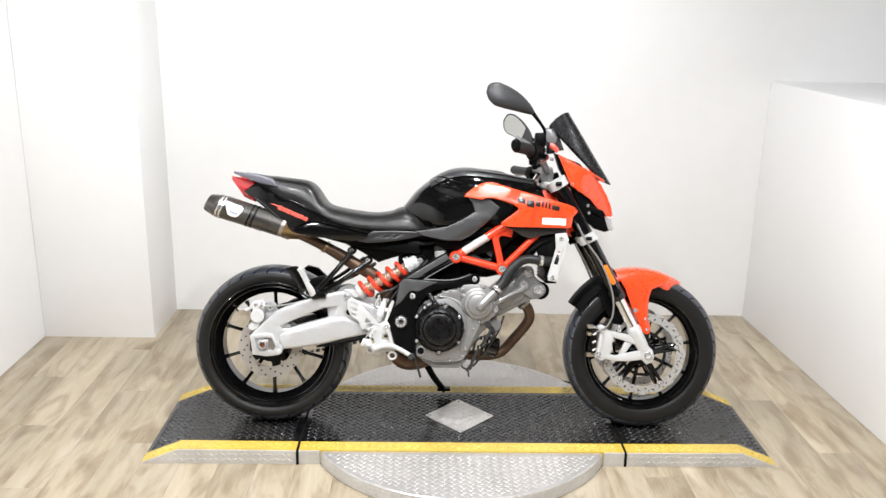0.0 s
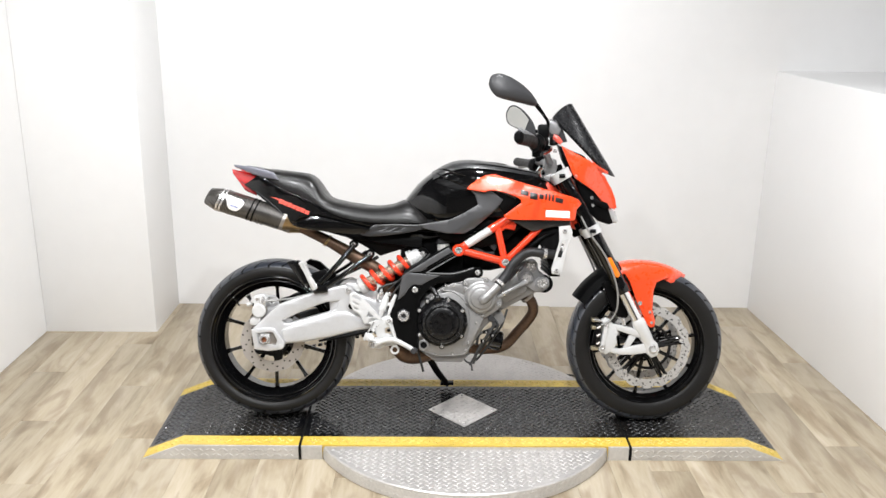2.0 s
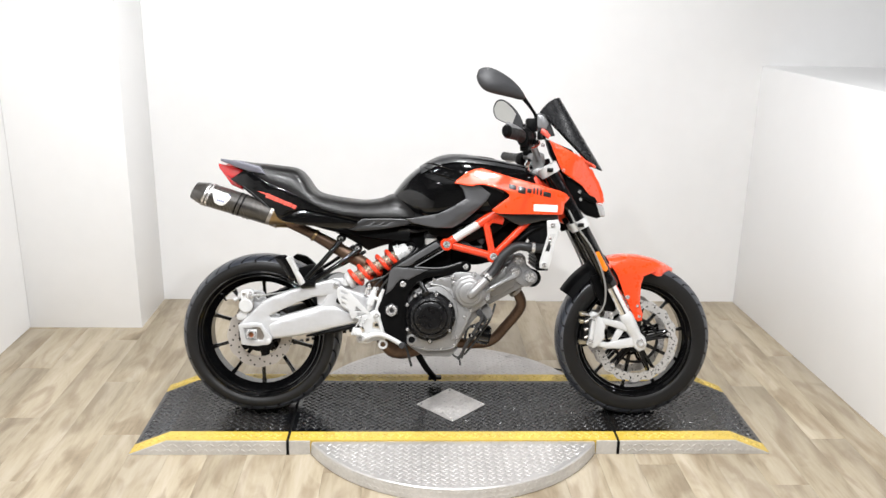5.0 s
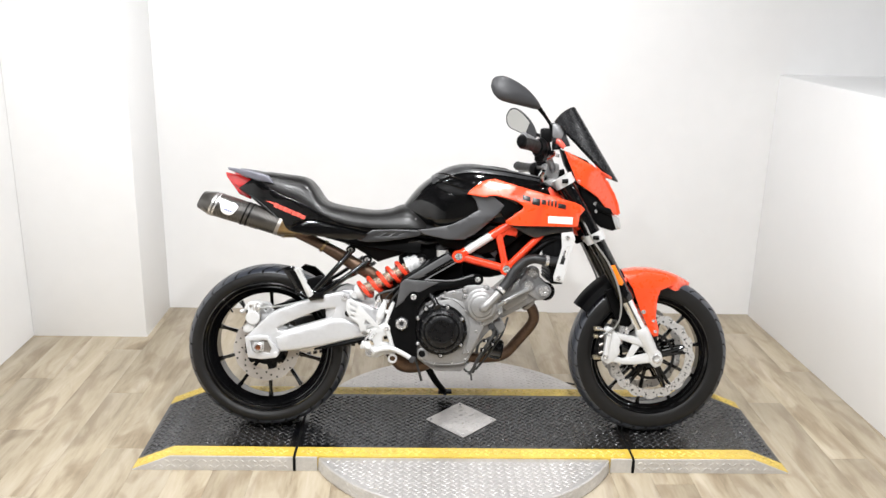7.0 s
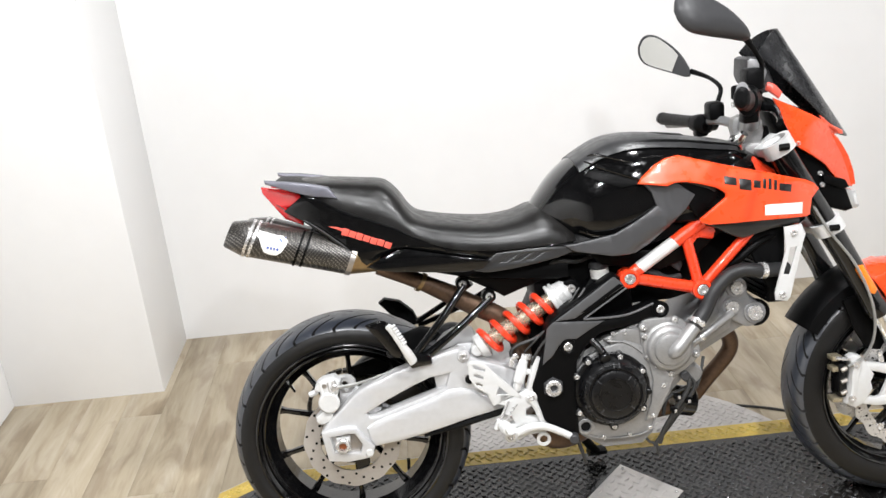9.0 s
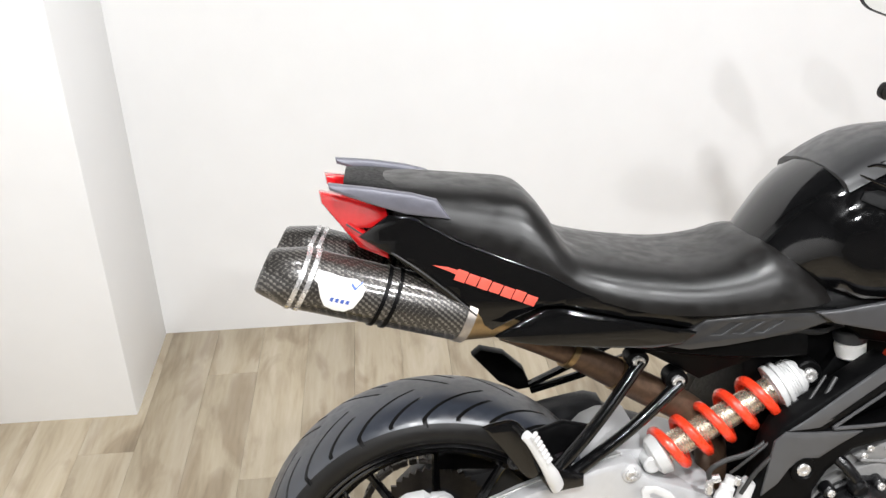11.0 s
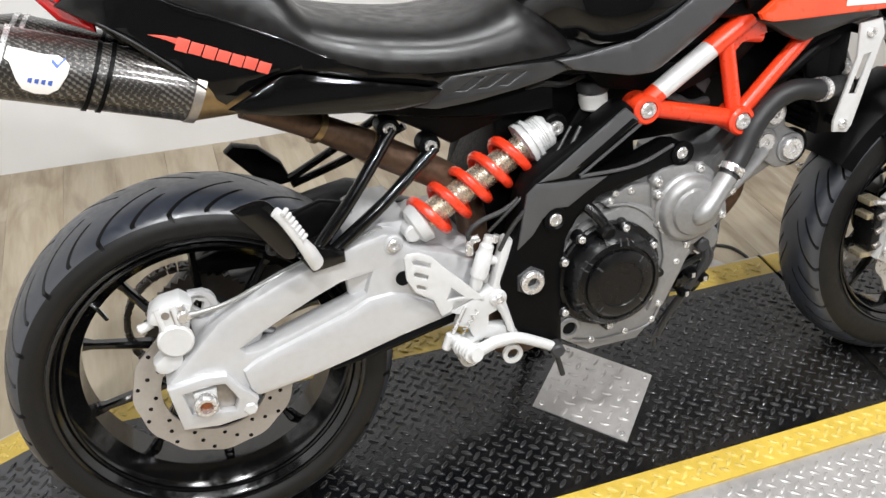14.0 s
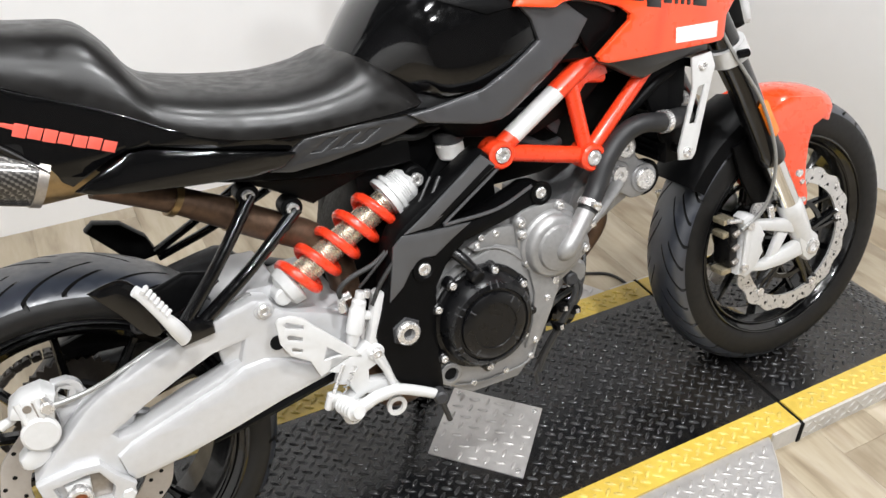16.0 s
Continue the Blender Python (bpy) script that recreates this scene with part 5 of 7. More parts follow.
wrap([(0.225, 24, 30), (0.217, 16, 22), (0.210, 30, 36)], "print", "blue", can, "", 0.0507)
for q in range(4):
    wrap([(0.247 - 0.008 * q, -10, -4), (0.242 - 0.008 * q, -12, -3)], "print", "blue", can, "", 0.0507)

# seat
SEATSHAPE = [(0, 0), (0.55, 0), (0.92, 0.0), (1.0, 0.06), (1.0, 0.25), (0.965, 0.5), (0.88, 0.72), (0.70, 0.89), (0.42, 0.975), (0, 1)]
rows = resample([(-0.06, 0.982, 0.945, 0.09, 0), (0.00, 0.979, 0.925, 0.115, 0), (0.093, 0.970, 0.882, 0.125, 0), (0.150, 0.961, 0.852, 0.132, 0), (0.185, 0.930, 0.836, 0.138, 0), (0.206, 0.898, 0.822, 0.141, 0), (0.232, 0.870, 0.808, 0.145, 0.0), (0.29, 0.853, 0.782, 0.152, 0.1), (0.347, 0.843, 0.768, 0.155, 0.2), (0.406, 0.837, 0.764, 0.155, 0.35), (0.465, 0.845, 0.764, 0.150, 0.6), (0.503, 0.862, 0.765, 0.140, 0.86), (0.530, 0.868, 0.767, 0.11, 0.90)], 40)
part("seat", loft([hull_ring(x, t, lo, h, SEATSHAPE, k) for x, t, lo, h, k in rows]), "vinyl", bike, "black vinyl dual seat")

# tail
def tail_depth(x, z):
    return -(0.125 + 0.022 * min(1, max(0, x / 0.3)) - 0.10 * max(0, -0.02 - x) - 0.10 * max(0, 0.80 - z))


TAIL = [(-0.100, 0.918), (-0.041, 0.883), (0.010, 0.837), (0.060, 0.787), (0.099, 0.754), (0.143, 0.782), (0.172, 0.795), (0.200, 0.795), (0.281, 0.772), (0.392, 0.744), (0.430, 0.752), (0.600, 0.740), (0.600, 0.768), (0.530, 0.770), (0.440, 0.770), (0.376, 0.775), (0.295, 0.792), (0.229, 0.818), (0.177, 0.850), (0.125, 0.875), (0.046, 0.908), (-0.020, 0.945), (-0.055, 0.948)]
tail = part("tail_panel", panel(TAIL, tail_depth, 0.008, (), 0.003), "black", bike, "gloss black tail panel with red print")
part("tail_panel", mirrored(panel(TAIL, tail_depth, 0.008, (), 0.003)), "black", bike)
part("tail_core", loft([hull_ring(x, t, lo, h, SEATSHAPE) for x, t, lo, h in resample([(-0.115, 0.955, 0.935, 0.04), (-0.05, 0.955, 0.875, 0.085), (0.05, 0.90, 0.80, 0.10), (0.15, 0.85, 0.75, 0.11), (0.30, 0.79, 0.70, 0.115), (0.45, 0.77, 0.67, 0.115), (0.58, 0.765, 0.66, 0.11)], 16)]), "plastic", bike)
FAIR = [(0.099, 0.755), (0.143, 0.780), (0.172, 0.793), (0.200, 0.793), (0.281, 0.772), (0.392, 0.743), (0.372, 0.722), (0.330, 0.716), (0.249, 0.724), (0.166, 0.735), (0.120, 0.745)]
part("side_fairing", panel(FAIR, lambda x, z: -0.148 - 0.007 * math.sin(math.pi * min(1, max(0, (z - 0.715) / 0.08))), 0.010, (), 0.003), "black", bike, "gloss black side fairing")
part("side_fairing", mirrored(panel(FAIR, lambda x, z: -0.148 - 0.007 * math.sin(math.pi * min(1, max(0, (z - 0.715) / 0.08))), 0.010, (), 0.003)), "black", bike)
COVER = [(0.352, 0.716), (0.407, 0.760), (0.488, 0.764), (0.575, 0.761), (0.586, 0.744), (0.552, 0.732), (0.504, 0.722), (0.440, 0.712), (0.385, 0.708)]
vents = [[(x0, 0.734), (x0 + 0.013, 0.733), (x0 + 0.040, 0.751), (x0 + 0.027, 0.753)] for x0 in (0.416, 0.448, 0.479)]
cover = part("side_cover", plate(COVER, -0.150, -0.140, vents, 0.003), "satin", bike, "dark grey slotted side cover")
part("cover_backing", plate(COVER, -0.147, -0.128, (), 0.001), "satin", cover)
part("side_cover_left", mirrored(plate(COVER, -0.150, -0.140, vents, 0.003)), "satin", bike)
SUB = [(0.300, 0.712), (0.352, 0.718), (0.400, 0.708), (0.470, 0.703), (0.556, 0.716), (0.600, 0.737), (0.60, 0.70), (0.545, 0.670), (0.504, 0.650), (0.464, 0.638), (0.425, 0.624), (0.400, 0.640), (0.353, 0.668), (0.305, 0.694)]
sub = part("subframe", plate(SUB, -0.088, 0.088, (), 0.008), "plastic", bike, "black subframe cover")
bolt((0.398, -0.094, 0.697), 0.008, sub, deep=0.006)
part("bolt_boss", rod((0.398, -0.08, 0.697), (0.398, -0.094, 0.697), 0.012, segs=20), "grey", sub)
for bx, bz in ((0.325, 0.670), (0.386, 0.632)):
    part("bolt_boss", rod((bx, -0.07, bz), (bx, -0.102, bz), 0.017, segs=20, bevel=0.003), "plastic", sub)
    bolt((bx, -0.102, bz), 0.0098, sub, deep=0.008)
part("brake_reservoir", rod((0.662, -0.085, 0.648), (0.660, -0.085, 0.676), 0.023, segs=24, bevel=0.004), "white", bike, "white plastic fluid cup")
part("reservoir_cap", rod((0.660, -0.085, 0.676), (0.659, -0.085, 0.700), 0.025, segs=24, bevel=0.004), "grey", bike)
part("loom", tube([(0.52, -0.10, 0.70), (0.56, -0.105, 0.713), (0.60, -0.10, 0.705), (0.64, -0.09, 0.712), (0.70, -0.09, 0.72)], 0.007, 8), "cable", bike)

# grab handle and tail lamp
GRAB = [(-0.140, 0.993), (-0.138, 0.984), (-0.09, 0.967), (-0.029, 0.948), (0.036, 0.938), (0.016, 0.966), (-0.02, 0.976), (-0.08, 0.986)]
grab = part("grab_handle", panel(GRAB, lambda x, z: -0.118 + 0.12 * max(0, -0.06 - x), 0.02, (), 0.005), "bluegrey", bike, "blue-grey moulded grab handle")
part("grab_side", mirrored(panel(GRAB, lambda x, z: -0.118 + 0.12 * max(0, -0.06 - x), 0.02, (), 0.005)), "bluegrey", grab)
part("grab_core", loft([hull_ring(x, t, lo, h, SEATSHAPE) for x, t, lo, h in resample([(-0.12, 0.988, 0.980, 0.07), (-0.06, 0.982, 0.960, 0.11), (0.02, 0.968, 0.93, 0.112)], 8)]), "plastic", grab)
LAMP = [(-0.160, 0.966), (-0.158, 0.950), (-0.125, 0.910), (-0.105, 0.886), (-0.058, 0.866), (-0.060, 0.880), (-0.100, 0.914), (-0.052, 0.915), (-0.062, 0.945), (-0.105, 0.956)]
LAMP = [(x + 0.004, z + 0.010) for x, z in LAMP]
tl = part("tail_lamp", panel(LAMP, lambda x, z: -0.070 - 0.25 * max(0, x + 0.15), 0.03, (), 0.006), "glassred", bike, "red tail lamp lens")
part("lamp_side", mirrored(panel(LAMP, lambda x, z: -0.070 - 0.25 * max(0, x + 0.15), 0.03, (), 0.006)), "glassred", tl)
part("lamp_core", box(-0.13, -0.06, -0.07, 0.07, 0.925, 0.955, 0.01), "glassred", tl)
part("seam", tube([(-0.118, -0.098, 0.932), (-0.03, -0.132, 0.880), (0.03, -0.137, 0.830), (0.075, -0.139, 0.785)], 0.0014, 6), "grey", bike)

# red lettering on the tail becomes a slanting set of touching strokes
on_tail = lambda x, z: tail_depth(x, z) - 0.0046
for k, (lo, hi) in enumerate(((-0.0095, 0.0085), (-0.0085, 0.0075), (-0.0090, 0.0080), (-0.0080, 0.0070), (-0.0090, 0.0070), (-0.0080, 0.0080), (-0.0085, 0.0065))):
    x0, z0 = 0.040 + 0.0170 * k, 0.8560 - 0.0074 * k
    bar = [(x0 + 0.0065, z0 + hi), (x0 + 0.0220, z0 + hi - 0.0068), (x0 + 0.0152, z0 + lo - 0.0066), (x0, z0 + lo)]
    part("print", panel(bar, on_tail, 0.0012, (), 0.0002), "redprint", tail, "faded red print" if k == 0 else "")
part("print", panel([(0.008, 0.872), (0.030, 0.868), (0.062, 0.856), (0.048, 0.852), (0.030, 0.862)], on_tail, 0.001, (), 0.0002), "redprint", tail)

# passenger footrests
peg = part("footrest_hanger", tube([(0.331, -0.10, 0.669), (0.26, -0.125, 0.585), (0.19, -0.135, 0.508)], [0.010, 0.0095, 0.011], 12), "rim", bike, "black tubular footrest hanger")
part("hanger_bar", tube([(0.393, -0.10, 0.630), (0.31, -0.125, 0.570), (0.215, -0.135, 0.503)], [0.010, 0.0095, 0.011], 12), "rim", peg)
part("hanger_joint", plate([(0.165, 0.515), (0.19, 0.524), (0.235, 0.512), (0.235, 0.492), (0.185, 0.484)], -0.150, -0.120, (), 0.006), "rim", peg)
part("footrest", tube([(0.139, -0.192, 0.607), (0.150, -0.190, 0.592), (0.168, -0.186, 0.556), (0.180, -0.178, 0.532), (0.190, -0.168, 0.508)], [0.0080, 0.0090, 0.0090, 0.0120, 0.0120], 12, flat=0.72), "white_alloy", bike, "folded pale alloy passenger footrest")
for k in range(7):
    t = k / 7
    part("footrest_rib", rod((0.147 + 0.026 * t, -0.200 + 0.008 * t, 0.604 - 0.052 * t), (0.155 + 0.026 * t, -0.188 + 0.008 * t, 0.606 - 0.052 * t), 0.0034, segs=8), "white_alloy", peg)
part("hugger_wing", plate([(0.083, 0.603), (0.105, 0.609), (0.125, 0.611), (0.140, 0.602), (0.160, 0.572), (0.166, 0.524), (0.145, 0.520), (0.115, 0.562)], -0.160, -0.146, (), 0.006, 3), "rim", bike, "gloss black heel plate")
lp = part("left_footrest_hanger", tube([(0.358, 0.10, 0.625), (0.28, 0.14, 0.565), (0.207, 0.165, 0.518)], 0.0075, 10), "rim", bike, "black tubular footrest hanger")
part("hanger_bar", tube([(0.403, 0.10, 0.604), (0.31, 0.14, 0.548), (0.210, 0.168, 0.505)], 0.0075, 10), "rim", lp)
part("left_footrest", panel([(0.104, 0.572), (0.120, 0.584), (0.162, 0.574), (0.198, 0.543), (0.212, 0.508), (0.186, 0.505), (0.152, 0.521)], lambda x, z: 0.20 - 0.2 * (0.594 - z), 0.03, [], 0.006), "plastic", bike, "folded black passenger footrest")

# rider's footrest, brake pedal and master cylinder
HEEL = [(0.317, 0.488), (0.322, 0.494), (0.341, 0.493), (0.360, 0.483), (0.371, 0.469), (0.443, 0.394), (0.438, 0.388), (0.421, 0.398), (0.393, 0.403), (0.387, 0.385), (0.371, 0.378), (0.359, 0.410), (0.331, 0.429), (0.319, 0.452)]
rs = part("heel_guard", plate(HEEL, -0.166, -0.160, ([(0.328, 0.482), (0.333, 0.485), (0.358, 0.472), (0.356, 0.466), (0.331, 0.475)], [(0.330, 0.461), (0.335, 0.463), (0.353, 0.453), (0.351, 0.447), (0.332, 0.455)], [(0.333, 0.440), (0.337, 0.441), (0.350, 0.434), (0.348, 0.429), (0.335, 0.434)], [(0.388, 0.425), (0.408, 0.405), (0.380, 0.405)]), 0.0015), "white_alloy", bike, "pale alloy heel guard and footrest bracket")
part("bracket", plate([(0.378, 0.384), (0.434, 0.401), (0.454, 0.410), (0.476, 0.406), (0.482, 0.377), (0.499, 0.317), (0.494, 0.298), (0.452, 0.297), (0.429, 0.286), (0.405, 0.290), (0.390, 0.305), (0.400, 0.322), (0.420, 0.330), (0.412, 0.348), (0.395, 0.354), (0.402, 0.372)], -0.166, -0.142, ([(0.449, 0.363), (0.468, 0.370), (0.478, 0.338), (0.448, 0.344)], [(0.425, 0.318), (0.440, 0.322), (0.462, 0.316), (0.445, 0.308)]), 0.005), "white_alloy", rs)
part("bracket_rib", tube([(0.458, -0.167, 0.396), (0.474, -0.168, 0.360), (0.488, -0.168, 0.318)], [0.009, 0.006, 0.007], 10), "white_alloy", rs)
part("bracket_eye", rod((0.463, -0.142, 0.392), (0.463, -0.171, 0.392), 0.0155, 0.0145, 24, 0.003), "white_alloy", rs)
bolt((0.463, -0.171, 0.392), 0.008, rs, deep=0.005)
part("toe_peg", tube([(0.390, -0.160, 0.330), (0.394, -0.205, 0.336), (0.402, -0.235, 0.342)], [0.012, 0.013, 0.011], 12), "white_alloy", rs, "pale alloy footrest")
for k in range(5):
    part("peg_rib", lathe([(-0.002, 0.010), (-0.001, 0.0148), (0.001, 0.0148), (0.002, 0.010)], (0.392 + 0.0016 * k, -0.190 - 0.009 * k, 0.334 + 0.0014 * k), (0.15, -1, 0.12), 14, closed=True), "white_alloy", rs)
part("pivot_eye", rod((0.406, -0.192, 0.309), (0.406, -0.145, 0.309), 0.0165, segs=24, bevel=0.003), "white_alloy", rs)
bolt((0.406, -0.192, 0.309), 0.009, rs)
part("link", rod((0.374, -0.165, 0.318), (0.384, -0.165, 0.345), 0.0075, segs=12, bevel=0.002), "white_alloy", rs)
part("link_rod", rod((0.384, -0.168, 0.343), (0.408, -0.168, 0.388), 0.0032, segs=8), "bolt", rs)
part("return_spring", tube([(0.380 + 0.0022 * q + 0.004 * math.cos(q * 1.9), -0.172 + 0.004 * math.sin(q * 1.9), 0.318 + 0.0030 * q) for q in range(22)], 0.0012, 6, 2), "bolt", rs)
part("brake_pedal", tube([(0.406, -0.176, 0.305), (0.430, -0.179, 0.314), (0.455, -0.180, 0.322), (0.488, -0.180, 0.321), (0.524, -0.179, 0.304), (0.550, -0.178, 0.289)], [0.0125, 0.0105, 0.0098, 0.0092, 0.0088, 0.0085], 12), "white_alloy", bike, "pale alloy brake pedal")
part("pedal_tip", rod((0.556, -0.193, 0.284), (0.560, -0.163, 0.283), 0.0115, segs=16, bevel=0.003), "grey", bike)
part("stand_stop_ring", lathe([(0, 0.010), (0, 0.017), (0.006, 0.017), (0.006, 0.010)], (0.486, -0.164, 0.284), (0, -1, 0), 24, closed=True), "white_alloy", bike)
mc = part("master_cylinder", lathe([(0, 0), (0, 0.0085), (0.004, 0.0105), (0.020, 0.0105), (0.022, 0.0135), (0.060, 0.0135), (0.063, 0.0115), (0.074, 0.0115), (0.078, 0.0085), (0.090, 0.0085), (0.090, 0)], (0.430, -0.152, 0.408), (0.028, 0, 0.088), 20), "white_alloy", bike, "pale alloy brake master cylinder")
part("cylinder_lug", rod((0.448, -0.152, 0.455), (0.466, -0.152, 0.450), 0.0075, segs=12), "white_alloy", mc)
part("bracket_post", plate([(0.474, 0.486), (0.482, 0.491), (0.492, 0.484), (0.474, 0.424), (0.474, 0.398), (0.458, 0.392), (0.452, 0.404), (0.459, 0.428)], -0.166, -0.140, (), 0.007), "white_alloy", rs)
part("post_bolt", rod((0.466, -0.158, 0.496), (0.463, -0.158, 0.484), 0.006, segs=8, bevel=0.001), "bolt", mc)
part("banjo", tube([(0.424, -0.150, 0.468), (0.426, -0.150, 0.488), (0.440, -0.152, 0.494)], 0.0062, 10), "bolt", bike)
part("rear_brake_hose", tube([(0.426, -0.150, 0.486), (0.424, -0.150, 0.505), (0.445, -0.150, 0.520), (0.485, -0.150, 0.532), (0.520, -0.145, 0.556), (0.560, -0.130, 0.605)], 0.0042, 10), "cable", bike, "black rubber brake hose")
part("cable", tube([(0.575, -0.156, 0.44), (0.566, -0.158, 0.38), (0.566, -0.158, 0.30)], 0.004, 8), "cable", bike)
part("clutch_cable", tube([(0.612, -0.140, 0.640), (0.570, -0.160, 0.592), (0.520, -0.168, 0.545), (0.486, -0.166, 0.505), (0.470, -0.160, 0.470)], 0.0036, 8), "cable", bike)
part("sensor_cable", tube([(0.600, -0.132, 0.640), (0.555, -0.150, 0.590), (0.505, -0.158, 0.548), (0.470, -0.155, 0.515), (0.456, -0.150, 0.500)], 0.0026, 8), "cable", bike)
part("lower_pipe", rod((0.570, -0.135, 0.275), (0.592, -0.135, 0.196), 0.0048, segs=10), "cable", bike)

# side stand, on the far side
stand = part("side_stand", tube([(0.600, 0.10, 0.225), (0.645, 0.150, 0.135), (0.690, 0.205, 0.068)], [0.014, 0.013, 0.012], 12), "plastic", bike, "black steel side stand")
part("stand_foot", plate([(0.660, 0.066), (0.715, 0.068), (0.715, 0.078), (0.665, 0.080)], 0.185, 0.232, (), 0.003), "plastic", stand)

# tank
TANKSHAPE = [(0, 0), (0.6, 0), (0.95, 0.0), (1.0, 0.08), (1.0, 0.30), (0.985, 0.50), (0.93, 0.68), (0.80, 0.83), (0.58, 0.93), (0.30, 0.985), (0, 1)]
rows = resample([(0.512, 0.862, 0.770, 0.105, 0.82), (0.546, 0.912, 0.772, 0.125, 0.55), (0.580, 0.948, 0.775, 0.138, 0.32), (0.625, 0.981, 0.778, 0.148, 0.15), (0.690, 1.014, 0.782, 0.156, 0), (0.761, 1.023, 0.80, 0.162, 0), (0.849, 1.013, 0.82, 0.158, 0), (0.922, 1.000, 0.83, 0.145, 0), (1.000, 0.982, 0.84, 0.12, 0), (1.055, 0.955, 0.85, 0.09, 0), (1.080, 0.935, 0.86, 0.07, 0)], 44)
tank = part("fuel_tank", loft([hull_ring(x, t, lo, h, TANKSHAPE, k) for x, t, lo, h, k in rows]), "black", bike, "gloss black fuel tank")
part("tank_rail", tube([(0.665, -0.108, 0.986), (0.72, -0.109, 0.998), (0.80, -0.110, 1.003), (0.92, -0.095, 0.988), (1.02, -0.075, 0.968)], [0.002, 0.005, 0.007, 0.007, 0.005], 10), "plastic", tank)


def tank_side(x, z):
    """Half width of the leaning tank at a place."""
    row = [np.interp(x, [r[0] + r[4] * (r[1] - z) for r in rows], [r[k] for r in rows]) for k in (1, 2, 3)]
    share = (z - row[1]) / (row[0] - row[1])
    return -float(row[2] * np.interp(share, [h for w, h in TANKSHAPE[2:]], [w for w, h in TANKSHAPE[2:]]))


POCKET = [(0.630, 0.938), (0.637, 0.949), (0.655, 0.951), (0.734, 0.930), (0.760, 0.913), (0.705, 0.907), (0.658, 0.925)]
# no hollow is cut: a dark plate stands for its shade
pocket = part("tank_pocket", panel(POCKET, lambda x, z: tank_side(x, z) - 0.0005, 0.004, (), 0.001, 0.015), "plastic", tank, "matt black plate for the shaded hollow in the tank")
for pts in ([(0.629, 0.939), (0.658, 0.925), (0.705, 0.906), (0.748, 0.888), (0.776, 0.868), (0.785, 0.850)], [(0.639, 0.950), (0.656, 0.952), (0.700, 0.940), (0.738, 0.929)]):
    part("pocket_edge", tube([(x, tank_side(x, z) + 0.0008, z) for x, z in pts], [0.0012] + [0.0028] * (len(pts) - 2) + [0.0012], 8), "black", pocket)
part("tank_top", loft([hull_ring(x, t + 0.0025, lo + (t - lo) * 0.86, h * 0.79, [(0, 0), (0.9, 0.0), (1.0, 0.02), (0.92, 0.40), (0.72, 0.70), (0.38, 0.92), (0, 1)], k) for x, t, lo, h, k in rows[12:36]]), "satin", tank, "satin dark grey tank top")
part("filler_cap", lathe([(0, 0), (0, 0.045), (0.006, 0.044), (0.009, 0.036), (0.009, 0)], (0.86, 0, 1.006), (0.13, 0, 1), 36), "plastic", tank)


def shroud_depth(x, z):
    return -(0.182 - 0.9 * max(0, z - 0.885) ** 1.35 - 0.16 * max(0, x - 1.10) - 0.10 * max(0, 0.80 - x))


SHROUD = [(0.742, 0.914), (0.752, 0.928), (0.786, 0.954), (0.812, 0.966), (0.842, 0.971), (0.946, 0.941), (1.038, 0.912), (1.128, 0.880), (1.150, 0.868), (1.164, 0.851), (1.145, 0.828), (1.140, 0.788), (1.132, 0.783), (1.030, 0.787), (0.900, 0.791), (0.884, 0.797), (0.878, 0.808), (0.912, 0.838), (0.940, 0.862), (0.941, 0.872), (0.922, 0.888), (0.885, 0.902), (0.849, 0.910), (0.825, 0.910), (0.807, 0.904)]
shroud = part("tank_shroud", panel(SHROUD, shroud_depth, 0.012, (), 0.004, 0.018), "red", bike, "orange-red tank shroud with black lettering")
part("tank_shroud", mirrored(panel(SHROUD, shroud_depth, 0.012, (), 0.004, 0.018)), "red", bike, "orange-red tank shroud")
part("shroud_core", loft([hull_ring(x, t, lo, h, SEATSHAPE) for x, t, lo, h in ((0.78, 0.92, 0.80, 0.140), (0.90, 0.93, 0.79, 0.150), (1.05, 0.90, 0.785, 0.150), (1.13, 0.87, 0.785, 0.13))]), "plastic", bike)
SCOOP = [(0.812, 0.930), (0.860, 0.921), (0.906, 0.905), (0.945, 0.880), (0.912, 0.838), (0.878, 0.812), (0.860, 0.850), (0.835, 0.895)]
scoop = part("air_scoop", panel(SCOOP, lambda x, z: -0.158, 0.012, (), 0.004), "plastic", bike, "black air intake trim")
part("scoop_edge", tube([(0.832, -0.166, 0.915), (0.870, -0.169, 0.906), (0.905, -0.169, 0.892), (0.922, -0.168, 0.880)], 0.0040, 8), "grey", scoop)


def knee_depth(x, z):
    """Drawn in towards the alloy tube below it; a crease runs up from the tank's corner."""
    gap = -0.6 * (x - 0.717) + 0.8 * (z - 0.656)
    fold = min(1, max(0, ((x - 0.80) * 0.55 + (z - 0.83) * 0.83 + 0.02) / 0.06))
    return -0.150 - 0.018 * min(1, max(0, (x - 0.56) / 0.12)) + 0.050 * min(1, max(0, (0.062 - gap) / 0.042)) + 0.006 * fold


KNEE = [(0.566, 0.764), (0.600, 0.768), (0.684, 0.787), (0.735, 0.816), (0.784, 0.852), (0.774, 0.890), (0.745, 0.926), (0.812, 0.928), (0.835, 0.908), (0.876, 0.873), (0.853, 0.835), (0.818, 0.795), (0.773, 0.750), (0.736, 0.726), (0.674, 0.727), (0.592, 0.745)]
part("knee_panel", panel(KNEE, knee_depth, 0.010, (), 0.003, 0.018), "kneegrey", bike, "grey plastic knee panel")
part("knee_panel", mirrored(panel(KNEE, knee_depth, 0.010, (), 0.003, 0.018)), "kneegrey", bike)
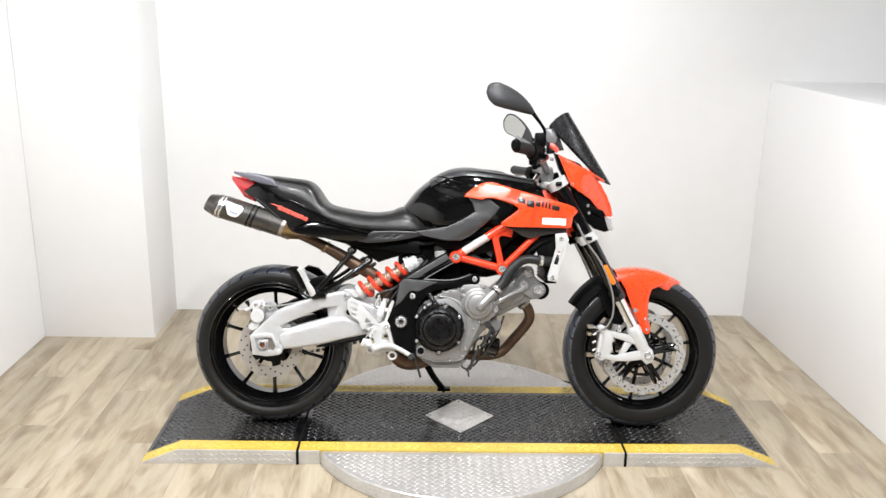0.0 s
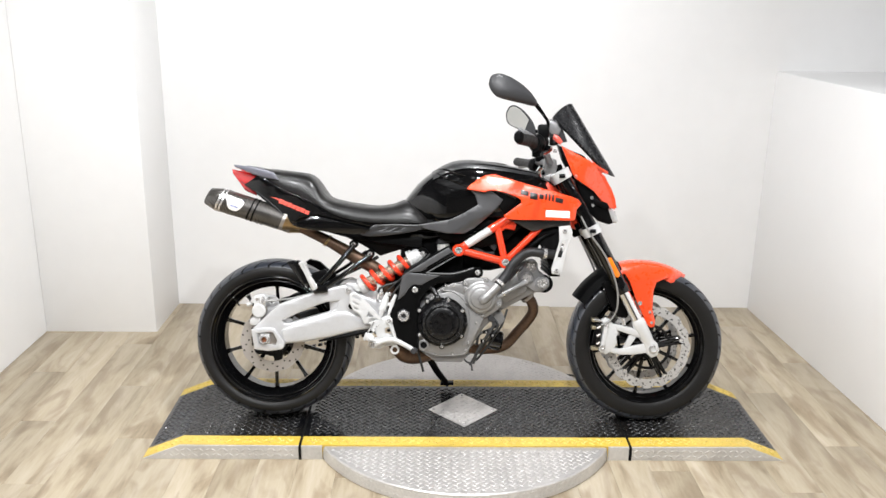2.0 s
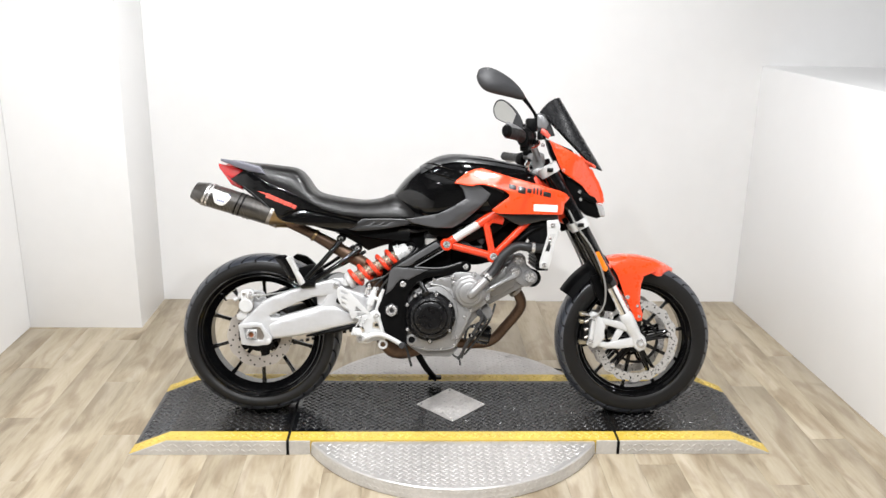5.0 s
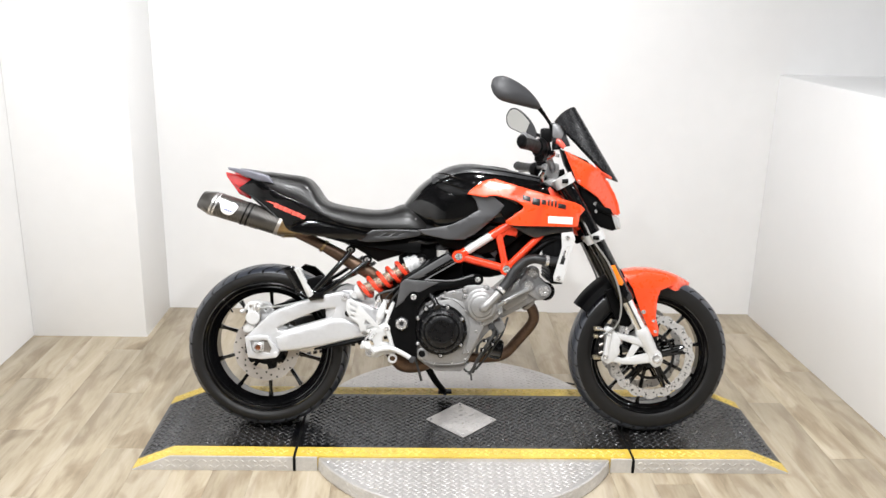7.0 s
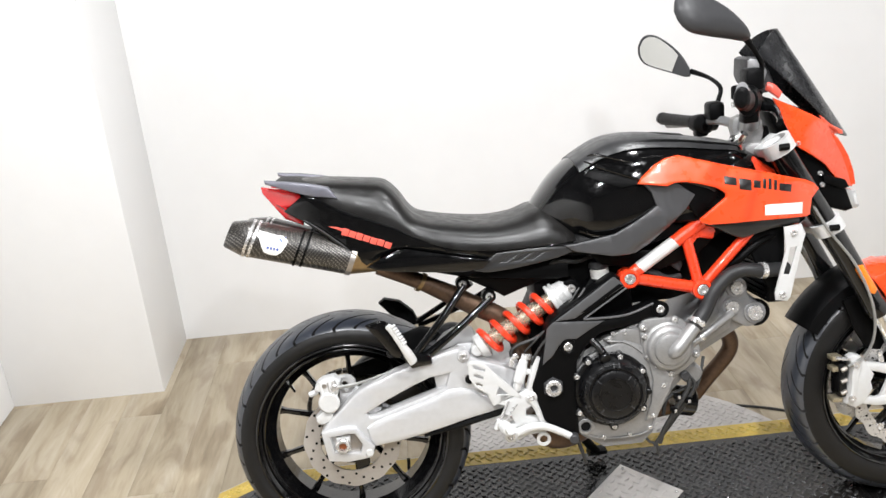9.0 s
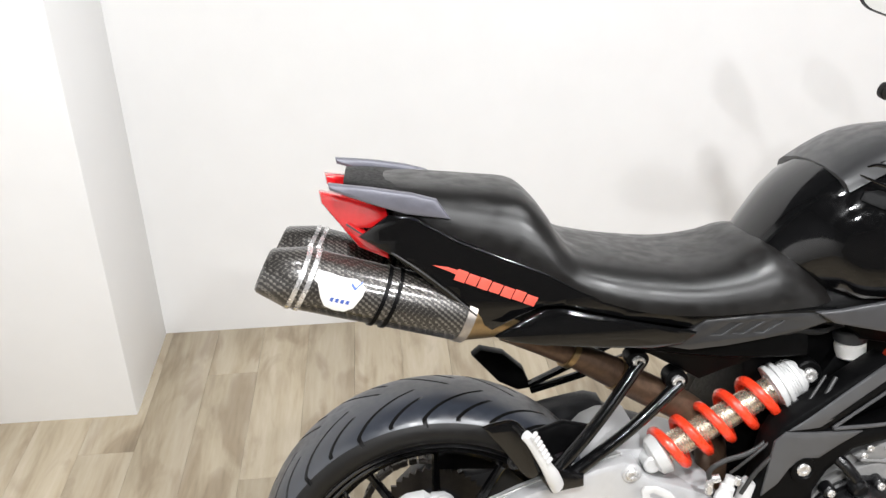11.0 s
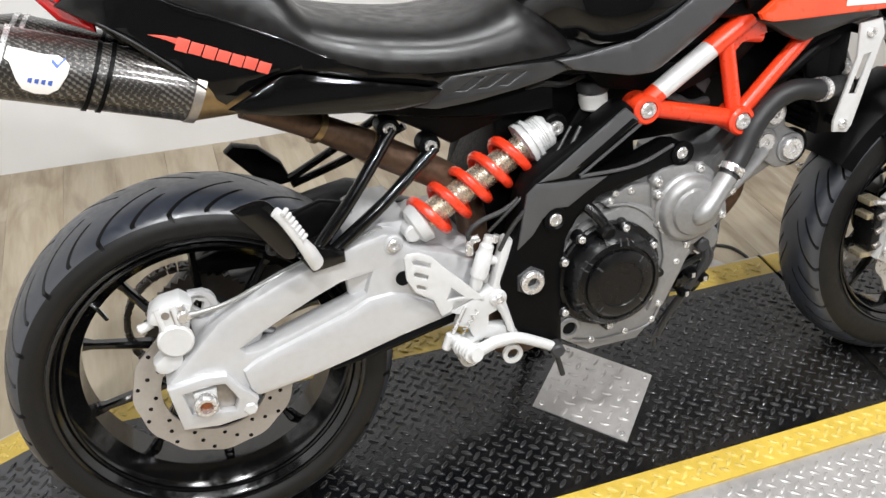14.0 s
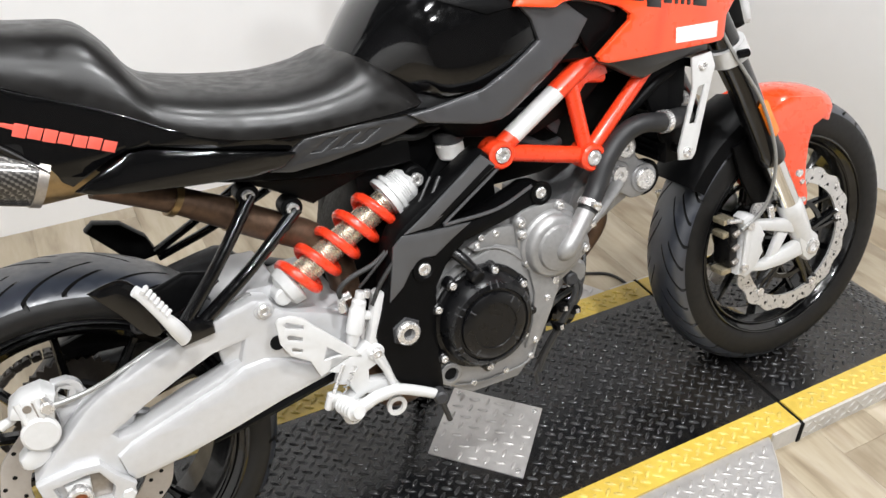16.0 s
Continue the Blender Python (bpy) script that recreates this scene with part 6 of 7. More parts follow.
part("tank_base", loft([hull_ring(x, t, lo, h, SEATSHAPE) for x, t, lo, h in ((0.44, 0.780, 0.745, 0.10), (0.52, 0.800, 0.735, 0.128), (0.62, 0.810, 0.725, 0.135), (0.74, 0.830, 0.722, 0.125), (0.86, 0.840, 0.760, 0.118))]), "plastic", bike)
part("air_box", plate([(0.62, 0.735), (0.80, 0.722), (0.87, 0.79), (1.10, 0.79), (1.12, 0.757), (1.05, 0.752), (0.95, 0.75), (0.90, 0.70), (0.80, 0.66), (0.66, 0.69)], -0.118, 0.118, (), 0.01), "plastic", bike)
part("under_panel", plate([(0.895, 0.790), (1.125, 0.784), (1.128, 0.764), (1.060, 0.756), (0.990, 0.738), (0.965, 0.748), (0.930, 0.772)], -0.160, -0.130, (), 0.008), "satin", bike)
LABEL = [(1.030, 0.829), (1.030, 0.801), (1.118, 0.794), (1.119, 0.823)]
part("label", panel(LABEL, lambda x, z: shroud_depth(x, z) - 0.0072, 0.0010, (), 0.0002, 0.010), "white", shroud, "white paper label")
# maker's name as plain bars on a slanting line
xk = 0.938
for w, lo, hi in ((0.028, 0.0, 0.019), (0.028, -0.009, 0.019), (0.016, 0.0, 0.019), (0.007, 0.0, 0.026), (0.007, 0.0, 0.028), (0.007, 0.0, 0.026), (0.028, 0.0, 0.019)):
    zb = 0.898 - (xk - 0.938) * 0.285
    bar = [(xk, zb + lo), (xk + w, zb + lo - w * 0.285), (xk + w + 0.001, zb + hi - w * 0.285), (xk + 0.001, zb + hi)]
    part("print", panel(bar, lambda x, z: shroud_depth(x, z) - 0.0064, 0.0008, (), 0.0002, 0.012), "blackprint", shroud)
    xk += w + 0.0055

# radiator, its bracket and the hose joints
rad = part("radiator", plate([(1.062, 0.755), (1.100, 0.755), (1.096, 0.56), (1.058, 0.56)], -0.135, 0.135, (), 0.004), "plastic", bike, "black radiator")
for k in range(14):
    z = 0.565 + k * 0.0130
    part("fin", box(1.0535, 1.0585, -0.12, 0.12, z, z + 0.006), "plastic", rad)
part("radiator_side", plate([(1.00, 0.752), (1.098, 0.757), (1.092, 0.62), (1.080, 0.58), (1.055, 0.60), (1.02, 0.68)], -0.134, -0.118, (), 0.005), "plastic", bike)
part("radiator_bracket", plate([(1.082, 0.760), (1.124, 0.764), (1.134, 0.735), (1.128, 0.715), (1.096, 0.580), (1.088, 0.570), (1.060, 0.574), (1.058, 0.592), (1.086, 0.700), (1.084, 0.730)], -0.170, -0.164, ([(1.098, 0.702), (1.112, 0.704), (1.094, 0.634), (1.080, 0.636)],), 0.002), "white_alloy", bike, "pale alloy slotted radiator bracket")
bolt((1.104, -0.170, 0.742), 0.0085, rad)
bolt((1.076, -0.170, 0.586), 0.0085, rad)
part("bracket_foot", rod((1.104, -0.13, 0.742), (1.104, -0.166, 0.742), 0.008), "plastic", rad)
part("bracket_foot", rod((1.078, -0.11, 0.586), (1.076, -0.166, 0.586), 0.008), "plastic", rad)
part("upper_hose", tube([(0.945, -0.110, 0.640), (0.985, -0.125, 0.672), (1.015, -0.130, 0.700), (1.045, -0.130, 0.722), (1.10, -0.12, 0.738)], 0.011, 12), "plastic", bike)
part("hose_clamp", lathe([(-0.006, 0.017), (-0.006, 0.0205), (0.006, 0.0205), (0.006, 0.017)], (1.032, -0.160, 0.648), (1, 0.2, -0.1), 24, closed=True), "bolt", bike)
part("hose_clamp", lathe([(-0.005, 0.013), (-0.005, 0.016), (0.005, 0.016), (0.005, 0.013)], (1.10, -0.125, 0.669), (1, -0.1, -0.2), 20, closed=True), "bolt", bike)

# front wheel
FW = (1.452, 0.0, 0.297)
front = fpart("front_wheel", lathe([(-0.062, 0.014), (-0.062, 0.030), (-0.04, 0.034), (0.04, 0.034), (0.062, 0.030), (0.062, 0.014)], FW, (0, 1, 0), 40, closed=True), "rim", bike, "black front wheel with ten thin spokes")
fpart("tyre", tyre(FW, [(0.052, 0.222), (0.058, 0.234), (0.0605, 0.253), (0.058, 0.272), (0.048, 0.286), (0.032, 0.2948), (0.016, 0.2975), (0.0, 0.2985)], 18, 21, 0.12, 0.98), ("rubber", "tread"), front, "black road tyre with curved grooves")
for s in (-1, 1):
    fpart("rim_bead", ring_bead(FW, 0.0535 * s, 0.2215, 0.0028), "rim", front)
    fpart("rim_bead", ring_bead(FW, 0.0400 * s, 0.2060, 0.0026), "rim", front)
fpart("rim", lathe([(0.053, 0.230), (0.053, 0.222), (0.046, 0.218), (0.038, 0.207), (0.020, 0.194), (-0.020, 0.194), (-0.038, 0.207), (-0.046, 0.218), (-0.053, 0.222), (-0.053, 0.230), (-0.047, 0.230), (-0.03, 0.21), (0.03, 0.21), (0.047, 0.230)], FW, (0, 1, 0), 120, closed=True), "rim", front, "gloss black rim")
for k in range(10):
    fpart("spoke", spoke(FW, radians(10 + 36 * k), 0.030, 0.196, -0.02 if k % 2 else 0.02, 0.0, 0.0075, 0.0048), "rim", front)
for s in (-1, 1):
    fd = fpart("brake_disc", ring_plate(FW, 0.075 * s, 0.0024, lambda a: 0.158 + 0.0035 * math.cos(16 * a), 0.126, 192), "disc", front, "wavy drilled steel brake disc")
    tagged(fpart("bore_dots", dots(FW, (0.075 + 0.0024) * s, [(0.137 + 0.008 * (k % 2), (k + 0.5) * math.tau / 32) for k in range(32)], 0.0034, s), "gap", fd), kind="stuff")
    for k in range(5):
        a = radians(12 + 72 * k)
        for dd in (-0.12, 0.12):
            fpart("carrier_arm", spoke(FW, a + dd * 0.6, 0.035, 0.128, 0.07 * s, 0.07 * s, 0.0085, 0.0055), "rim", front)
        bob = lathe([(0, 0), (0, 0.009), (0.005, 0.009), (0.005, 0.004), (0.003, 0)], Vector((FW[0] + 0.129 * math.cos(a), 0.076 * s, FW[2] + 0.129 * math.sin(a))), (0, s, 0), 18)
        fpart("bobbin", bob, "bolt", front)
    fpart("carrier_ring", ring_plate(FW, 0.07 * s, 0.003, lambda a: 0.088, 0.078), "rim", front)
    fpart("hub_ring", ring_plate(FW, 0.064 * s, 0.004, lambda a: 0.046, 0.02), "rim", front)

# fork
FD = Vector((-0.359, 0, 0.671)).normalized()
F0 = Vector((1.447, 0, 0.318))


def leg(s, t, dx=0.0):
    return F0 + Vector((dx, 0.102 * s, 0)) + FD * t


for s in (-1, 1):
    fk = fpart("fork_leg", lathe([(-0.005, 0), (-0.005, 0.020), (0.02, 0.0235), (0.075, 0.026), (0.092, 0.0255), (0.096, 0.0235), (0.105, 0.0215), (0.105, 0)], leg(s, 0), FD, 28), "white_alloy", bike, "bright fork slider with a pale alloy foot")
    fpart("outer_tube", lathe([(0.215, 0.02), (0.215, 0.0275), (0.222, 0.030), (0.245, 0.030), (0.252, 0.0275), (0.40, 0.0275), (0.47, 0.029), (0.74, 0.029), (0.742, 0)], leg(s, 0), FD, 28), "rim", fk, "black fork tube")
    fpart("stanchion", lathe([(0.10, 0.0), (0.10, 0.0222), (0.216, 0.0222), (0.216, 0)], leg(s, 0), FD, 28), "chrome", fk)
    fpart("axle_clamp", plate([(1.400, 0.392), (1.432, 0.386), (1.452, 0.340), (1.478, 0.318), (1.486, 0.292), (1.478, 0.270), (1.456, 0.262), (1.438, 0.278), (1.420, 0.330), (1.404, 0.366)], 0.088 * s, 0.120 * s, (), 0.008), "white_alloy", fk)
    fpart("axle_end", lathe([(0, 0.011), (0, 0.017), (0.007, 0.017), (0.008, 0.015), (0.008, 0.010), (0.002, 0.009)], (1.460, 0.117 * s, 0.297), (0, s, 0), 24, closed=True), "bolt", fk)
    fpart("axle_bore", rod((1.460, 0.116 * s, 0.297), (1.460, 0.119 * s, 0.297), 0.011), "gap", fk)
    cal = fpart("front_caliper", plate([(1.259, 0.286), (1.268, 0.334), (1.275, 0.380), (1.266, 0.404), (1.280, 0.412), (1.297, 0.406), (1.318, 0.376), (1.330, 0.357), (1.322, 0.338), (1.327, 0.320), (1.314, 0.298), (1.300, 0.282), (1.282, 0.272)], 0.086 * s, 0.118 * s, (), 0.006), "white_alloy", bike, "pale alloy radial brake caliper")
    fpart("caliper_lip", plate([(1.262, 0.290), (1.278, 0.295), (1.284, 0.340), (1.290, 0.385), (1.277, 0.398), (1.272, 0.370), (1.268, 0.330)], 0.116 * s, 0.124 * s, (), 0.003), "white_alloy", cal)
    fpart("caliper_arm", plate([(1.286, 0.396), (1.338, 0.384), (1.372, 0.378), (1.410, 0.366), (1.412, 0.336), (1.340, 0.360), (1.292, 0.372)], 0.096 * s, 0.116 * s, (), 0.006), "white_alloy", cal)
    fpart("caliper_arm", plate([(1.272, 0.312), (1.300, 0.304), (1.337, 0.294), (1.375, 0.304), (1.442, 0.318), (1.452, 0.282), (1.384, 0.272), (1.338, 0.272), (1.284, 0.284)], 0.096 * s, 0.116 * s, (), 0.006), "white_alloy", cal)
    fpart("caliper_arm", plate([(1.347, 0.292), (1.368, 0.292), (1.399, 0.340), (1.373, 0.350)], 0.098 * s, 0.112 * s, (), 0.004), "white_alloy", cal)
    fpart("caliper_pad", box(1.246, 1.266, *sorted((0.060 * s, 0.108 * s)), 0.300, 0.388, 0.004), "darkcover", cal)
    for k in range(3):
        fpart("pad_pin", rod((1.249, 0.112 * s, 0.312 + 0.030 * k), (1.262, 0.112 * s, 0.318 + 0.030 * k), 0.0055, segs=10), "wornsteel", cal)
    for z in (0.286, 0.366, 0.394):
        fpart("pad_clip", box(1.232, 1.258, *sorted((0.070 * s, 0.102 * s)), z, z + 0.012, 0.002), "gold", cal, "gold pad clip")
    for bx, bz in ((1.280, 0.389), (1.270, 0.302)):
        fpart("caliper_bolt", lathe([(0, 0), (0, 0.0085), (0.006, 0.0085), (0.006, 0.004), (0.003, 0)], (bx, 0.122 * s, bz), (0, s, 0), 16), "bolt", cal)
    fpart("bleed_nipple", rod((1.238, 0.108 * s, 0.404), (1.270, 0.108 * s, 0.398), 0.005), "bolt", cal)
    fpart("axle_pinch", rod((1.345, 0.108 * s, 0.412), (1.352, 0.108 * s, 0.385), 0.0065, segs=12, bevel=0.001), "bolt", cal)
    fpart("reflector", panel([(1.278, 0.640), (1.290, 0.642), (1.326, 0.578), (1.318, 0.566), (1.306, 0.570), (1.272, 0.630)], lambda x, z: 0.134 * s, 0.008, (), 0.003), "amber", bike, "amber side reflector")
fpart("fork_bolt", lathe([(0, 0), (0, 0.008), (0.005, 0.008), (0.005, 0)], (1.405, -0.118, 0.470), (0, -1, 0), 12), "bolt", bike)
for t, nm in ((0.485, "lower_yoke"), (0.735, "upper_yoke")):
    for s in (-1, 1):
        fpart(nm, lathe([(t - 0.018, 0.028), (t - 0.018, 0.0375), (t + 0.018, 0.0375), (t + 0.018, 0.028)], leg(s, 0), FD, 28, closed=True), "white_alloy", bike, "pale alloy fork yoke")
    c = F0 + FD * t
    bar = box(-0.035, 0.03, -0.085, 0.085, -0.014, 0.014, 0.006)
    bar.transform(Matrix.Translation(c) @ Matrix.Rotation(radians(-28), 4, "Y"))
    fpart("yoke_bridge", bar, "white_alloy", bike)
    for s in (-1, 1):
        fpart("pinch_bolt", rod(leg(s, t, -0.012) + Vector((0, 0.039 * s, 0)), leg(s, t, 0.01) + Vector((0, 0.041 * s, 0)), 0.008, segs=10), "plastic", bike)
fpart("steering_stem", rod(F0 + FD * 0.46 + Vector((-0.035, 0, 0)), F0 + FD * 0.76 + Vector((-0.035, 0, 0)), 0.03), "plastic", bike)
part("steering_head", rod((1.16, 0, 0.76), (1.06, 0, 0.945), 0.042, segs=24), "redframe", bike)
part("frame_neck", plate([(1.02, 0.80), (1.16, 0.74), (1.10, 0.90), (1.05, 0.94), (0.98, 0.90)], -0.09, 0.09, (), 0.01), "redframe", bike)
fpart("front_hose", tube([(1.262, -0.120, 0.385), (1.300, -0.125, 0.41), (1.318, -0.135, 0.46), (1.310, -0.145, 0.54), (1.270, -0.145, 0.64), (1.205, -0.14, 0.74), (1.165, -0.12, 0.83)], 0.0035, 8), "braid", bike, "grey braided brake hose")
fpart("front_hose", tube([(1.262, 0.120, 0.385), (1.30, 0.11, 0.45), (1.27, 0.06, 0.56), (1.21, 0.03, 0.68), (1.14, 0.0, 0.82)], 0.0042, 8), "braid", bike, "grey braided brake hose")

# front mudguard
rows = []
for k in range(25):
    t = 1 - k / 24
    a = radians(60.5 + 53 * t)
    r = 0.290 + 0.026 * t
    e = min(1, (24 - k) / 6 + 0.10)
    hw = 0.072 * e ** 0.6
    low = 0.045 * e * (1 - 0.6 * t)
    ring = []
    for dr, dy in ((-low, -1.0), (-0.008, -0.97), (0.007, -0.76), (0.018, -0.4), (0.021, 0), (0.018, 0.4), (0.007, 0.76), (-0.008, 0.97), (-low, 1.0), (-low, 0.93), (-0.009, 0.89), (0.003, 0.7), (0.013, 0.38), (0.016, 0), (0.013, -0.38), (0.003, -0.7), (-0.009, -0.89), (-low, -0.93)):
        ring.append(Vector((FW[0] + (r + dr) * math.cos(a), hw * dy, FW[2] + (r + dr) * math.sin(a))))
    rows.append(ring)
guard = fpart("front_mudguard", loft(rows), "red", bike, "orange-red front mudguard")
GLEG = [(1.345, 0.590), (1.372, 0.548), (1.402, 0.468), (1.443, 0.384), (1.456, 0.372), (1.472, 0.376), (1.474, 0.400), (1.462, 0.440), (1.464, 0.512), (1.474, 0.545), (1.520, 0.565), (1.500, 0.600), (1.42, 0.612)]
for s in (-1, 1):
    fpart("mudguard_stay", panel(GLEG, lambda x, z: s * (0.082 - 0.24 * max(0, z - 0.56)), 0.008, (), 0.003), "red", guard)
    for bx, bz in ((1.452, 0.432), (1.460, 0.392)):
        fpart("stay_bolt", lathe([(0, 0), (0, 0.006), (0.004, 0.005), (0.004, 0)], (bx, 0.086 * s, bz), (0, s, 0), 12), "bolt", guard)
rows = []
for k in range(16):
    a = radians(110 + 37 * k / 15)
    r, hw = 0.325 - 0.006 * k / 15, 0.066
    rows.append([Vector((FW[0] + (r + dr) * math.cos(a), hw * dy, FW[2] + (r + dr) * math.sin(a))) for dr, dy in ((-0.03, -1.05), (-0.004, -0.96), (0.010, -0.7), (0.020, 0), (0.010, 0.7), (-0.004, 0.96), (-0.03, 1.05), (-0.008, 0.86), (0.004, 0.6), (0.014, 0), (0.004, -0.6), (-0.008, -0.86))])
fpart("inner_mudguard", loft(rows), "plastic", bike, "black plastic inner mudguard")
for s in (-1, 1):
    fpart("inner_stay", panel([(1.270, 0.540), (1.330, 0.560), (1.355, 0.500), (1.385, 0.440), (1.365, 0.405), (1.330, 0.410), (1.295, 0.470)], lambda x, z: 0.074 * s, 0.01, (), 0.003), "plastic", bike)

# headlamp cowl, turned with the bars
TURN = steer(-6)
LOWERED = False


def cowl_depth(x, z):
    return -(0.100 - 0.55 * max(0, x - 1.20) - 0.10 * max(0, z - 0.98))


COWL = [(1.110, 1.058), (1.171, 1.027), (1.236, 0.992), (1.292, 0.962), (1.294, 0.952), (1.279, 0.955), (1.245, 0.984), (1.263, 0.958), (1.281, 0.944), (1.309, 0.887), (1.325, 0.855), (1.326, 0.817), (1.286, 0.831), (1.239, 0.887), (1.185, 0.924), (1.162, 0.939), (1.139, 0.991)]
cowl = fpart("headlamp_cowl", panel(COWL, cowl_depth, 0.010, (), 0.004, 0.02), "red", bike, "orange-red headlamp cowl")
fpart("cowl_side", mirrored(panel(COWL, cowl_depth, 0.010, (), 0.004, 0.02)), "red", cowl)
rows = []
for x, z, hw, dn in ((1.255, 0.962, 0.076, 0.02), (1.282, 0.935, 0.068, 0.03), (1.305, 0.90, 0.056, 0.04), (1.322, 0.86, 0.046, 0.05), (1.330, 0.825, 0.040, 0.05)):
    rows.append([Vector((x, hw * w, z)) for w in (-1, -0.5, 0.5, 1)] + [Vector((x - dn, hw * w * 0.9, z - 0.01)) for w in (1, 0.5, -0.5, -1)])
fpart("cowl_nose", loft(rows), "red", cowl)
fpart("headlamp_shell", plate([(1.165, 0.930), (1.237, 0.894), (1.268, 0.852), (1.297, 0.826), (1.318, 0.768), (1.300, 0.762), (1.256, 0.775), (1.197, 0.832)], -0.068, 0.068, (), 0.01), "plastic", bike, "black headlamp shell")
fpart("headlamp_lens", plate([(1.289, 0.826), (1.324, 0.812), (1.334, 0.775), (1.328, 0.768), (1.309, 0.770)], -0.066, 0.066, (), 0.01), "clear", bike, "clear headlamp lens")
for bx, bz in ((1.168, 0.945), (1.233, 0.863), (1.238, 0.835)):
    bolt((bx, -0.100 if bz > 0.9 else -0.069, bz), 0.0065, cowl, m=TURN)
fpart("lamp_bracket", plate([(1.235, 0.862), (1.290, 0.845), (1.300, 0.826), (1.285, 0.822), (1.240, 0.840)], -0.080, -0.066, (), 0.003), "plastic", bike)

# screen: straight in profile, its rims drawn back and its top rounded
rows = []
for t in np.linspace(0, 1, 20).tolist():
    crest = Vector((1.152 + 0.172 * t, 0, 1.216 - 0.274 * t))
    rim = Vector((1.085 + 0.208 * t, 0.076 * (1 - 0.55 * t ** 3), 1.165 - 0.211 * t))
    arch = 1.6 + 1.6 * max(0.0, 1 - t / 0.16)
    ring = []
    for q in np.linspace(-1, 1, 17).tolist():
        bend = abs(q) ** 1.6
        ring.append(Vector((crest.x + (rim.x - crest.x) * bend, rim.y * q, crest.z + (rim.z - crest.z) * abs(q) ** arch)))
    rows.append(ring + [v + Vector((-0.004, 0, -0.002)) for v in reversed(ring)])
fpart("windscreen", loft(rows), "smoke", bike, "dark smoked windscreen")
POD = [(1.059, 1.112), (1.061, 1.150), (1.070, 1.156), (1.099, 1.152), (1.118, 1.118), (1.136, 1.072), (1.106, 1.066), (1.090, 1.066), (1.066, 1.092)]
pod = fpart("instrument_pod", plate(POD, -0.055, 0.055, (), 0.010), "grey", bike, "dark grey instrument pod")
fpart("pod_rim", plate([(1.063, 1.114), (1.064, 1.147), (1.071, 1.151), (1.096, 1.147), (1.110, 1.118), (1.102, 1.096), (1.074, 1.100)], -0.060, -0.053, (), 0.003), "greyalu", pod)
for s in (-1, 1):
    fpart("stem_knob", rod((1.062 + 0.020 * s, -0.040, 1.090), (1.066 + 0.020 * s, -0.045, 1.058), 0.014, 0.018, 16, 0.004), "plastic", pod)
fpart("front_stay", plate([(1.10, 1.06), (1.20, 1.02), (1.26, 0.94), (1.24, 0.90), (1.16, 0.93), (1.12, 1.00)], -0.06, 0.06, (), 0.01), "plastic", bike)

# handlebar, controls and mirrors
LOWERED = True
bar_pts = [(0.955, -0.385, 1.112), (1.005, -0.25, 1.092), (1.045, -0.16, 1.066), (1.070, -0.08, 1.022), (1.075, 0, 1.012), (1.070, 0.08, 1.012), (1.045, 0.16, 1.018), (1.010, 0.25, 1.008), (0.965, 0.385, 0.998)]
hb = fpart("handlebar", tube(bar_pts, 0.0125, 14), "greyalu", bike, "dark alloy handlebar")
for y in (-0.045, 0.045):
    cl = fpart("bar_clamp", plate([(1.052, 1.030), (1.072, 1.038), (1.096, 1.030), (1.100, 1.002), (1.094, 0.975), (1.056, 0.975), (1.048, 1.005)], y - 0.018, y + 0.018, (), 0.005), "engine", hb, "grey cast bar clamp")
    for dx in (-0.016, 0.018):
        fpart("clamp_bolt", rod((1.074 + dx, y, 1.030), (1.074 + dx, y, 1.042), 0.006, segs=12, bevel=0.001), "bolt", cl)
fpart("clamp_base", plate([(1.030, 0.962), (1.060, 0.980), (1.118, 0.978), (1.140, 0.968), (1.118, 0.946), (1.060, 0.938), (1.036, 0.946)], -0.075, 0.075, (), 0.008), "engine", hb, "grey cast top yoke plate")
fpart("stem_nut", rod((1.062, 0.0, 0.970), (1.050, 0.0, 0.995), 0.019, segs=24, bevel=0.003), "chrome", hb)
fpart("ignition_lock", rod((1.105, -0.030, 0.980), (1.098, -0.030, 1.008), 0.020, segs=20, bevel=0.003), "plastic", hb)
fpart("riser_link", tube([(1.040, -0.105, 1.010), (1.030, -0.090, 0.985), (1.040, -0.075, 0.962)], [0.010, 0.012, 0.010], 10), "chrome", hb)
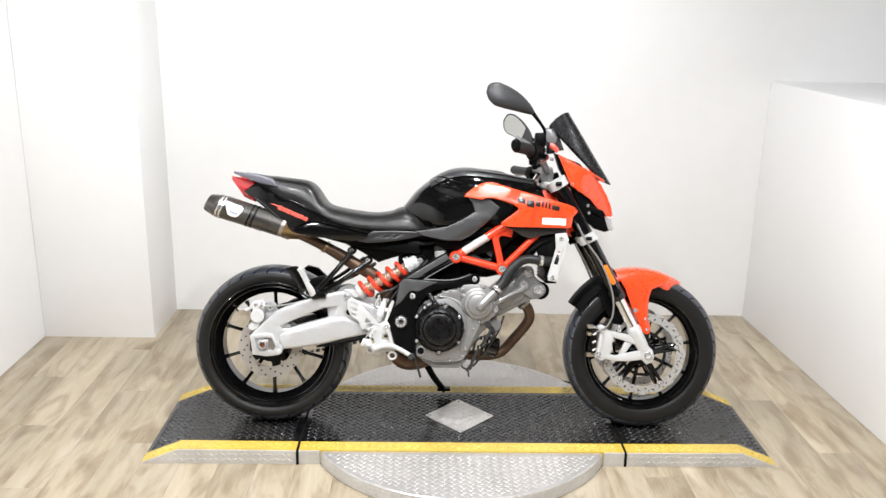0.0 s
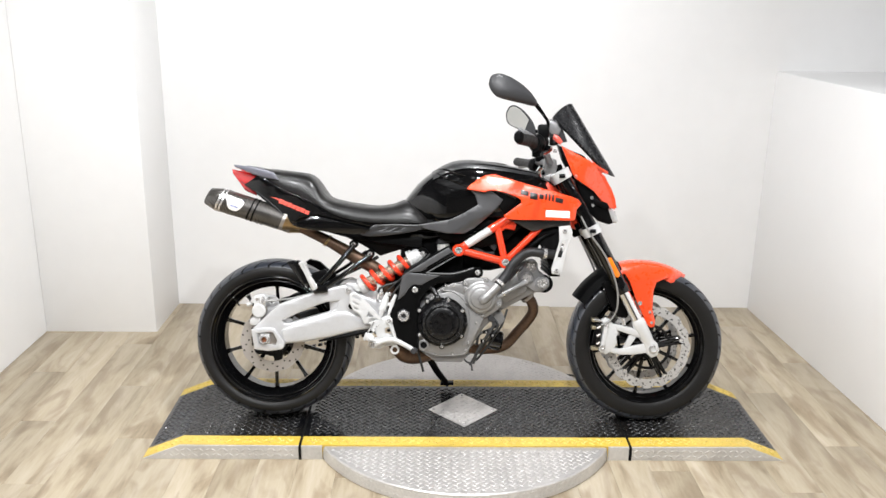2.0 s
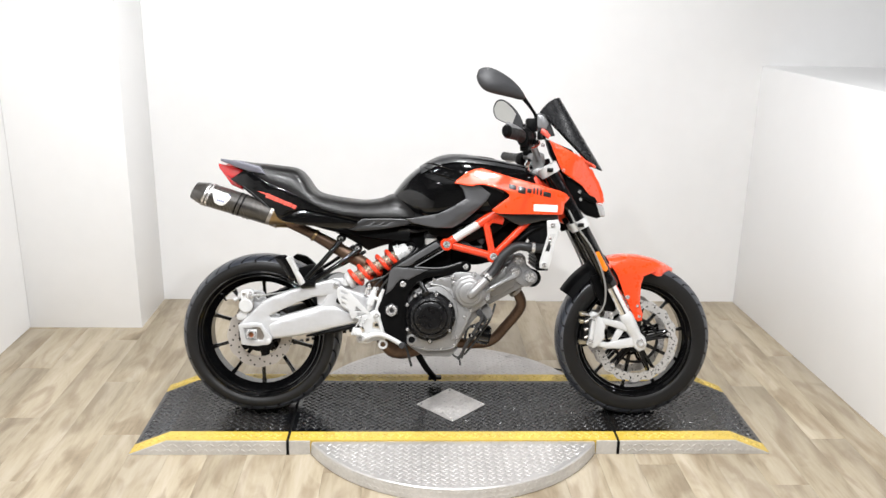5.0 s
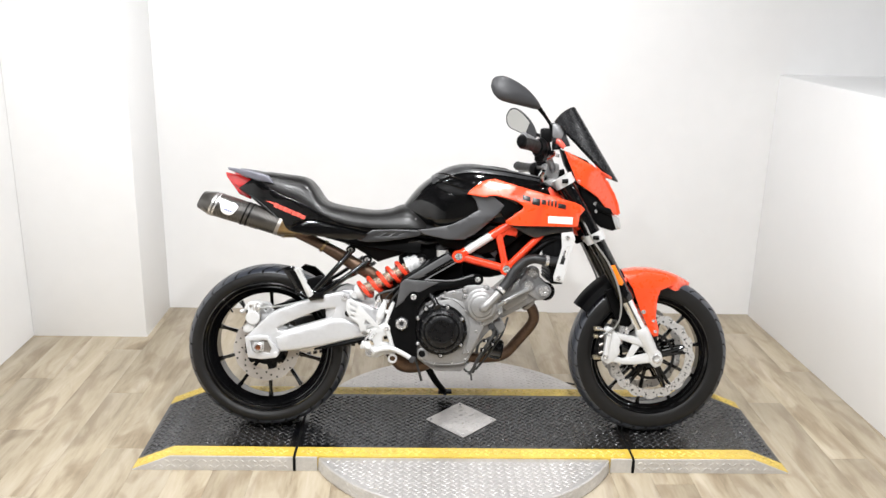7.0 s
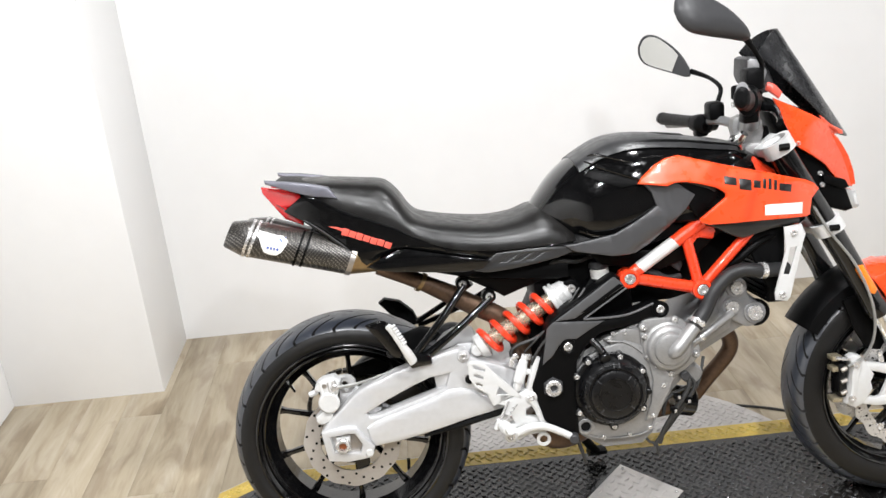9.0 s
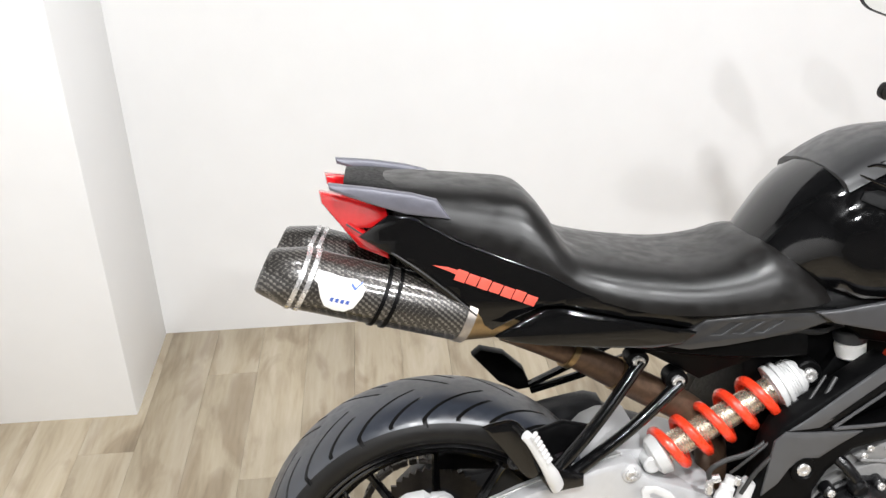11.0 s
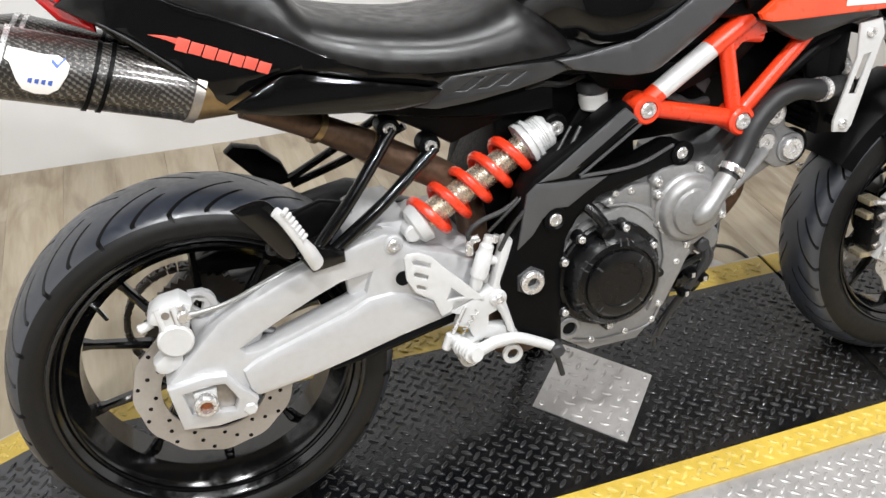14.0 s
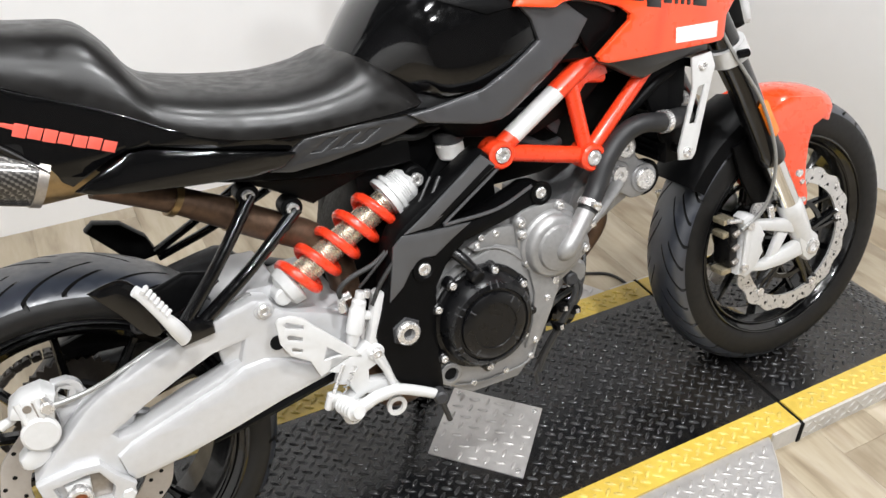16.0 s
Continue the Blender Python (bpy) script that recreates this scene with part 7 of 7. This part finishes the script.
for s, zo, rise in ((-1, 0.018, 0.012), (1, -0.058, 0.0)):
    fpart("grip", tube([(0.952, 0.392 * s, 1.071 + zo + rise), (0.985, 0.305 * s, 1.070 + zo + rise / 2), (1.005, 0.25 * s, 1.069 + zo)], [0.0165, 0.016, 0.017], 16), "rubber", hb, "black rubber grip")
    fpart("bar_end", rod((0.945, 0.412 * s, 1.073 + zo + rise), (0.953, 0.390 * s, 1.071 + zo + rise), 0.014, 0.017, 20, 0.004), "plastic", hb)
    fpart("switch_block", tube([(1.008, 0.245 * s, 1.066 + zo), (1.020, 0.215 * s, 1.064 + zo), (1.032, 0.19 * s, 1.060 + zo)], [0.022, 0.027, 0.022], 14), "plastic", hb)
    fpart("switch_block", box(1.000, 1.035, *sorted((0.20 * s, 0.24 * s)), 1.030 + zo, 1.060 + zo, 0.006), "plastic", hb)
    fpart("lever", tube([(1.045, 0.20 * s, 1.055 + zo), (1.065, 0.24 * s, 1.050 + zo), (1.050, 0.32 * s, 1.045 + zo), (1.030, 0.385 * s, 1.042 + zo)], [0.009, 0.008, 0.006, 0.008], 10, flat=0.7), "rim", hb, "black hand lever")
    fpart("perch", tube([(1.030, 0.185 * s, 1.060 + zo), (1.050, 0.20 * s, 1.058 + zo)], 0.015, 12), "plastic", hb)
    fpart("fluid_reservoir", box(1.020, 1.062, *sorted((0.135 * s, 0.195 * s)), 1.078 + zo, 1.116 + zo, 0.008), "plastic", hb, "black fluid reservoir")
fpart("red_lever", tube([(1.078, -0.150, 1.100), (1.092, -0.152, 1.094), (1.108, -0.154, 1.082)], [0.007, 0.009, 0.007], 10), "redprint", hb, "red anodised adjuster")

LOWERED = False


def mirror(s, head, stalk, nrm, sx):
    """A mirror: a domed black back, a glass set in its rim and a bent stalk."""
    o, n = Vector(head), Vector(nrm).normalized()
    ax = Vector(sx)
    ax = (ax - n * ax.dot(n)).normalized()
    up = n.cross(ax)
    up = -up if up.z < 0 else up
    shape = [(-0.105, 0.006), (-0.098, 0.036), (-0.070, 0.050), (-0.030, 0.044), (0.020, 0.024), (0.060, -0.004), (0.082, -0.030), (0.070, -0.040), (0.030, -0.040), (-0.030, -0.040), (-0.070, -0.036), (-0.094, -0.018)]
    pts = smooth_line([Vector((a, b, 0)) for a, b in [*shape, shape[0]]], 3)[:-1]
    rows = []
    for k, dep in ((0.94, -0.004), (1.0, 0.0), (1.0, 0.006), (0.96, 0.014), (0.82, 0.023), (0.5, 0.030), (0.15, 0.032)):
        rows.append([o + ax * (p.x * k) + up * (p.y * k) - n * dep for p in pts])
    back = fpart("mirror", loft(rows), "grey", bike, "dark grey mirror on a thin stalk")
    gl = [p * 0.90 for p in pts if p.x < 0.045]
    bm = bmesh.new()
    f0 = [bm.verts.new(o + ax * p.x + up * p.y + n * 0.0046) for p in gl]
    f1 = [bm.verts.new(o + ax * p.x + up * p.y + n * 0.0030) for p in gl]
    bm.faces.new(f0)
    bm.faces.new(f1)
    for k in range(len(gl)):
        j = (k + 1) % len(gl)
        bm.faces.new((f0[k], f0[j], f1[j], f1[k]))
    fpart("mirror_glass", bm, "mirror", back, "mirror glass")
    fpart("stalk", tube(stalk, [0.0065, 0.006, 0.0055, 0.008], 10), "plastic", back)


mirror(-1, (0.937, -0.255, 1.246), [(1.042, -0.185, 1.085), (1.056, -0.19, 1.135), (1.040, -0.205, 1.165), (1.008, -0.225, 1.205)], (-0.42, 0.88, -0.35), (0.88, 0.26, -0.14))
mirror(1, (0.972, 0.400, 1.158), [(1.058, 0.19, 1.035), (1.072, 0.215, 1.070), (1.062, 0.29, 1.095), (1.030, 0.362, 1.114)], (-0.62, -0.78, 0.10), (0.80, -0.52, -0.30))


# ---- floor planks ----
PW, PL = 0.142, 1.22
pm = {}
row = 0
px = WX0
while px < WX1 + 0.29:
    w = min(PW, WX1 + 0.30 - px)
    py = WY0 - PL * ((row * 0.37) % 1.0)
    while py < WY1:
        y0, y1 = max(py, WY0), min(py + PL, WY1)
        if y1 - y0 > 0.02:
            key = (round(w, 3), round(y1 - y0, 3))
            if key not in pm:
                pm[key] = finish(box(0.0002, w - 0.0002, 0.0002, y1 - y0 - 0.0002, -0.006, 0.0, 0.0007), "plank", "plank")
            ob = new("plank", pm[key])
            ob.location = (px, y0, 0)
            ob.parent = floor
        py += PL
    px += PW
    row += 1
